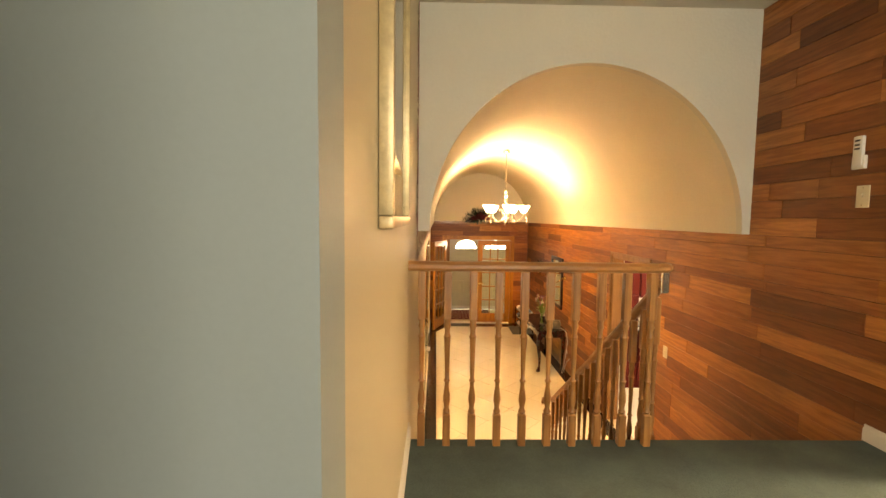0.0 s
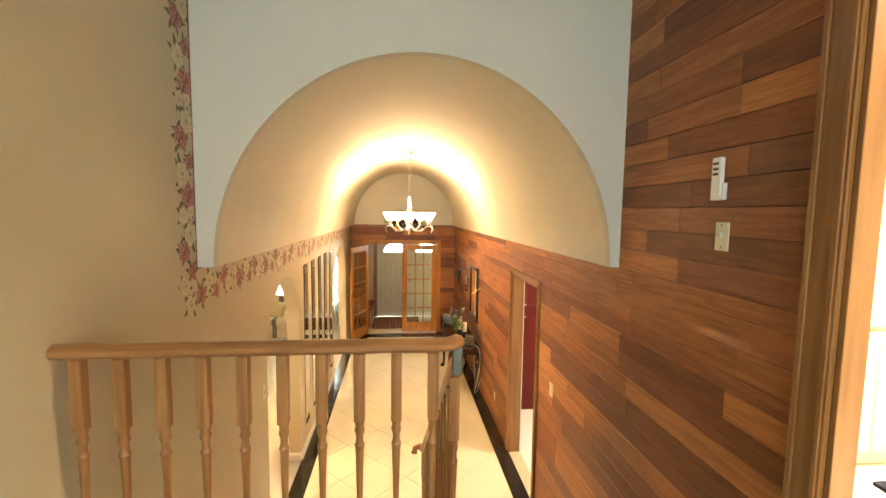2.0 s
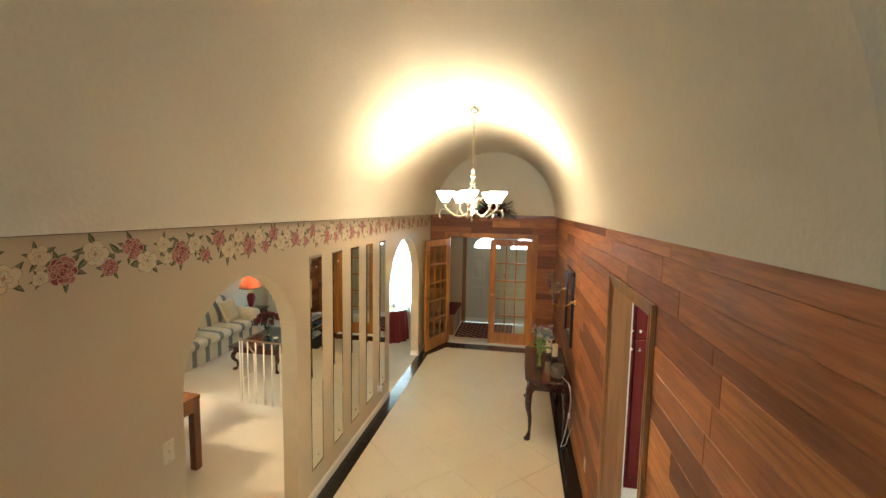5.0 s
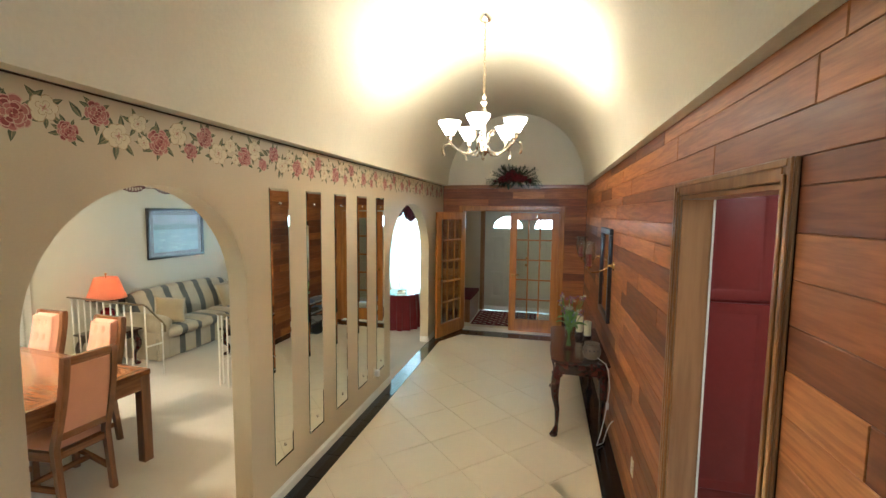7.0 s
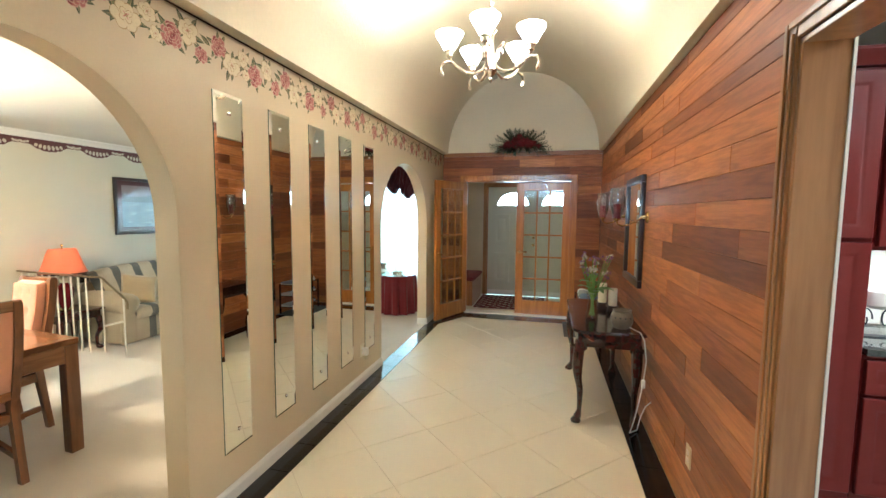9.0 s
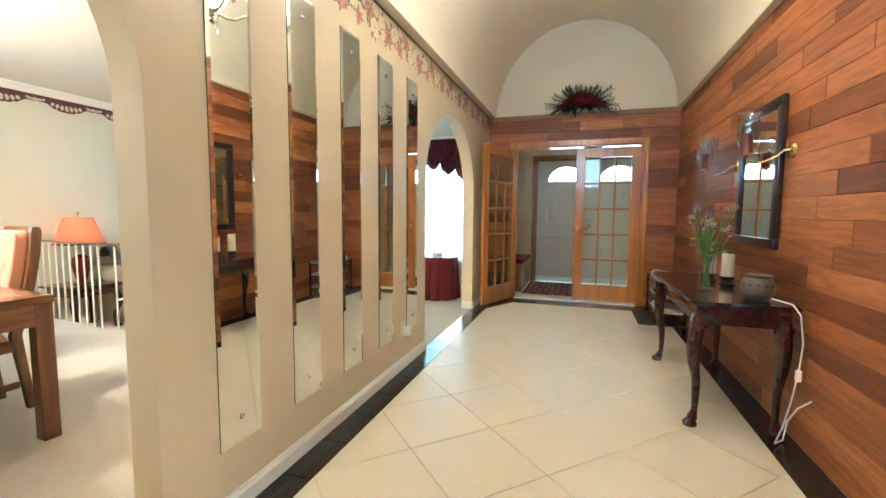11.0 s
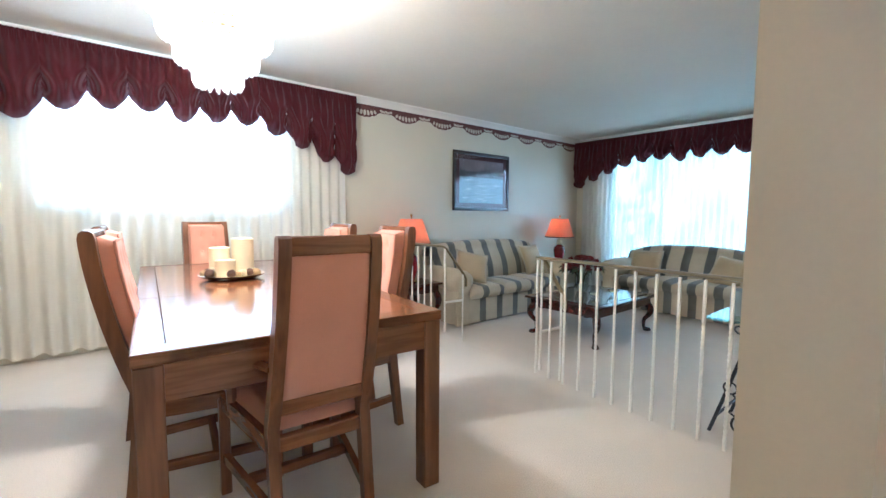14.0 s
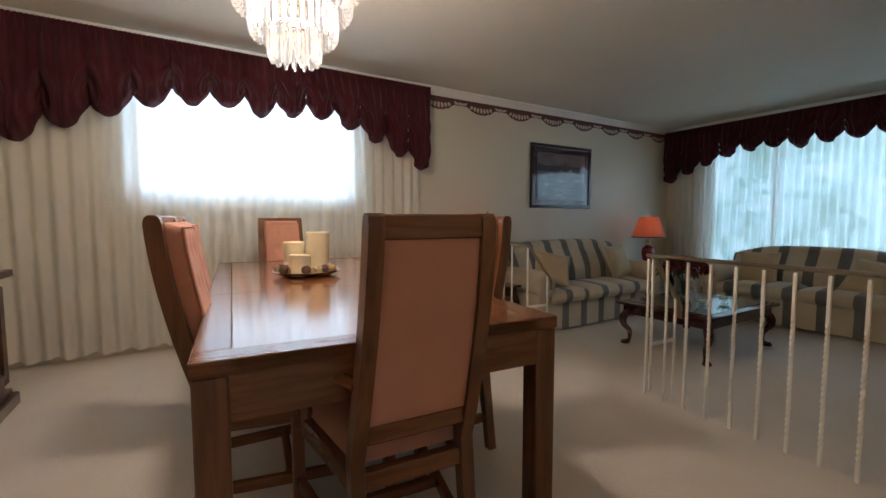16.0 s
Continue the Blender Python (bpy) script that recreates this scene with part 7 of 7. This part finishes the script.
# ---- scalloped wallpaper border on the west wall ----
sbd = thing("wallpaper_border_living", pose(WEST, 0, 0), "burgundy scalloped wallpaper border with cream garlands", "border", kind="structure")
bm, gl = bmesh.new(), bmesh.new()
pitch = 0.585
y = 7.07


def petal(cy, cz, ry, rz, tilt, x):
    gl.faces.new([gl.verts.new((x, cy + ry * math.cos(a) * math.cos(tilt) - rz * math.sin(a) * math.sin(tilt), cz + ry * math.cos(a) * math.sin(tilt) + rz * math.sin(a) * math.cos(tilt))) for a in [2 * math.pi * k / 10 for k in range(10)]])


while y < NORTH - 0.02:
    e = min(y + pitch, NORTH - 0.001)
    n = 24
    pts = []
    for i in range(n + 1):
        t = i / n
        lobe = max(0.0, math.sin(math.pi * (t - 0.18) / 0.64)) ** 0.6 if 0.18 < t < 0.82 else 0.0
        pts.append((y + (e - y) * t, 2.362 - 0.070 * lobe - 0.012 * abs(math.sin(math.pi * 9 * t))))
    bm.faces.new([bm.verts.new((0.0012, a, b)) for a, b in [(y, 2.425), (e, 2.425)] + pts[::-1]])
    for i in range(7):
        q = (i - 3) / 3
        if y + pitch * 0.5 + 0.15 < NORTH:
            petal(y + pitch * 0.5 + 0.138 * q, 2.340 + 0.020 * q * q - 0.006, 0.0185, 0.034 - 0.010 * abs(q), 0.55 * q, 0.002 + 0.0001 * i)
    for q, dz in ((0.06, 0.0), (0.115, 0.012), (0.885, 0.012), (0.94, 0.0), (1.0, 0.010)):
        if y + pitch * q + 0.03 < NORTH:
            petal(y + pitch * q, 2.374 + dz * 0.6, 0.024, 0.014, 0.4 if q < 0.5 else -0.4, 0.0019)
    y += pitch
part("ground", bm, plain("border_burgundy", (0.10, 0.03, 0.03), 0.6, vary=0.25, scale=30), sbd)
tagged(part("garland", gl, plain("border_garland", (0.52, 0.46, 0.36), 0.6, vary=0.3, scale=40), sbd), kind="stuff")
skirting("baseboard_west", WEST, NORTH, WEST, SOUTH, SUNK + 0.0, side=1)

# ---- pieces: cedar boards and floor tiles ----
def board_mesh(name, mat, axis):
    """A board of unit length and height, 12 mm thick, with eased edges."""
    bm = bmesh.new()
    t, e, f = 0.012, 0.003, 0.024
    if axis == "y":
        back = [(t, 0, 0), (t, 1, 0), (t, 1, 1), (t, 0, 1)]
        mid = [(e, 0, 0), (e, 1, 0), (e, 1, 1), (e, 0, 1)]
        front = [(0, e, f), (0, 1 - e, f), (0, 1 - e, 1 - f), (0, e, 1 - f)]
    else:
        back = [(0, t, 0), (1, t, 0), (1, t, 1), (0, t, 1)]
        mid = [(0, e, 0), (1, e, 0), (1, e, 1), (0, e, 1)]
        front = [(e, 0, f), (1 - e, 0, f), (1 - e, 0, 1 - f), (e, 0, 1 - f)]
    rows = [[bm.verts.new(p) for p in r] for r in (back, mid, front)]
    for a, b in zip(rows, rows[1:]):
        for i in range(4):
            j = (i + 1) % 4
            bm.faces.new((a[i], a[j], b[j], b[i]))
    bm.faces.new(rows[2])
    return mesh_of(name, bm, mat, 1)


rng = random.Random(2)
bd_y, bd_x = board_mesh("board", M["cedar"], "y"), board_mesh("board", M["cedarx"], "x")
PITCH = 0.1165


def lay(mesh, parent, axis, plane, a, b, z, h):
    w = b - a
    if w < 0.02 or h < 0.015:
        return
    o = new("board", mesh)
    o.parent = parent
    o.location = (plane, a, z) if axis == "y" else (a, plane, z)
    o.scale = (1, w - 0.0012, h - 0.001) if axis == "y" else (w - 0.0012, 1, h - 0.001)


def rows_of(mesh, parent, axis, plane, z0, z1, spans_at, lmin, lmax):
    n = 0
    z = z0
    while z < z1 - 0.01:
        h = min(PITCH, z1 - z)
        for a, b in spans_at(z, z + h):
            x = a
            step = rng.uniform(0.25, lmax)
            while x < b - 1e-4:
                e = min(b, x + step)
                if b - e < 0.18:
                    e = b
                lay(mesh, parent, axis, plane, x, e, z, h)
                n += 1
                x = e
                step = rng.uniform(lmin, lmax)
        z += PITCH
    return n


def right_spans(za, zb):
    if za >= SPRING - 0.001:
        return [(2.04, BEAM_Y + 0.06)]
    if zb <= 0.6:
        return [(LAND_EDGE, KD0 - 0.058), (KD1 + 0.058, END_Y)]
    if za >= KDH + 0.058:
        return [(2.04, END_Y)] if za > 1.2 else [(LAND_EDGE, END_Y)]
    s = 2.04 if za > LAND_Z - 0.3 else LAND_EDGE
    return [(s, KD0 - 0.058), (KD1 + 0.058, END_Y)]


rows_of(bd_y, wall_right, "y", HALL_R, 0.0, KDH + 0.059, right_spans, 0.6, 1.9)
rows_of(bd_y, wall_right, "y", HALL_R, KDH + 0.059, SPRING, right_spans, 0.7, 2.0)
rows_of(bd_y, wall_right, "y", HALL_R, SPRING, LAND_TOP, right_spans, 0.35, 1.3)
rows_of(bd_x, wall_end, "x", END_Y, 0.0, DOOR_H + 0.074, lambda a, b: [(0.002, DOOR_L - 0.074), (DOOR_R + 0.074, HALL_R - 0.002)], 0.2, 0.5)
rows_of(bd_x, wall_end, "x", END_Y, DOOR_H + 0.075, SPRING - 0.045, lambda a, b: [(0.002, HALL_R - 0.002)], 0.5, 1.4)

# floor tiles
BL, BR_, BF = 0.16, 2.205, 10.12      # inner edges of the black border
S = 0.474


def clip_poly(poly, x0, x1, y0, y1):
    def cut(pts, inside, cross):
        out = []
        for i, p in enumerate(pts):
            q = pts[(i + 1) % len(pts)]
            if inside(p):
                out.append(p)
            if inside(p) != inside(q):
                out.append(cross(p, q))
        return out
    for ax, lim, sg in ((0, x0, 1), (0, x1, -1), (1, y0, 1), (1, y1, -1)):
        if not poly:
            return poly
        poly = cut(poly, lambda p: sg * (p[ax] - lim) >= 0, lambda p, q: tuple(p[k] + (q[k] - p[k]) * (lim - p[ax]) / (q[ax] - p[ax]) for k in (0, 1)))
    return poly


def corner_cut(poly):
    """The cream field is cut across at its far left corner."""
    def side(p):
        return (p[0] - BL) * (BF - 9.62) - (p[1] - 9.62) * (0.42 - BL)
    out = []
    for i, p in enumerate(poly):
        q = poly[(i + 1) % len(poly)]
        sp, sq = side(p), side(q)
        if sp >= 0:
            out.append(p)
        if (sp >= 0) != (sq >= 0):
            t = sp / (sp - sq)
            out.append((p[0] + (q[0] - p[0]) * t, p[1] + (q[1] - p[1]) * t))
    return out


def tile_from(poly, mat, h=0.0):
    if len(poly) < 3:
        return
    area = 0.5 * abs(sum(poly[i][0] * poly[(i + 1) % len(poly)][1] - poly[(i + 1) % len(poly)][0] * poly[i][1] for i in range(len(poly))))
    if area < 0.0006:
        return
    cx, cy = sum(p[0] for p in poly) / len(poly), sum(p[1] for p in poly) / len(poly)
    bm = bmesh.new()
    lo = [bm.verts.new((x - cx, y - cy, -0.006)) for x, y in poly]
    hi = [bm.verts.new((x - cx, y - cy, -0.0012)) for x, y in poly]
    k = 1 - 0.0016 / max(0.02, math.sqrt(area) / 2)
    top = [bm.verts.new(((x - cx) * k, (y - cy) * k, h)) for x, y in poly]
    n = len(poly)
    bm.faces.new(top)
    for a, b in ((lo, hi), (hi, top)):
        for i in range(n):
            j = (i + 1) % n
            bm.faces.new((a[i], a[j], b[j], b[i]))
    o = part("tile", bm, mat, floor_hall, angle=20)
    o.location = (cx, cy, 0)


g = 0.0022
q2 = S / math.sqrt(2)
cx0, cy0 = 0.82, 6.765 + q2
for i in range(-14, 15):
    for j in range(-14, 15):
        cx, cy = cx0 + (i - j) * q2, cy0 + (i + j) * q2
        r = q2 - g
        poly = clip_poly([(cx - r, cy), (cx, cy - r), (cx + r, cy), (cx, cy + r)], BL + 0.002, BR_ - 0.002, 2.6, BF - 0.002)
        if poly:
            poly = corner_cut(poly)
        tile_from(poly, M["tile"])
bl = 0.305
y = 2.4
while y < END_Y:
    e = min(y + bl, END_Y)
    tile_from([(0.002, y + 0.0015), (BL - 0.002, y + 0.0015), (BL - 0.002, e - 0.0015), (0.002, e - 0.0015)], M["black"])
    tile_from([(BR_ + 0.002, y + 0.0015), (HALL_R - 0.001, y + 0.0015), (HALL_R - 0.001, e - 0.0015), (BR_ + 0.002, e - 0.0015)], M["black"])
    y = e
x = BL
while x < BR_ - 0.01:
    e = min(x + bl, BR_)
    tile_from([(x + 0.0015, BF + 0.001), (e - 0.0015, BF + 0.001), (e - 0.0015, END_Y - 0.001), (x + 0.0015, END_Y - 0.001)], M["black"])
    x = e
tile_from([(BL + 0.001, 9.63), (0.415, BF - 0.002), (BL + 0.001, BF - 0.002)], M["black"])
structure("floor_archway_black", boxbm(-0.012, 7.91, -0.005, 0.001, 9.56, 0.0), M["black"], "black tile edge at the archway", "floor")
